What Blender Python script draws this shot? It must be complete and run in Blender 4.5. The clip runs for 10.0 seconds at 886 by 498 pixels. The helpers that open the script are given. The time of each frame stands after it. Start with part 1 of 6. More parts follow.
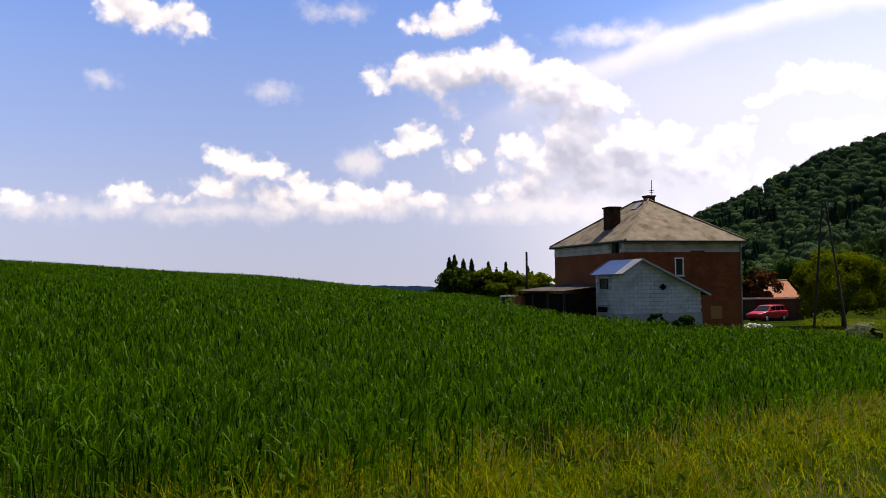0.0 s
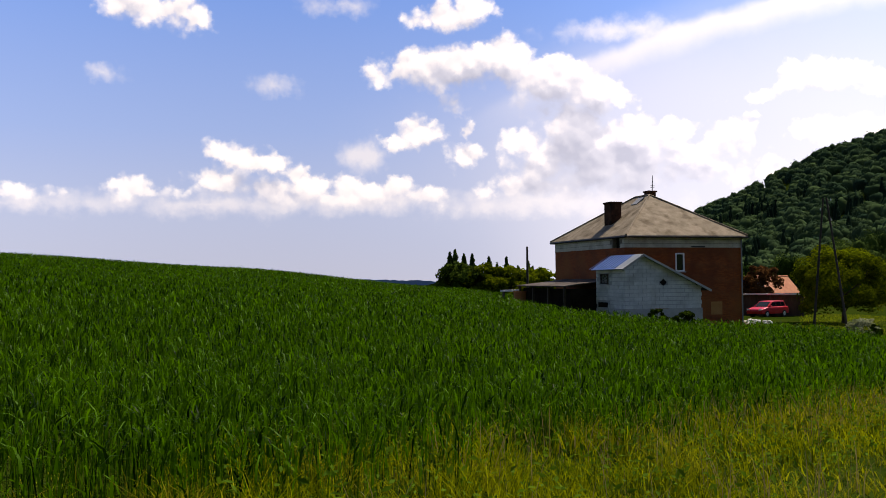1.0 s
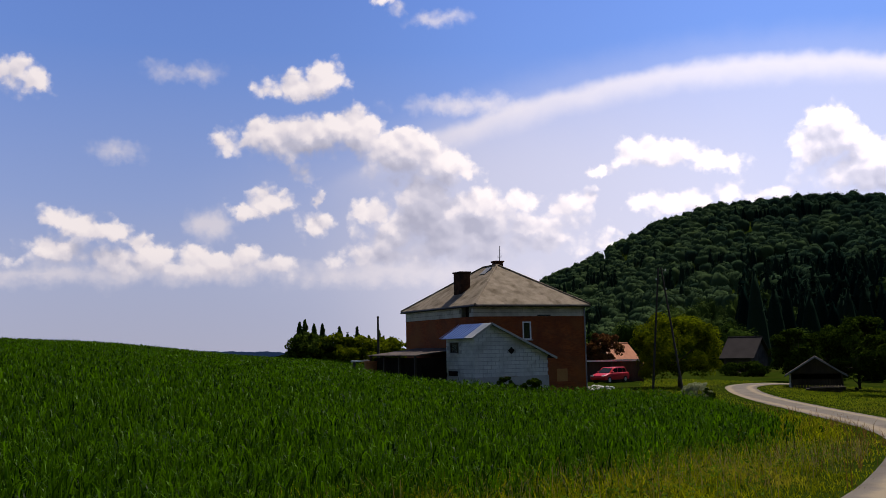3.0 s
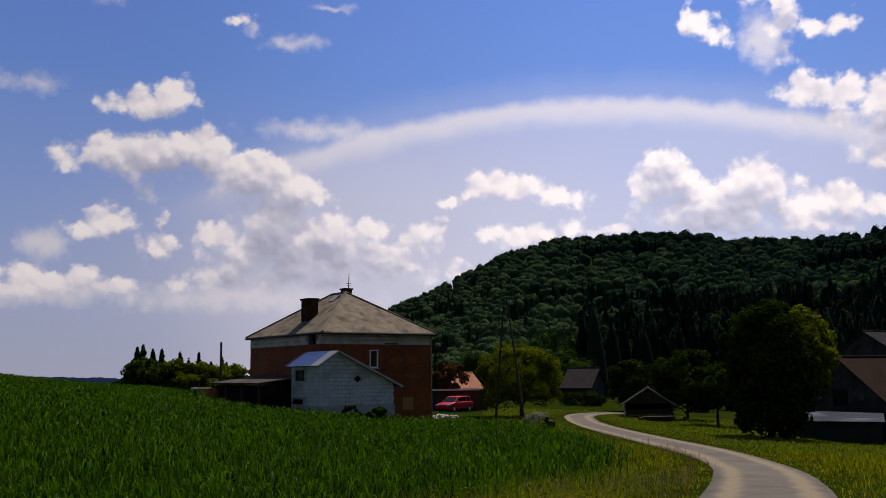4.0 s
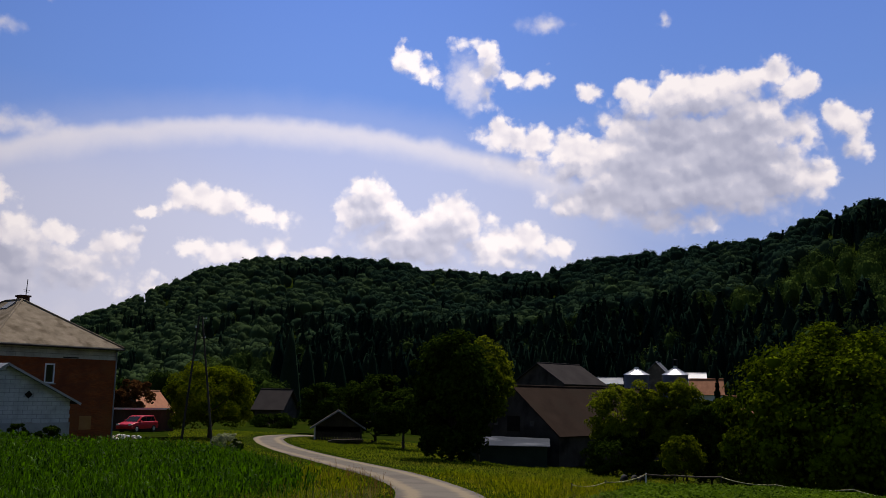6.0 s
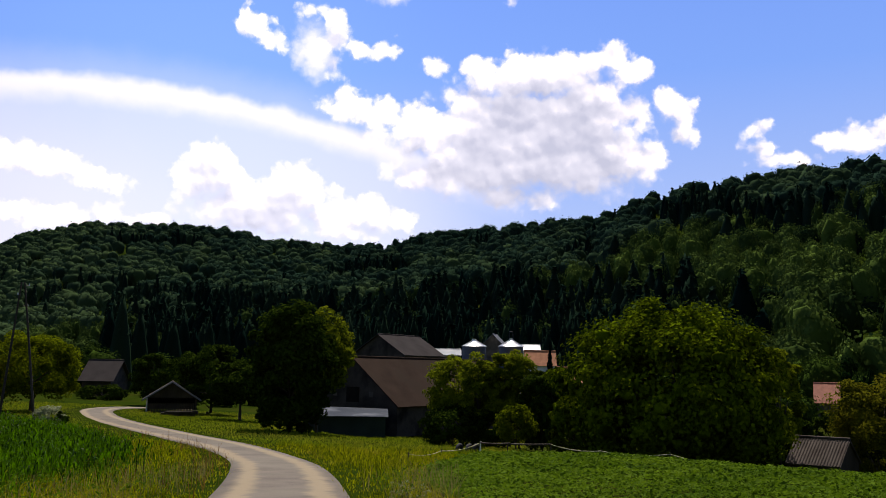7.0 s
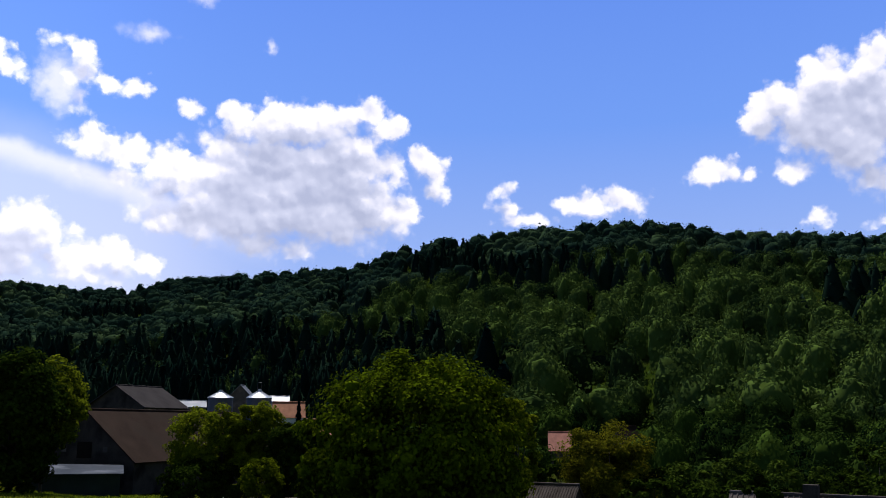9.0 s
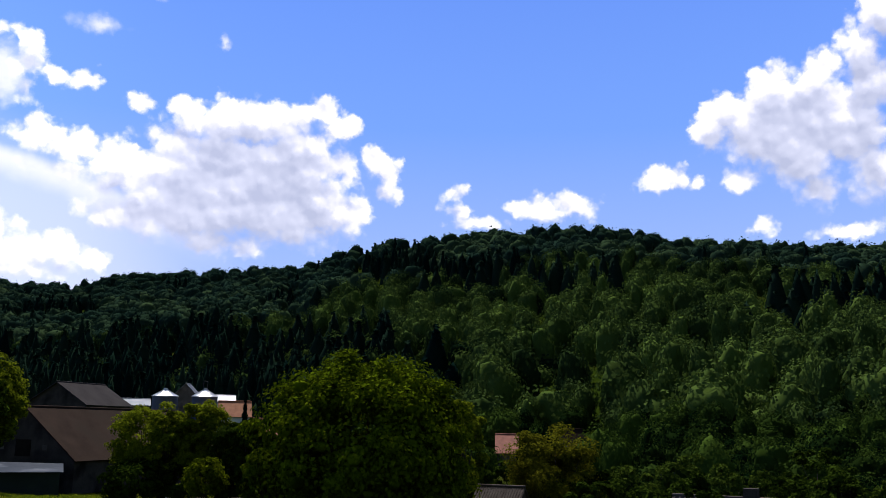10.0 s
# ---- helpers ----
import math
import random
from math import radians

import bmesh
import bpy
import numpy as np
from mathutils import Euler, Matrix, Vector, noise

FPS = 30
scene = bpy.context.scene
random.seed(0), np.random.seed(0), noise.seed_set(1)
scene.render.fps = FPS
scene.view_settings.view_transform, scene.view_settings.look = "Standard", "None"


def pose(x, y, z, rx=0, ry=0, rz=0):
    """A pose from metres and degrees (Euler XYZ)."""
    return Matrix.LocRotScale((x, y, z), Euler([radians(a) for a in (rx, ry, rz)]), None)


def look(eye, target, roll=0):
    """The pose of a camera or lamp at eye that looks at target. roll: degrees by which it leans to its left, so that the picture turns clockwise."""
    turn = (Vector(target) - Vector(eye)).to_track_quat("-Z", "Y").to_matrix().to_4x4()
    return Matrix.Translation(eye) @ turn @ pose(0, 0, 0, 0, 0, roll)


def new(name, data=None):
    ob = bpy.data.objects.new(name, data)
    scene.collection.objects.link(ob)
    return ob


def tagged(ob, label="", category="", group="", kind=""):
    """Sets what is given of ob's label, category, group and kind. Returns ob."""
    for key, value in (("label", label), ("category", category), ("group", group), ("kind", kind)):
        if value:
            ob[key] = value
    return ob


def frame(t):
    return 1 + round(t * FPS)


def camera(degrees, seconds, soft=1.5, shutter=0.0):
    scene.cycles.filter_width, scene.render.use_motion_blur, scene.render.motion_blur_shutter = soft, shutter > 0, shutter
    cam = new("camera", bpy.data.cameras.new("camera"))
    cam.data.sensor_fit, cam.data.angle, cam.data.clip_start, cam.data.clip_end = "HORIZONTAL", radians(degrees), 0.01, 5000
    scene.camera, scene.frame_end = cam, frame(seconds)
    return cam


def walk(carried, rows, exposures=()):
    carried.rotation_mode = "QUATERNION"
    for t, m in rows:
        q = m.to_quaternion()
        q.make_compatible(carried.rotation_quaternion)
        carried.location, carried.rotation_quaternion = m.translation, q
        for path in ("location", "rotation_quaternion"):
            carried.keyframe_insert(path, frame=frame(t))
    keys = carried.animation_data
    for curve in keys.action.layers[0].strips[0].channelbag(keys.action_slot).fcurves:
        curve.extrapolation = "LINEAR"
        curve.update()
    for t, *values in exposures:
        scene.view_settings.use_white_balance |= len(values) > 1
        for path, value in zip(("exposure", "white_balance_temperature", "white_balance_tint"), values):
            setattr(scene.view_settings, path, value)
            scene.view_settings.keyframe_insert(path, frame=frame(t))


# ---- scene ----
# ---------------------------------------------------------------- camera and walk
cam = camera(51.05, 10.0, soft=0.8)
EYE = Vector((0.0, 0.0, 1.65))
# seconds, yaw, pitch, roll of a camera that turns on the spot
TURNS = [
    (0.0, -0.03, 2.18, 0.76),
    (0.5, 0.56, 1.89, 0.89),
    (1.0, 0.00, 1.84, 0.53),
    (1.5, -1.69, 2.89, 0.71),
    (2.0, -4.61, 2.99, 0.63),
    (2.2, -6.48, 2.96, 0.66),
    (3.3, -11.11, 6.81, 0.73),
    (3.5, -13.43, 6.74, 0.13),
    (4.0, -18.56, 7.57, 0.64),
    (4.5, -23.32, 10.52, 0.42),
    (5.0, -27.02, 10.81, -1.09),
    (5.5, -33.90, 9.68, -1.42),
    (5.7, -35.01, 9.18, -0.95),
    (6.8, -45.20, 8.27, -1.32),
    (7.0, -46.93, 7.32, -0.89),
    (7.5, -53.26, 6.97, -1.84),
    (8.0, -56.90, 7.67, -0.48),
    (8.5, -60.66, 10.57, -0.72),
    (9.0, -62.16, 10.60, -0.40),
    (9.5, -63.32, 10.62, -0.53),
    (10.0, -65.33, 10.72, -1.00),
]
walk(cam, [(t, pose(EYE.x, EYE.y, EYE.z, 90 + p, r, y)) for t, y, p, r in TURNS],
     exposures=[(0.0, 0.32, 7100, 13), (1.2, 0.3, 7100, 13), (2.2, 0.05, 6900, 14), (3.3, -0.2, 6700, 15), (4.5, -0.54, 6700, 15), (5.7, -0.44, 6700, 14), (6.8, -0.1, 6800, 13), (7.3, 0.48, 7000, 13), (7.9, 0.46, 6900, 13), (8.4, -0.04, 6400, 12), (9.2, -0.06, 6150, 12), (10.0, 0.1, 6200, 12)])

# ---------------------------------------------------------------- sun, sky
SUN_AZ, SUN_EL = 48.0, 57.0
world = bpy.data.worlds.new("sky")
scene.world = world
world.use_nodes = True
wn = world.node_tree
wn.nodes.clear()
sky = wn.nodes.new("ShaderNodeTexSky")
sky.sky_type, sky.sun_disc = "NISHITA", False
sky.sun_elevation, sky.sun_rotation = radians(SUN_EL), radians(SUN_AZ)
wbg = wn.nodes.new("ShaderNodeBackground")
wbg.inputs["Strength"].default_value = 0.05
wout = wn.nodes.new("ShaderNodeOutputWorld")
wn.links.new(sky.outputs[0], wbg.inputs[0])
wn.links.new(wbg.outputs[0], wout.inputs[0])
sun = new("sun", bpy.data.lights.new("sun", "SUN"))
sun.data.energy, sun.data.angle, sun.data.color = 5.0, radians(0.53), (1.0, 0.95, 0.86)
sun_dir = Vector((math.sin(radians(SUN_AZ)) * math.cos(radians(SUN_EL)), math.cos(radians(SUN_AZ)) * math.cos(radians(SUN_EL)), math.sin(radians(SUN_EL))))
sun.matrix_world = look(sun_dir * 300, (0, 0, 0))


# ---------------------------------------------------------------- small tools
def xy(az, dist):
    return dist * math.sin(radians(az)), dist * math.cos(radians(az))


def obj(name, me, mat, parent=None, label=""):
    ob = new(name, me)
    if mat is not None:
        me.materials.append(mat)
    ob.parent = parent
    if label:
        ob["label"] = label
    return ob


def part(name, bm, mat, parent, label="", smooth=False):
    bmesh.ops.recalc_face_normals(bm, faces=bm.faces[:])
    me = bpy.data.meshes.new(name)
    bm.to_mesh(me)
    bm.free()
    if smooth:
        me.polygons.foreach_set("use_smooth", np.ones(len(me.polygons), dtype=bool))
    return obj(name, me, mat, parent, label)


def thing(name, x, y, z, turn=0.0, label="", category="", group="", kind=""):
    ob = new(name)
    ob.empty_display_size = 0.3
    ob.matrix_basis = pose(x, y, z, 0, 0, turn)
    return tagged(ob, label, category, group, kind)


def soup(name, co, tri, mat, parent=None, tint=None, smooth=False):
    """A mesh out of numpy arrays of corners and triangles."""
    me = bpy.data.meshes.new(name)
    n = len(tri)
    me.vertices.add(len(co))
    me.vertices.foreach_set("co", np.ascontiguousarray(co, dtype=np.float32).ravel())
    me.loops.add(3 * n)
    me.loops.foreach_set("vertex_index", np.ascontiguousarray(tri, dtype=np.int32).ravel())
    me.polygons.add(n)
    me.polygons.foreach_set("loop_start", np.arange(0, 3 * n, 3, dtype=np.int32))
    if smooth:
        me.polygons.foreach_set("use_smooth", np.ones(n, dtype=bool))
    me.update(calc_edges=True)
    if tint is not None:
        a = me.attributes.new("tint", "FLOAT", "POINT")
        a.data.foreach_set("value", np.ascontiguousarray(tint, dtype=np.float32))
    return obj(name, me, mat, parent)


def box(bm, x0, x1, y0, y1, z0, z1, bevel=0.0):
    r = bmesh.ops.create_cube(bm, size=1.0, matrix=Matrix.LocRotScale(((x0 + x1) / 2, (y0 + y1) / 2, (z0 + z1) / 2), None, (x1 - x0, y1 - y0, z1 - z0)))
    if bevel:
        es = {e for v in r["verts"] for e in v.link_edges}
        bmesh.ops.bevel(bm, geom=list(es), offset=bevel, segments=2, affect="EDGES", profile=0.5)
    return bm


def prism(bm, poly, axis, a, b):
    """Extrude a flat outline along x, y or z, from a to b."""
    def place(p, q, h):
        return {"x": (h, p, q), "y": (p, h, q), "z": (p, q, h)}[axis]
    lo = [bm.verts.new(place(p, q, a)) for p, q in poly]
    hi = [bm.verts.new(place(p, q, b)) for p, q in poly]
    n = len(poly)
    bm.faces.new(lo)
    bm.faces.new(hi[::-1])
    for i in range(n):
        bm.faces.new((lo[i], hi[i], hi[(i + 1) % n], lo[(i + 1) % n]))
    return bm


def slab(bm, quad, thick):
    """A plate with thickness below a quad of four corners."""
    q = [Vector(p) for p in quad]
    nrm = (q[1] - q[0]).cross(q[2] - q[0]).normalized()
    if nrm.z < 0:
        nrm = -nrm
    top = [bm.verts.new(p) for p in q]
    low = [bm.verts.new(p - nrm * thick) for p in q]
    n = len(q)
    bm.faces.new(top)
    bm.faces.new(low[::-1])
    for i in range(n):
        bm.faces.new((top[i], low[i], low[(i + 1) % n], top[(i + 1) % n]))
    return bm


def tube(bm, p, q, r0, r1=None, n=10):
    p, q = Vector(p), Vector(q)
    r1 = r0 if r1 is None else r1
    m = Matrix.Translation((p + q) / 2) @ (q - p).to_track_quat("Z", "Y").to_matrix().to_4x4()
    bmesh.ops.create_cone(bm, cap_ends=True, segments=n, radius1=r0, radius2=max(r1, 0.002), depth=(q - p).length, matrix=m)
    return bm


# ---------------------------------------------------------------- the lie of the land
def _spread(cols, az, k):
    return np.interp(az, [c[0] for c in cols], [c[k] for c in cols])


R_STEPS = np.array([0, 10, 18, 36, 42, 50, 63, 78, 95, 110, 150, 200])
# azimuth, then heights at the distances above: field rising on one side, falling to a valley on the other
LAND_FIELD = {
    -180: (0, .1, .2, .4, .5, .5, .6, .7, .7, .8, .6, .4),
    -90: (0, .8, 1.4, 2.6, 3.0, 3.4, 4.2, 5.0, 5.6, 6, 7, 7),
    -45: (0, .55, 1.0, 2.0, 2.3, 2.7, 3.3, 4.0, 4.7, 5.2, 4.6, 2),
    -26: (0, .36, .68, 1.38, 1.62, 1.95, 2.5, 3.1, 3.85, 4.4, 4.0, 1),
    -13: (0, .2, .4, .85, 1.0, 1.2, 1.55, 2.0, 2.4, 2.7, 2.2, -1),
    0.5: (0, -.05, -.05, 0.0, .05, .1, .17, .22, .2, 0, -1.0, -4),
}
LAND_HOUSE = {
    9: (0, -.22, -.36, -.58, -.66, -.75, -.86, -1.4, -1.5, -1.7, -2.4, -4),
    15.4: (0, -.3, -.55, -1.05, -1.2, -1.4, -1.62, -1.9, -2, -2, -2.2, -3),
    18: (0, -.32, -.6, -1.15, -1.35, -1.55, -1.75, -1.95, -2.1, -2.1, -2.2, -2),
    23: (0, -.38, -.7, -1.3, -1.45, -1.6, -1.9, -2.05, -2.2, -2.2, -2.3, -2),
    28: (0, -.42, -.8, -1.5, -1.7, -1.9, -2.08, -2.2, -2.3, -2.4, -2.5, -2),
    33: (0, -.47, -.85, -1.52, -1.7, -1.9, -2.2, -2.4, -2.7, -2.8, -2.8, -2),
}
LAND_FARM = {
    38: (0, -.45, -.85, -1.6, -1.8, -2.0, -2.4, -2.8, -3.2, -3.4, -3.4, -2),
    42: (0, -.44, -.8, -1.7, -1.95, -2.25, -2.8, -3.45, -3.7, -3.8, -4, -2),
    50: (0, -.42, -.77, -1.7, -2.0, -2.4, -3.2, -3.9, -4.1, -4.2, -4, -2),
    57: (0, -.42, -.77, -1.5, -1.95, -2.6, -3.8, -4.6, -5.2, -5.4, -4.5, -2),
    70: (0, -.45, -.85, -1.75, -2.7, -4.0, -5.0, -5.3, -5.4, -5, -3, 0),
    78: (0, -.48, -.9, -1.8, -3.4, -5.2, -6.0, -6.0, -5.5, -4.8, -1.5, 2),
}
LAND_VALLEY = {
    95: (0, -.45, -.85, -1.6, -3.0, -5.0, -6.0, -6.0, -5.5, -4.5, -1, 3),
    130: (0, -.2, -.4, -.8, -1.0, -1.5, -2, -2.5, -3, -3, -2, 0),
    180: (0, .1, .2, .4, .5, .5, .6, .7, .7, .8, .6, .4),
}
LAND = {**LAND_FIELD, **LAND_HOUSE, **LAND_FARM, **LAND_VALLEY}
LAND_AZ = np.array(sorted(LAND))
LAND_Z = np.array([LAND[a] for a in sorted(LAND)], dtype=float)
# the farm side lies a little lower
LAND_Z -= np.interp(LAND_AZ, [22, 32, 42, 60, 100, 130], [0, 0.0044, 0.0052, 0.004, 0.0036, 0])[:, None] * np.minimum(R_STEPS, 120)[None, :]
# wooded hills: azimuth, elevation of the tree line, distance of the ridge, distance of the foot
HILL = [(4, -0.4, 1500, 900), (8, 0.5, 1350, 700), (11, 2.0, 1250, 560), (15.3, 4.0, 1150, 470), (18.7, 5.45, 1080, 420), (22.4, 7.25, 1000, 370), (25.6, 8.12, 960, 340), (30.5, 8.32, 900, 300),
        (34.7, 8.17, 860, 270), (35.5, 7.7, 850, 265), (39.3, 7.6, 800, 250), (43, 7.5, 760, 235)]
HILL += [(46, 8.35, 740, 225), (49.3, 8.75, 720, 215), (52.6, 9.05, 690, 205), (56.3, 9.3, 660, 195),
        (57.4, 9.85, 600, 190), (59.5, 10.7, 580, 185), (62.3, 11.35, 560, 180), (67.1, 11.72, 545, 170), (71.5, 12.11, 530, 165), (74.5, 12.05, 525, 160), (78.9, 11.55, 525, 155), (81, 11.2, 530, 150),
        (86.5, 10.65, 540, 150), (91.2, 10.45, 550, 150), (100, 10.15, 560, 150), (125, 5.85, 700, 200), (150, -0.15, 1000, 300)]
TREE_LINE = 8.0


def land(x, y):
    """Height of the bare ground, for numbers or arrays."""
    x, y = np.asarray(x, dtype=float), np.asarray(y, dtype=float)
    az, r = np.degrees(np.arctan2(x, y)), np.hypot(x, y)
    i = np.clip(np.searchsorted(LAND_AZ, az) - 1, 0, len(LAND_AZ) - 2)
    f = np.clip((az - LAND_AZ[i]) / (LAND_AZ[i + 1] - LAND_AZ[i]), 0, 1)
    f = f * f * (3 - 2 * f) * 0.5 + f * 0.5
    j = np.clip(np.searchsorted(R_STEPS, r) - 1, 0, len(R_STEPS) - 2)
    g = np.clip((r - R_STEPS[j]) / (R_STEPS[j + 1] - R_STEPS[j]), 0, 1)
    za = LAND_Z[i, j] * (1 - g) + LAND_Z[i, j + 1] * g
    zb = LAND_Z[i + 1, j] * (1 - g) + LAND_Z[i + 1, j + 1] * g
    z = za * (1 - f) + zb * f
    far = np.clip((r - 200) / 600, 0, 1)
    inside = (az > 4) & (az < 150)
    low = np.where(az < 0, -22.0, -8.0)
    z_far = z * (1 - far) + low * far
    el, ridge, foot = _spread(HILL, az, 1), _spread(HILL, az, 2), _spread(HILL, az, 3)
    top = 1.65 + ridge * np.tan(np.radians(el)) - TREE_LINE
    s = np.clip((r - foot) / (ridge - foot), 0, 1)
    back = np.clip((r - ridge) / (0.9 * ridge), 0, 1)
    zf = np.where(r > 200, LAND_Z[i, -1] * (1 - f) + LAND_Z[i + 1, -1] * f, z)
    z_hill = zf + (top - zf) * (s ** 1.15) * (1 - back * back * (3 - 2 * back))
    z_hill = np.where(r < foot, zf, z_hill)
    w = np.clip((az - 4) / 4, 0, 1) * np.clip((150 - az) / 20, 0, 1)
    out = np.where(inside, z_far * (1 - w) + z_hill * w, z_far)
    return np.where(r <= 200, np.where(inside & (r > foot), out, z), out)


def ground_z(x, y):
    return float(land(x, y))


# ---------------------------------------------------------------- materials
def material(name, rough=0.8, metal=0.0, spec=0.3):
    m = bpy.data.materials.new(name)
    m.use_nodes = True
    b = m.node_tree.nodes["Principled BSDF"]
    b.inputs["Roughness"].default_value, b.inputs["Metallic"].default_value = rough, metal
    b.inputs["Specular IOR Level"].default_value = spec
    return m, m.node_tree, b


def mottled(name, dark, light, scale=3.0, fine=40.0, rough=0.8, metal=0.0, spec=0.3, bump=0.2, stain=None, stain_scale=0.5, stretch=(1, 1, 1)):
    """Two scales of noise between two colours, a stain of its own, and fine relief."""
    m, nt, b = material(name, rough, metal, spec)
    N, L = nt.nodes, nt.links
    tc = N.new("ShaderNodeTexCoord")
    mp = N.new("ShaderNodeMapping")
    mp.inputs["Scale"].default_value = stretch
    L.new(tc.outputs["Object"], mp.inputs[0])
    n1 = N.new("ShaderNodeTexNoise")
    n1.inputs["Scale"].default_value, n1.inputs["Detail"].default_value = scale, 6
    n2 = N.new("ShaderNodeTexNoise")
    n2.inputs["Scale"].default_value, n2.inputs["Detail"].default_value = fine, 4
    L.new(mp.outputs[0], n1.inputs[0])
    L.new(mp.outputs[0], n2.inputs[0])
    add = N.new("ShaderNodeMath")
    add.operation = "MULTIPLY_ADD"
    add.inputs[1].default_value = 0.5
    L.new(n2.outputs[0], add.inputs[0])
    L.new(n1.outputs[0], add.inputs[2])
    ramp = N.new("ShaderNodeMapRange")
    ramp.inputs[1].default_value, ramp.inputs[2].default_value = 0.5, 1.0
    L.new(add.outputs[0], ramp.inputs[0])
    mix = N.new("ShaderNodeMix")
    mix.data_type = "RGBA"
    mix.inputs[6].default_value, mix.inputs[7].default_value = (*dark, 1), (*light, 1)
    L.new(ramp.outputs[0], mix.inputs[0])
    col = mix.outputs[2]
    if stain:
        n3 = N.new("ShaderNodeTexNoise")
        n3.inputs["Scale"].default_value, n3.inputs["Detail"].default_value = stain_scale, 5
        L.new(tc.outputs["Object"], n3.inputs[0])
        r3 = N.new("ShaderNodeMapRange")
        r3.inputs[1].default_value, r3.inputs[2].default_value = 0.5, 0.68
        L.new(n3.outputs[0], r3.inputs[0])
        mx = N.new("ShaderNodeMix")
        mx.data_type = "RGBA"
        mx.inputs[7].default_value = (*stain, 1)
        L.new(col, mx.inputs[6])
        L.new(r3.outputs[0], mx.inputs[0])
        col = mx.outputs[2]
    L.new(col, b.inputs["Base Color"])
    bp = N.new("ShaderNodeBump")
    bp.inputs["Strength"].default_value, bp.inputs["Distance"].default_value = bump, 0.02
    L.new(n2.outputs[0], bp.inputs["Height"])
    L.new(bp.outputs[0], b.inputs["Normal"])
    return m


def leafy(name, dark, light, dry=None, through_light=0.35, rough=0.6, spec=0.12, by_tint=True, patch=0.12, vary=0.45):
    """Leaves or blades: colour by island, by plant and by patches of ground, light passing through."""
    m, nt, b = material(name, rough, 0.0, spec)
    N, L = nt.nodes, nt.links
    geo = N.new("ShaderNodeNewGeometry")
    tc = N.new("ShaderNodeTexCoord")
    nz = N.new("ShaderNodeTexNoise")
    nz.inputs["Scale"].default_value, nz.inputs["Detail"].default_value = patch, 4
    L.new(tc.outputs["Object"], nz.inputs[0])
    a = N.new("ShaderNodeMath")
    a.operation = "MULTIPLY_ADD"
    a.inputs[1].default_value = vary
    L.new(geo.outputs["Random Per Island"], a.inputs[0])
    if by_tint:
        at = N.new("ShaderNodeAttribute")
        at.attribute_name = "tint"
        h = N.new("ShaderNodeMath")
        h.operation = "MULTIPLY_ADD"
        h.inputs[1].default_value, h.inputs[2].default_value = 0.75, -0.1
        L.new(at.outputs["Fac"], h.inputs[0])
        L.new(h.outputs[0], a.inputs[2])
    else:
        h = N.new("ShaderNodeMapRange")
        h.inputs[1].default_value, h.inputs[2].default_value, h.inputs[3].default_value, h.inputs[4].default_value = 0.3, 0.7, 0.0, 1.05 - vary
        L.new(nz.outputs[0], h.inputs[0])
        L.new(h.outputs[0], a.inputs[2])
    mix = N.new("ShaderNodeMix")
    mix.data_type = "RGBA"
    mix.inputs[6].default_value, mix.inputs[7].default_value = (*dark, 1), (*light, 1)
    L.new(a.outputs[0], mix.inputs[0])
    col = mix.outputs[2]
    if dry:
        r = N.new("ShaderNodeMapRange")
        r.inputs[1].default_value, r.inputs[2].default_value, r.inputs[4].default_value = 0.52, 0.72, 0.8
        L.new(nz.outputs[0], r.inputs[0])
        mx = N.new("ShaderNodeMix")
        mx.data_type = "RGBA"
        mx.inputs[7].default_value = (*dry, 1)
        L.new(col, mx.inputs[6])
        L.new(r.outputs[0], mx.inputs[0])
        col = mx.outputs[2]
    L.new(col, b.inputs["Base Color"])
    tr = N.new("ShaderNodeBsdfTranslucent")
    L.new(col, tr.inputs[0])
    ms = N.new("ShaderNodeMixShader")
    ms.inputs[0].default_value = through_light
    out = N["Material Output"]
    L.new(b.outputs[0], ms.inputs[1])
    L.new(tr.outputs[0], ms.inputs[2])
    L.new(ms.outputs[0], out.inputs[0])
    return m


GREEN_WOOD = leafy("broadleaf_wood", (0.003, 0.01, 0.003), (0.08, 0.135, 0.018), through_light=0.15, rough=0.9, spec=0.0, patch=0.05, vary=0.2)
# far, hillside and spruce colours below include the blue haze of distance
FAR_WOOD = leafy("hazy_far_broadleaf_wood", (0.014, 0.031, 0.02), (0.072, 0.112, 0.04), through_light=0.15, rough=0.9, spec=0.0, patch=0.05, vary=0.1)
HILL_WOOD = leafy("hazy_hillside_broadleaf_wood", (0.007, 0.018, 0.008), (0.105, 0.162, 0.03), through_light=0.15, rough=0.9, spec=0.0, patch=0.05, vary=0.2)
SPRUCE = leafy("spruce_needles", (0.003, 0.01, 0.008), (0.021, 0.04, 0.021), through_light=0.1, rough=0.9, spec=0.0, vary=0.15)
YOUNG_SPRUCE = leafy("young_spruce_needles", (0.014, 0.036, 0.006), (0.1, 0.15, 0.022), through_light=0.25, rough=0.9, spec=0.02)
# near-black low end puts the shade of the stand's gaps into random blades
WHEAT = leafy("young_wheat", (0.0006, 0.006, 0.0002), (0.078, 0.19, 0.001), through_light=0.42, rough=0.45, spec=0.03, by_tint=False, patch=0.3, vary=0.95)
VERGE = leafy("verge_grass", (0.012, 0.034, 0.001), (0.36, 0.37, 0.004), dry=(0.38, 0.3, 0.03), through_light=0.42, rough=0.8, spec=0.01, by_tint=False, patch=0.5, vary=0.85)
VERGE_GREEN = leafy("lush_verge_grass", (0.003, 0.02, 0.0004), (0.21, 0.3, 0.002), through_light=0.4, rough=0.7, spec=0.02, by_tint=False, patch=0.5, vary=0.85)
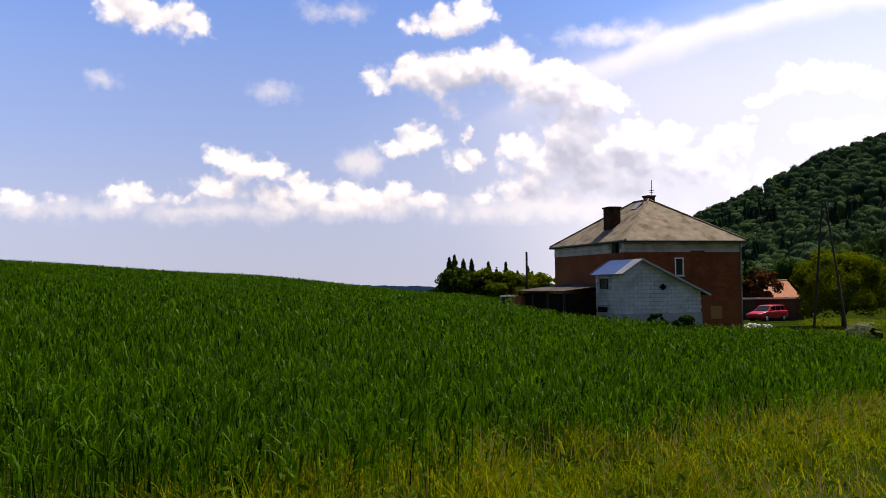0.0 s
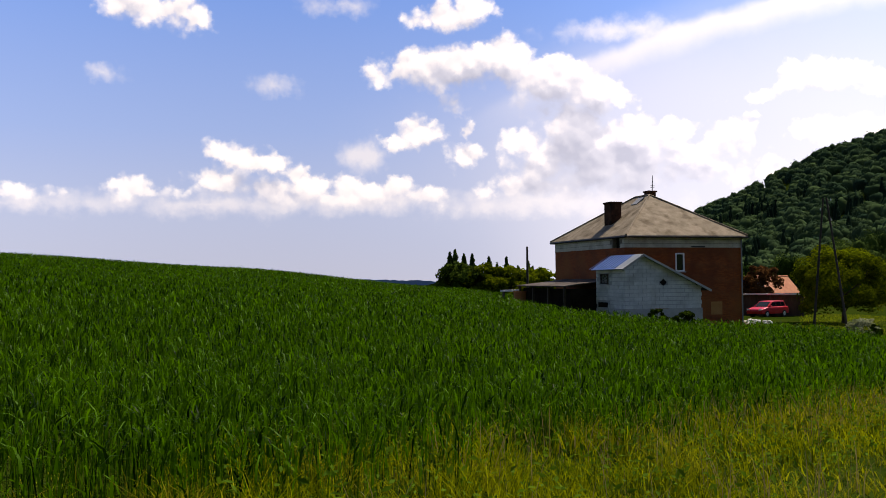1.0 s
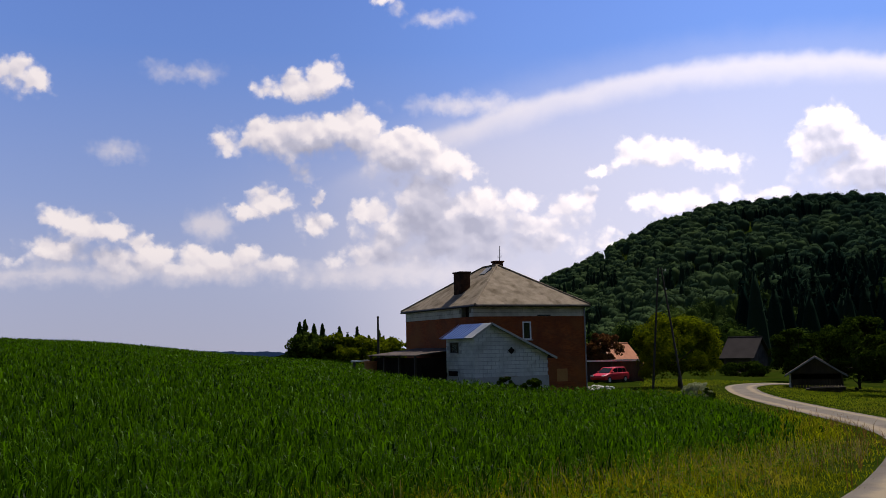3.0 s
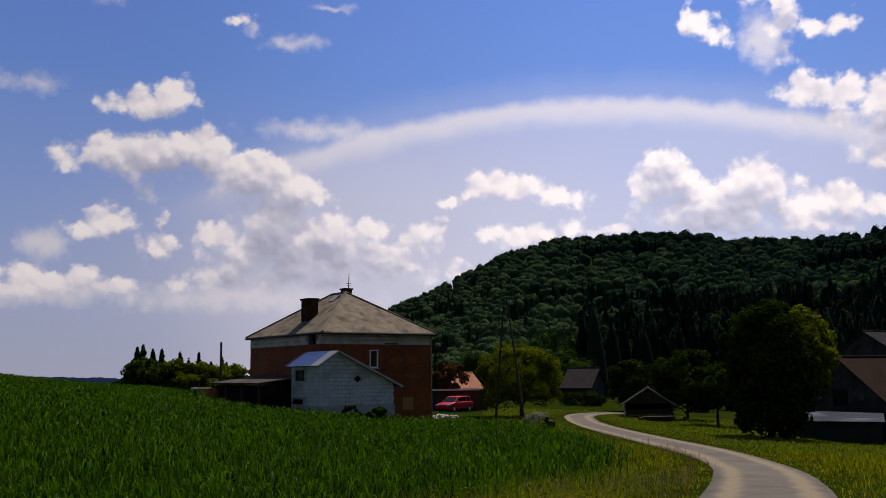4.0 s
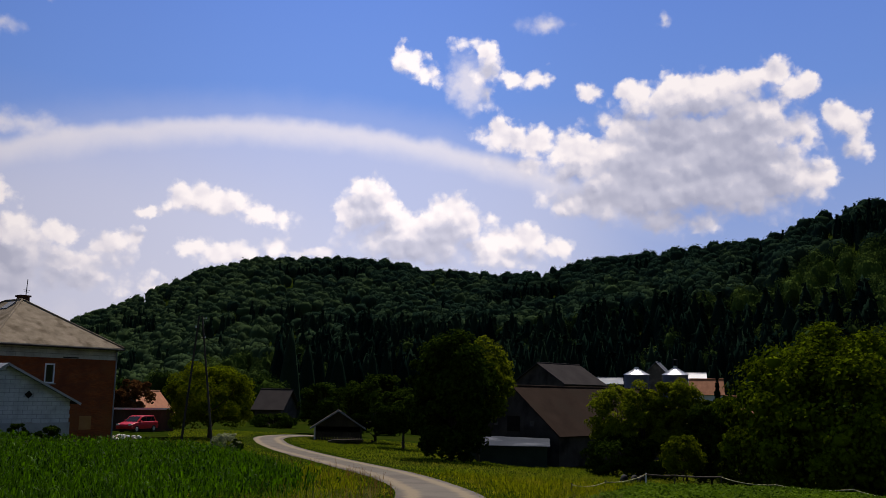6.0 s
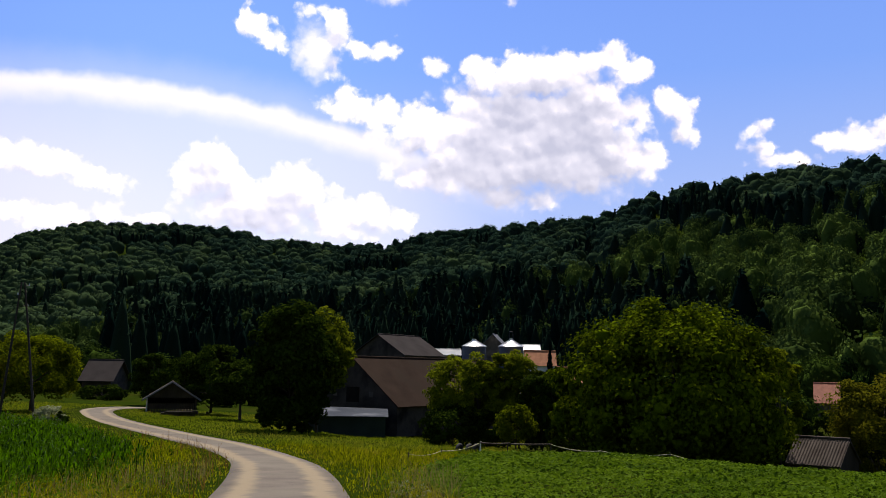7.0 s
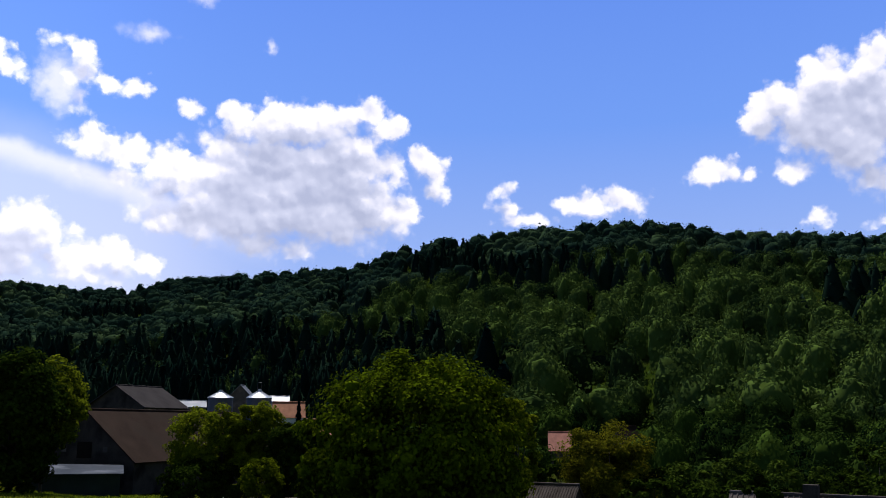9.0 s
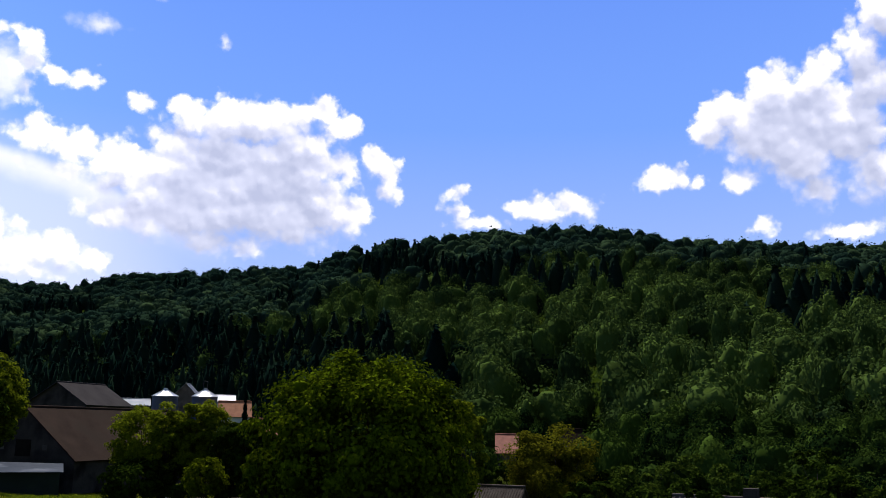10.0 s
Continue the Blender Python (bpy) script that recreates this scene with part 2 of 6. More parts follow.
LAWN = leafy("meadow_grass", (0.08, 0.13, 0.004), (0.3, 0.33, 0.016), dry=(0.16, 0.16, 0.016), through_light=0.4, rough=0.9, spec=0.0, by_tint=False, patch=0.1)
SEED = leafy("dry_seed_heads", (0.144, 0.104, 0.032), (0.32, 0.256, 0.096), through_light=0.3, by_tint=False)
CROP = leafy("low_crop", (0.026, 0.064, 0.003), (0.125, 0.205, 0.009), through_light=0.35, rough=0.7, spec=0.01, by_tint=False, patch=0.4)
# near-black low end puts the crown's inner shade into random leaves
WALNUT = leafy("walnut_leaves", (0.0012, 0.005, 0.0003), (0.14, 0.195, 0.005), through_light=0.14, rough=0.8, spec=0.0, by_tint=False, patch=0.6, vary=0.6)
BRIGHT_LEAF = leafy("sunny_leaves", (0.016, 0.032, 0.0014), (0.19, 0.23, 0.006), through_light=0.4, rough=0.8, spec=0, by_tint=False, patch=0.6)
OLIVE_LEAF = leafy("olive_leaves", (0.014, 0.03, 0.002), (0.25, 0.29, 0.012), through_light=0.4, rough=0.8, spec=0, by_tint=False, patch=0.6, vary=0.6)
WILLOW_LEAF = leafy("ochre_leaves", (0.03, 0.036, 0.003), (0.21, 0.2, 0.012), through_light=0.3, rough=0.8, spec=0, by_tint=False, patch=0.6)
COPPER_LEAF = leafy("coppery_leaves", (0.04, 0.0176, 0.0064), (0.16, 0.072, 0.024), through_light=0.3, rough=0.9, spec=0.0, by_tint=False, patch=0.8)
SORREL = leafy("reddish_stems", (0.096, 0.044, 0.0096), (0.208, 0.112, 0.032), through_light=0.3, rough=0.8, spec=0.0, by_tint=False, patch=0.5)
FRUIT_LEAF = leafy("orchard_leaves", (0.002, 0.008, 0.001), (0.052, 0.085, 0.008), through_light=0.2, rough=0.8, spec=0, by_tint=False, patch=0.6, vary=0.65)
GREEN_MIX = leafy("hollow_leaves", (0.006, 0.016, 0.003), (0.09, 0.135, 0.014), through_light=0.22, rough=0.8, spec=0, by_tint=False, patch=0.5)
BLOSSOM = leafy("white_blossom", (0.08, 0.128, 0.024), (0.52, 0.52, 0.336), through_light=0.3, rough=0.9, spec=0.0, by_tint=False, patch=2.0)
BARK = mottled("bark", (0.03, 0.022, 0.015), (0.1, 0.08, 0.06), 4, 30, 0.95, bump=0.8, stretch=(1, 1, 0.25))
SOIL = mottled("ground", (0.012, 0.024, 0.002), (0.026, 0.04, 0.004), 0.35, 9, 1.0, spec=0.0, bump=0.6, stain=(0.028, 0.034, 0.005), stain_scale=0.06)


def lane_material():
    """Worn grey asphalt with sandy wheel tracks, laid out by the distance from the lane's middle."""
    m = mottled("lane_asphalt", (0.105, 0.088, 0.07), (0.165, 0.14, 0.112), 0.9, 25, 0.9, spec=0.1, bump=0.3, stain=(0.16, 0.14, 0.11), stain_scale=0.35)
    nt = m.node_tree
    N, L = nt.nodes, nt.links
    b = N["Principled BSDF"]
    old = b.inputs["Base Color"].links[0].from_socket
    at = N.new("ShaderNodeAttribute")
    at.attribute_name = "tint"
    nz = N.new("ShaderNodeTexNoise")
    nz.inputs["Scale"].default_value, nz.inputs["Detail"].default_value = 1.6, 6
    tc = N.new("ShaderNodeTexCoord")
    L.new(tc.outputs["Object"], nz.inputs[0])

    def op(kind, a, b2):
        n = N.new("ShaderNodeMath")
        n.operation = kind
        for k, v in enumerate((a, b2)):
            if isinstance(v, (int, float)):
                n.inputs[k].default_value = v
            else:
                L.new(v, n.inputs[k])
        return n.outputs[0]
    wob = op("MULTIPLY", op("SUBTRACT", nz.outputs[0], 0.5), 0.55)
    d = op("ABSOLUTE", op("SUBTRACT", op("ABSOLUTE", op("ADD", at.outputs["Fac"], wob), 0.0), 0.85), 0.0)
    r = N.new("ShaderNodeMapRange")
    r.interpolation_type = "SMOOTHSTEP"
    r.inputs[1].default_value, r.inputs[2].default_value, r.inputs[3].default_value, r.inputs[4].default_value = 0.08, 0.4, 0.8, 0.0
    L.new(d, r.inputs[0])
    mx = N.new("ShaderNodeMix")
    mx.data_type = "RGBA"
    mx.inputs[7].default_value = (0.27, 0.215, 0.135, 1)
    L.new(old, mx.inputs[6])
    L.new(r.outputs[0], mx.inputs[0])
    L.new(mx.outputs[2], b.inputs["Base Color"])
    return m


ASPHALT = lane_material()
PLASTER_BAND = mottled("block_joints", (0.14, 0.125, 0.1), (0.22, 0.2, 0.17), 1.2, 14, 0.9, bump=0.3)
BAND_BLOCK = mottled("pale_aerated_block", (0.4, 0.37, 0.3), (0.56, 0.53, 0.45), 1.4, 14, 0.9, bump=0.3, stain=(0.32, 0.29, 0.24), stain_scale=0.9)
BLOCK = mottled("white_block", (0.46, 0.455, 0.43), (0.68, 0.67, 0.63), 1.5, 20, 0.9, bump=0.4, stain=(0.38, 0.37, 0.34), stain_scale=0.9)
MORTAR = mottled("mortar", (0.24, 0.24, 0.235), (0.36, 0.36, 0.35), 5, 40, 0.95)
ROOFING = mottled("weathered_fibre_cement", (0.16, 0.128, 0.092), (0.285, 0.235, 0.175), 1.6, 16, 0.95, spec=0.06, bump=0.5, stain=(0.115, 0.09, 0.06), stain_scale=1.1)
BROWN_ROOF = mottled("brown_sheet_roof", (0.026, 0.016, 0.011), (0.044, 0.028, 0.02), 0.6, 10, 0.95, spec=0.03, bump=0.2, stain=(0.03, 0.021, 0.015), stain_scale=0.3)
GREY_ROOF = mottled("grey_roof", (0.03, 0.026, 0.026), (0.05, 0.044, 0.043), 0.6, 10, 0.95, spec=0.03)
CORRUGATED = mottled("old_corrugated_sheet", (0.065, 0.052, 0.045), (0.12, 0.1, 0.09), 0.9, 12, 0.9, spec=0.05, stain=(0.045, 0.034, 0.027), stain_scale=0.8)
RED_TILE = mottled("red_roof_tiles", (0.19, 0.055, 0.03), (0.31, 0.1, 0.06), 1.5, 15, 0.8)
ORANGE_TILE = mottled("orange_roof_tiles", (0.34, 0.12, 0.05), (0.5, 0.2, 0.09), 1.5, 15, 0.8)
# chimney brick toned dark: the shade on the stacks is in its colour
SHADED_BRICK = mottled("shaded_brick", (0.035, 0.018, 0.012), (0.1, 0.045, 0.026), 3.0, 22, 0.95, spec=0.05, bump=0.4, stain=(0.02, 0.014, 0.011), stain_scale=1.2)
BLUE_SHEET = mottled("blue_metal_sheet", (0.06, 0.1, 0.24), (0.1, 0.16, 0.36), 0.8, 10, 0.35, spec=0.6)
PALE_SHEET = mottled("pale_metal_sheet", (0.17, 0.185, 0.21), (0.26, 0.275, 0.3), 0.8, 10, 0.7, metal=0.1, spec=0.2, stain=(0.3, 0.3, 0.31), stain_scale=0.5)
STEEL = mottled("galvanised_steel", (0.5, 0.53, 0.56), (0.7, 0.72, 0.75), 0.8, 12, 0.38, metal=0.75, spec=0.6)
DULL_SHEET = mottled("dull_grey_sheet", (0.035, 0.042, 0.055), (0.06, 0.068, 0.084), 0.6, 8, 0.9, spec=0.05, stain=(0.12, 0.13, 0.15), stain_scale=0.5)
# darker copy of the steel, with the shade of the silo walls mixed in
SILO_WALL = mottled("shade_dark_zinc", (0.07, 0.08, 0.095), (0.12, 0.13, 0.145), 0.8, 10, 0.7, metal=0.2, spec=0.2)
# old masonry kept this dark because shade on the gables is in the colour
BARN_WALL = mottled("shade_dark_old_masonry", (0.03, 0.026, 0.021), (0.08, 0.066, 0.055), 0.8, 12, 0.95, spec=0.05, stain=(0.018, 0.015, 0.013), stain_scale=0.5)
WHITE_PAINT = mottled("white_paint", (0.68, 0.68, 0.66), (0.8, 0.8, 0.78), 2, 20, 0.6)
DARK_WOOD = mottled("dark_weathered_wood", (0.035, 0.027, 0.02), (0.09, 0.07, 0.05), 1.5, 18, 0.9, stretch=(1, 1, 0.2))
POLE_WOOD = mottled("tarred_pole_wood", (0.025, 0.02, 0.017), (0.07, 0.055, 0.045), 2, 25, 0.9, stretch=(1, 1, 0.15))
GREY_WALL = mottled("grey_plaster", (0.05, 0.043, 0.036), (0.1, 0.086, 0.072), 0.8, 12, 0.9, stain=(0.14, 0.12, 0.1), stain_scale=0.5)
GREEN_WALL = mottled("grey_green_sheet_wall", (0.028, 0.042, 0.04), (0.05, 0.068, 0.064), 0.8, 12, 0.8, spec=0.1)
CONCRETE = mottled("concrete", (0.3, 0.29, 0.27), (0.45, 0.43, 0.4), 1.2, 20, 0.9)
TAPE = mottled("faded_yellow_tape", (0.3, 0.28, 0.12), (0.45, 0.42, 0.2), 3, 30, 0.8)
IRON = mottled("dark_iron", (0.02, 0.02, 0.02), (0.05, 0.045, 0.04), 4, 30, 0.6, metal=0.5)
CAR_RED = mottled("red_car_paint", (0.5, 0.012, 0.02), (0.55, 0.016, 0.026), 3, 20, 0.35, spec=0.3, bump=0.0)
CAR_DARK_RED = mottled("dark_red_car_paint", (0.2, 0.012, 0.02), (0.24, 0.016, 0.026), 3, 20, 0.3, spec=0.6, bump=0.0)
RUBBER = mottled("rubber", (0.015, 0.015, 0.015), (0.03, 0.03, 0.03), 6, 40, 0.9)
GLASS, _, _g = material("dark_glass", 0.05, 0.0, 0.8)
_g.inputs["Base Color"].default_value = (0.015, 0.018, 0.02, 1)
LAMP_GLASS = mottled("lamp_glass", (0.7, 0.7, 0.7), (0.8, 0.8, 0.8), 5, 30, 0.1, spec=0.8, bump=0.0)
# near-black colour that carries the shade of openings and the lean-to
SHADE_DARK = mottled("shade_black_interior", (0.012, 0.01, 0.008), (0.025, 0.02, 0.016), 1.5, 18, 0.95, spec=0.0)


def brick_material():
    m, nt, b = material("red_brick", 0.9, 0.0, 0.2)
    N, L = nt.nodes, nt.links
    tc = N.new("ShaderNodeTexCoord")
    sep = N.new("ShaderNodeSeparateXYZ")
    L.new(tc.outputs["Object"], sep.inputs[0])
    s = N.new("ShaderNodeMath")
    s.operation = "ADD"
    L.new(sep.outputs[0], s.inputs[0])
    L.new(sep.outputs[1], s.inputs[1])
    cmb = N.new("ShaderNodeCombineXYZ")
    L.new(s.outputs[0], cmb.inputs[0])
    L.new(sep.outputs[2], cmb.inputs[1])
    br = N.new("ShaderNodeTexBrick")
    br.inputs["Color1"].default_value, br.inputs["Color2"].default_value = (0.22, 0.05, 0.011, 1), (0.31, 0.08, 0.018, 1)
    br.inputs["Mortar"].default_value = (0.12, 0.06, 0.03, 1)
    br.inputs["Scale"].default_value, br.inputs["Mortar Size"].default_value = 1.0, 0.006
    br.inputs["Brick Width"].default_value, br.inputs["Row Height"].default_value = 0.26, 0.075
    L.new(cmb.outputs[0], br.inputs[0])
    nz = N.new("ShaderNodeTexNoise")
    nz.inputs["Scale"].default_value, nz.inputs["Detail"].default_value = 0.7, 6
    L.new(tc.outputs["Object"], nz.inputs[0])
    rr = N.new("ShaderNodeMapRange")
    rr.inputs[1].default_value, rr.inputs[2].default_value, rr.inputs[4].default_value = 0.42, 0.66, 0.75
    L.new(nz.outputs[0], rr.inputs[0])
    mx = N.new("ShaderNodeMix")
    mx.data_type = "RGBA"
    mx.inputs[7].default_value = (0.13, 0.034, 0.014, 1)
    L.new(br.outputs[0], mx.inputs[6])
    L.new(rr.outputs[0], mx.inputs[0])
    n4 = N.new("ShaderNodeTexNoise")
    n4.inputs["Scale"].default_value, n4.inputs["Detail"].default_value = 0.35, 5
    L.new(tc.outputs["Object"], n4.inputs[0])
    r4 = N.new("ShaderNodeMapRange")
    r4.inputs[1].default_value, r4.inputs[2].default_value, r4.inputs[4].default_value = 0.5, 0.72, 0.6
    L.new(n4.outputs[0], r4.inputs[0])
    m4 = N.new("ShaderNodeMix")
    m4.data_type = "RGBA"
    m4.inputs[7].default_value = (0.34, 0.125, 0.03, 1)
    L.new(mx.outputs[2], m4.inputs[6])
    L.new(r4.outputs[0], m4.inputs[0])
    L.new(m4.outputs[2], b.inputs["Base Color"])
    bp = N.new("ShaderNodeBump")
    bp.invert = True
    bp.inputs["Strength"].default_value, bp.inputs["Distance"].default_value = 0.5, 0.01
    L.new(br.outputs["Fac"], bp.inputs["Height"])
    L.new(bp.outputs[0], b.inputs["Normal"])
    return m


BRICK = brick_material()


# ---------------------------------------------------------------- sky backdrop with its clouds
def math_node(nt, op, a, b=None, c=None):
    n = nt.nodes.new("ShaderNodeMath")
    n.operation = op
    for k, v in enumerate((a, b, c)):
        if v is None:
            continue
        if isinstance(v, (int, float)):
            n.inputs[k].default_value = v
        else:
            nt.links.new(v, n.inputs[k])
    return n.outputs[0]


def vec_node(nt, op, a, b=None):
    n = nt.nodes.new("ShaderNodeVectorMath")
    n.operation = op
    for k, v in enumerate((a, b)):
        if v is None:
            continue
        if isinstance(v, tuple):
            n.inputs[k].default_value = v
        else:
            nt.links.new(v, n.inputs[k])
    return n.outputs["Value" if op == "LENGTH" else "Vector"]


def noise_node(nt, vec, scale, detail, rough=0.55):
    n = nt.nodes.new("ShaderNodeTexNoise")
    n.inputs["Scale"].default_value, n.inputs["Detail"].default_value, n.inputs["Roughness"].default_value = scale, detail, rough
    nt.links.new(vec, n.inputs[0])
    return n


SKY_GLOW, VEIL_TOP = 2.2, 16.2
# puffs of cloud in the sky: azimuth, elevation, half width, half height, all in degrees
CLOUDS_ONE = [
    [(-18.9, 16.2, 1.58, 1.09), (-17.0, 15.7, 2.42, 1.01), (-14.9, 15.2, 1.38, 0.70), (-19.7, 16.5, 0.94, 0.62)],
    [(0.6, 15.8, 2.11, 0.92), (2.5, 16.5, 1.58, 0.98), (-1.0, 15.6, 1.06, 0.59)],
    [(0.5, 12.9, 4.21, 1.28), (-3.0, 12.4, 1.75, 0.67), (3.3, 13.4, 2.80, 1.34), (6.4, 12.0, 3.12, 1.51), (9.2, 11.0, 2.05, 1.34)],
    [(0.8, 10.8, 0.98, 0.61), (-1.5, 9.1, 1.47, 0.69), (-2.7, 8.4, 0.87, 0.45), (-0.6, 9.3, 0.77, 0.52), (1.5, 9.1, 0.42, 0.41), (1.3, 7.7, 1.23, 0.69), (6.4, 10.1, 1.11, 0.68)],
]
CLOUDS_TWO = [
    [(5.0, 8.3, 1.57, 0.86), (6.3, 6.9, 2.42, 1.38), (9.0, 6.4, 2.73, 1.37), (11.7, 5.6, 2.35, 1.02)],
    [(-13.2, 7.8, 1.16, 0.61), (-12.1, 7.2, 1.34, 0.95), (-10.2, 7.2, 1.09, 0.75), (-9.0, 6.5, 1.02, 0.69), (-13.1, 6.0, 2.16, 0.95), (-10.7, 5.6, 2.36, 0.96), (-7.7, 5.8, 2.06, 0.76), (-4.6, 5.4, 2.09, 0.87), (-2.8, 5.7, 1.40, 0.76), (-1.4, 5.2, 1.57, 0.70), (-6.3, 5.1, 5.17, 0.62)],
    [(-18.7, 5.5, 1.19, 0.66), (-17.6, 5.1, 1.59, 0.46), (-15.7, 5.3, 0.97, 0.47), (-24.3, 5.2, 1.31, 0.44)],
    [(5.8, 21.1, 1.01, 0.39), (8.2, 24.4, 1.56, 0.51)],
]
CLOUDS_THREE = [
    [(-1.2, 13.0, 2.08, 1.11), (4.1, 12.8, 1.92, 1.15), (6.4, 12.4, 1.96, 1.00)],
    [(10.2, 11.2, 0.84, 0.85), (9.5, 10.2, 1.34, 1.19), (11.2, 10.6, 0.68, 0.68), (11.3, 8.6, 2.03, 1.19), (14.4, 8.7, 1.89, 0.86), (16.8, 8.2, 1.74, 0.97), (18.2, 8.8, 0.77, 0.76), (14.8, 7.3, 3.77, 1.03)],
    [(9.1, 6.1, 2.63, 1.01), (12.1, 6.2, 2.02, 0.85)],
    [(0.8, 10.4, 0.85, 0.45), (-1.6, 8.7, 1.17, 0.57), (1.2, 7.5, 1.06, 0.64)],
    [(21.7, 11.3, 1.60, 0.98), (23.5, 11.1, 1.60, 0.98), (25.6, 10.6, 1.95, 0.63), (18.9, 10.5, 1.23, 0.35)],
]
CLOUDS_FOUR = [
    [(23.8, 8.4, 1.76, 0.70), (26.7, 8.9, 1.06, 0.63), (28.8, 8.5, 1.40, 0.52), (21.7, 8.5, 1.06, 0.52)],
    [(32.1, 12.6, 1.40, 0.96), (32.6, 11.3, 1.73, 1.55), (31.2, 10.6, 1.22, 1.38), (34.1, 9.5, 1.37, 1.20), (37.1, 11.3, 1.68, 0.95), (36.0, 9.8, 1.85, 1.36), (38.5, 10.1, 1.32, 1.18)],
    [(42.2, 9.6, 1.59, 0.92), (44.1, 8.8, 1.24, 0.65), (40.6, 8.6, 1.61, 0.83)],
    [(34.6, 20.4, 0.99, 0.86), (34.2, 21.2, 0.57, 0.46), (36.0, 19.4, 0.84, 0.60)],
]
CLOUDS_FIVE = [
    [(38.7, 21.4, 1.03, 0.58), (39.8, 21.0, 0.85, 0.65), (39.6, 19.7, 1.01, 0.98), (39.7, 18.2, 0.74, 0.82), (41.4, 19.4, 1.32, 0.58), (42.9, 19.5, 0.85, 0.64)],
    [(40.5, 16.2, 0.93, 0.73), (41.9, 15.5, 1.63, 0.92), (44.4, 15.0, 1.57, 0.97), (46.9, 14.6, 1.82, 1.02)],
    [(42.8, 14.2, 2.56, 0.82)],
    [(46.4, 18.3, 1.18, 0.59), (49.0, 18.2, 2.08, 0.84), (51.8, 18.3, 2.47, 1.01), (55.0, 18.3, 2.15, 1.02), (57.2, 18.9, 1.27, 0.85), (58.7, 17.8, 1.27, 0.96), (56.2, 17.0, 2.51, 0.96), (52.6, 17.2, 3.88, 0.95)],
]
CLOUDS_SIX = [
    [(40.5, 15.7, 1.41, 0.90), (42.8, 15.3, 1.93, 1.05), (45.2, 14.7, 1.98, 1.20), (49.5, 14.7, 4.11, 1.42), (54.1, 14.5, 3.17, 1.38), (56.3, 13.2, 2.13, 1.39), (53.5, 12.4, 3.49, 1.45), (48.6, 12.6, 3.72, 1.42), (46.2, 13.8, 3.32, 1.20), (50.8, 10.6, 4.09, 1.03), (57.4, 11.5, 1.77, 0.97)],
    [(60.9, 15.7, 1.26, 0.97), (61.6, 15.0, 0.79, 0.87), (60.3, 16.2, 0.65, 0.55), (61.6, 14.2, 1.08, 0.63), (59.1, 14.7, 1.08, 0.76)],
    [(65.7, 14.2, 0.79, 0.56), (65.9, 13.1, 0.89, 0.52), (67.3, 12.3, 1.95, 0.42)],
]
CLOUDS_SEVEN = [
    [(37.1, 11.4, 1.61, 0.95), (38.8, 10.5, 1.35, 0.90), (40.7, 9.4, 1.54, 0.71), (42.5, 9.8, 0.94, 0.66), (43.5, 9.1, 1.11, 0.59), (39.9, 8.4, 3.63, 0.71)],
    [(71.2, 13.2, 1.92, 0.76), (73.3, 13.3, 1.55, 0.68), (70.2, 13.4, 1.05, 0.48), (78.8, 14.8, 1.39, 0.87), (81.1, 14.4, 0.65, 0.49)],
    [(82.9, 18.4, 1.92, 1.35), (81.9, 17.4, 1.29, 1.36), (85.6, 19.7, 1.55, 1.31), (87.4, 19.4, 1.51, 1.30), (85.0, 16.9, 2.78, 1.46), (88.1, 17.1, 1.77, 1.71), (84.0, 14.7, 1.87, 0.71), (87.7, 13.7, 1.17, 1.32)],
]
CLOUDS_EIGHT = [
    [(90.6, 21.2, 1.36, 1.68), (91.9, 22.6, 1.49, 1.80), (91.0, 19.3, 1.79, 1.85), (84.6, 11.7, 0.64, 0.43), (89.2, 11.1, 2.09, 0.41), (90.6, 11.4, 1.17, 0.47)],
    [(54.0, 16.1, 4.60, 1.37), (56.9, 15.7, 2.51, 1.38), (50.2, 16.4, 3.47, 1.01), (58.7, 12.7, 1.78, 1.39), (55.6, 11.3, 2.81, 1.04), (52.7, 13.8, 4.88, 2.06), (47.0, 11.8, 3.99, 1.35)],
    [(8.3, 9.1, 1.98, 2.02), (10.7, 7.2, 4.01, 1.36), (6.2, 5.7, 3.83, 0.99), (15.5, 6.3, 4.12, 0.76), (33.6, 9.5, 3.08, 1.37), (39.3, 9.0, 3.92, 0.94), (0.4, 12.5, 3.95, 1.28), (-1.4, 5.0, 1.73, 0.63)],
]
CLOUDS_NINE = [
    [(86.6, 17.9, 3.49, 1.92), (89.6, 17.0, 2.42, 2.52), (90.7, 14.6, 1.48, 1.89), (83.5, 14.6, 1.95, 0.73), (88.0, 20.3, 1.88, 1.10)],
    [(85.8, 18.1, 3.38, 1.89), (86.5, 15.4, 2.71, 1.58), (86.8, 17.4, 4.4, 3.0)],
    [(52.2, 14.2, 6.2, 3.2), (49.5, 12.6, 5.0, 2.3), (55.5, 13.2, 3.8, 2.6), (52.6, 17.6, 5.0, 1.5)],
    [(35.5, 9.7, 4.2, 1.9), (10.2, 7.6, 4.4, 2.2)],
]
CLOUDS = CLOUDS_ONE + CLOUDS_TWO + CLOUDS_THREE + CLOUDS_FOUR + CLOUDS_FIVE + CLOUDS_SIX + CLOUDS_SEVEN + CLOUDS_EIGHT + CLOUDS_NINE
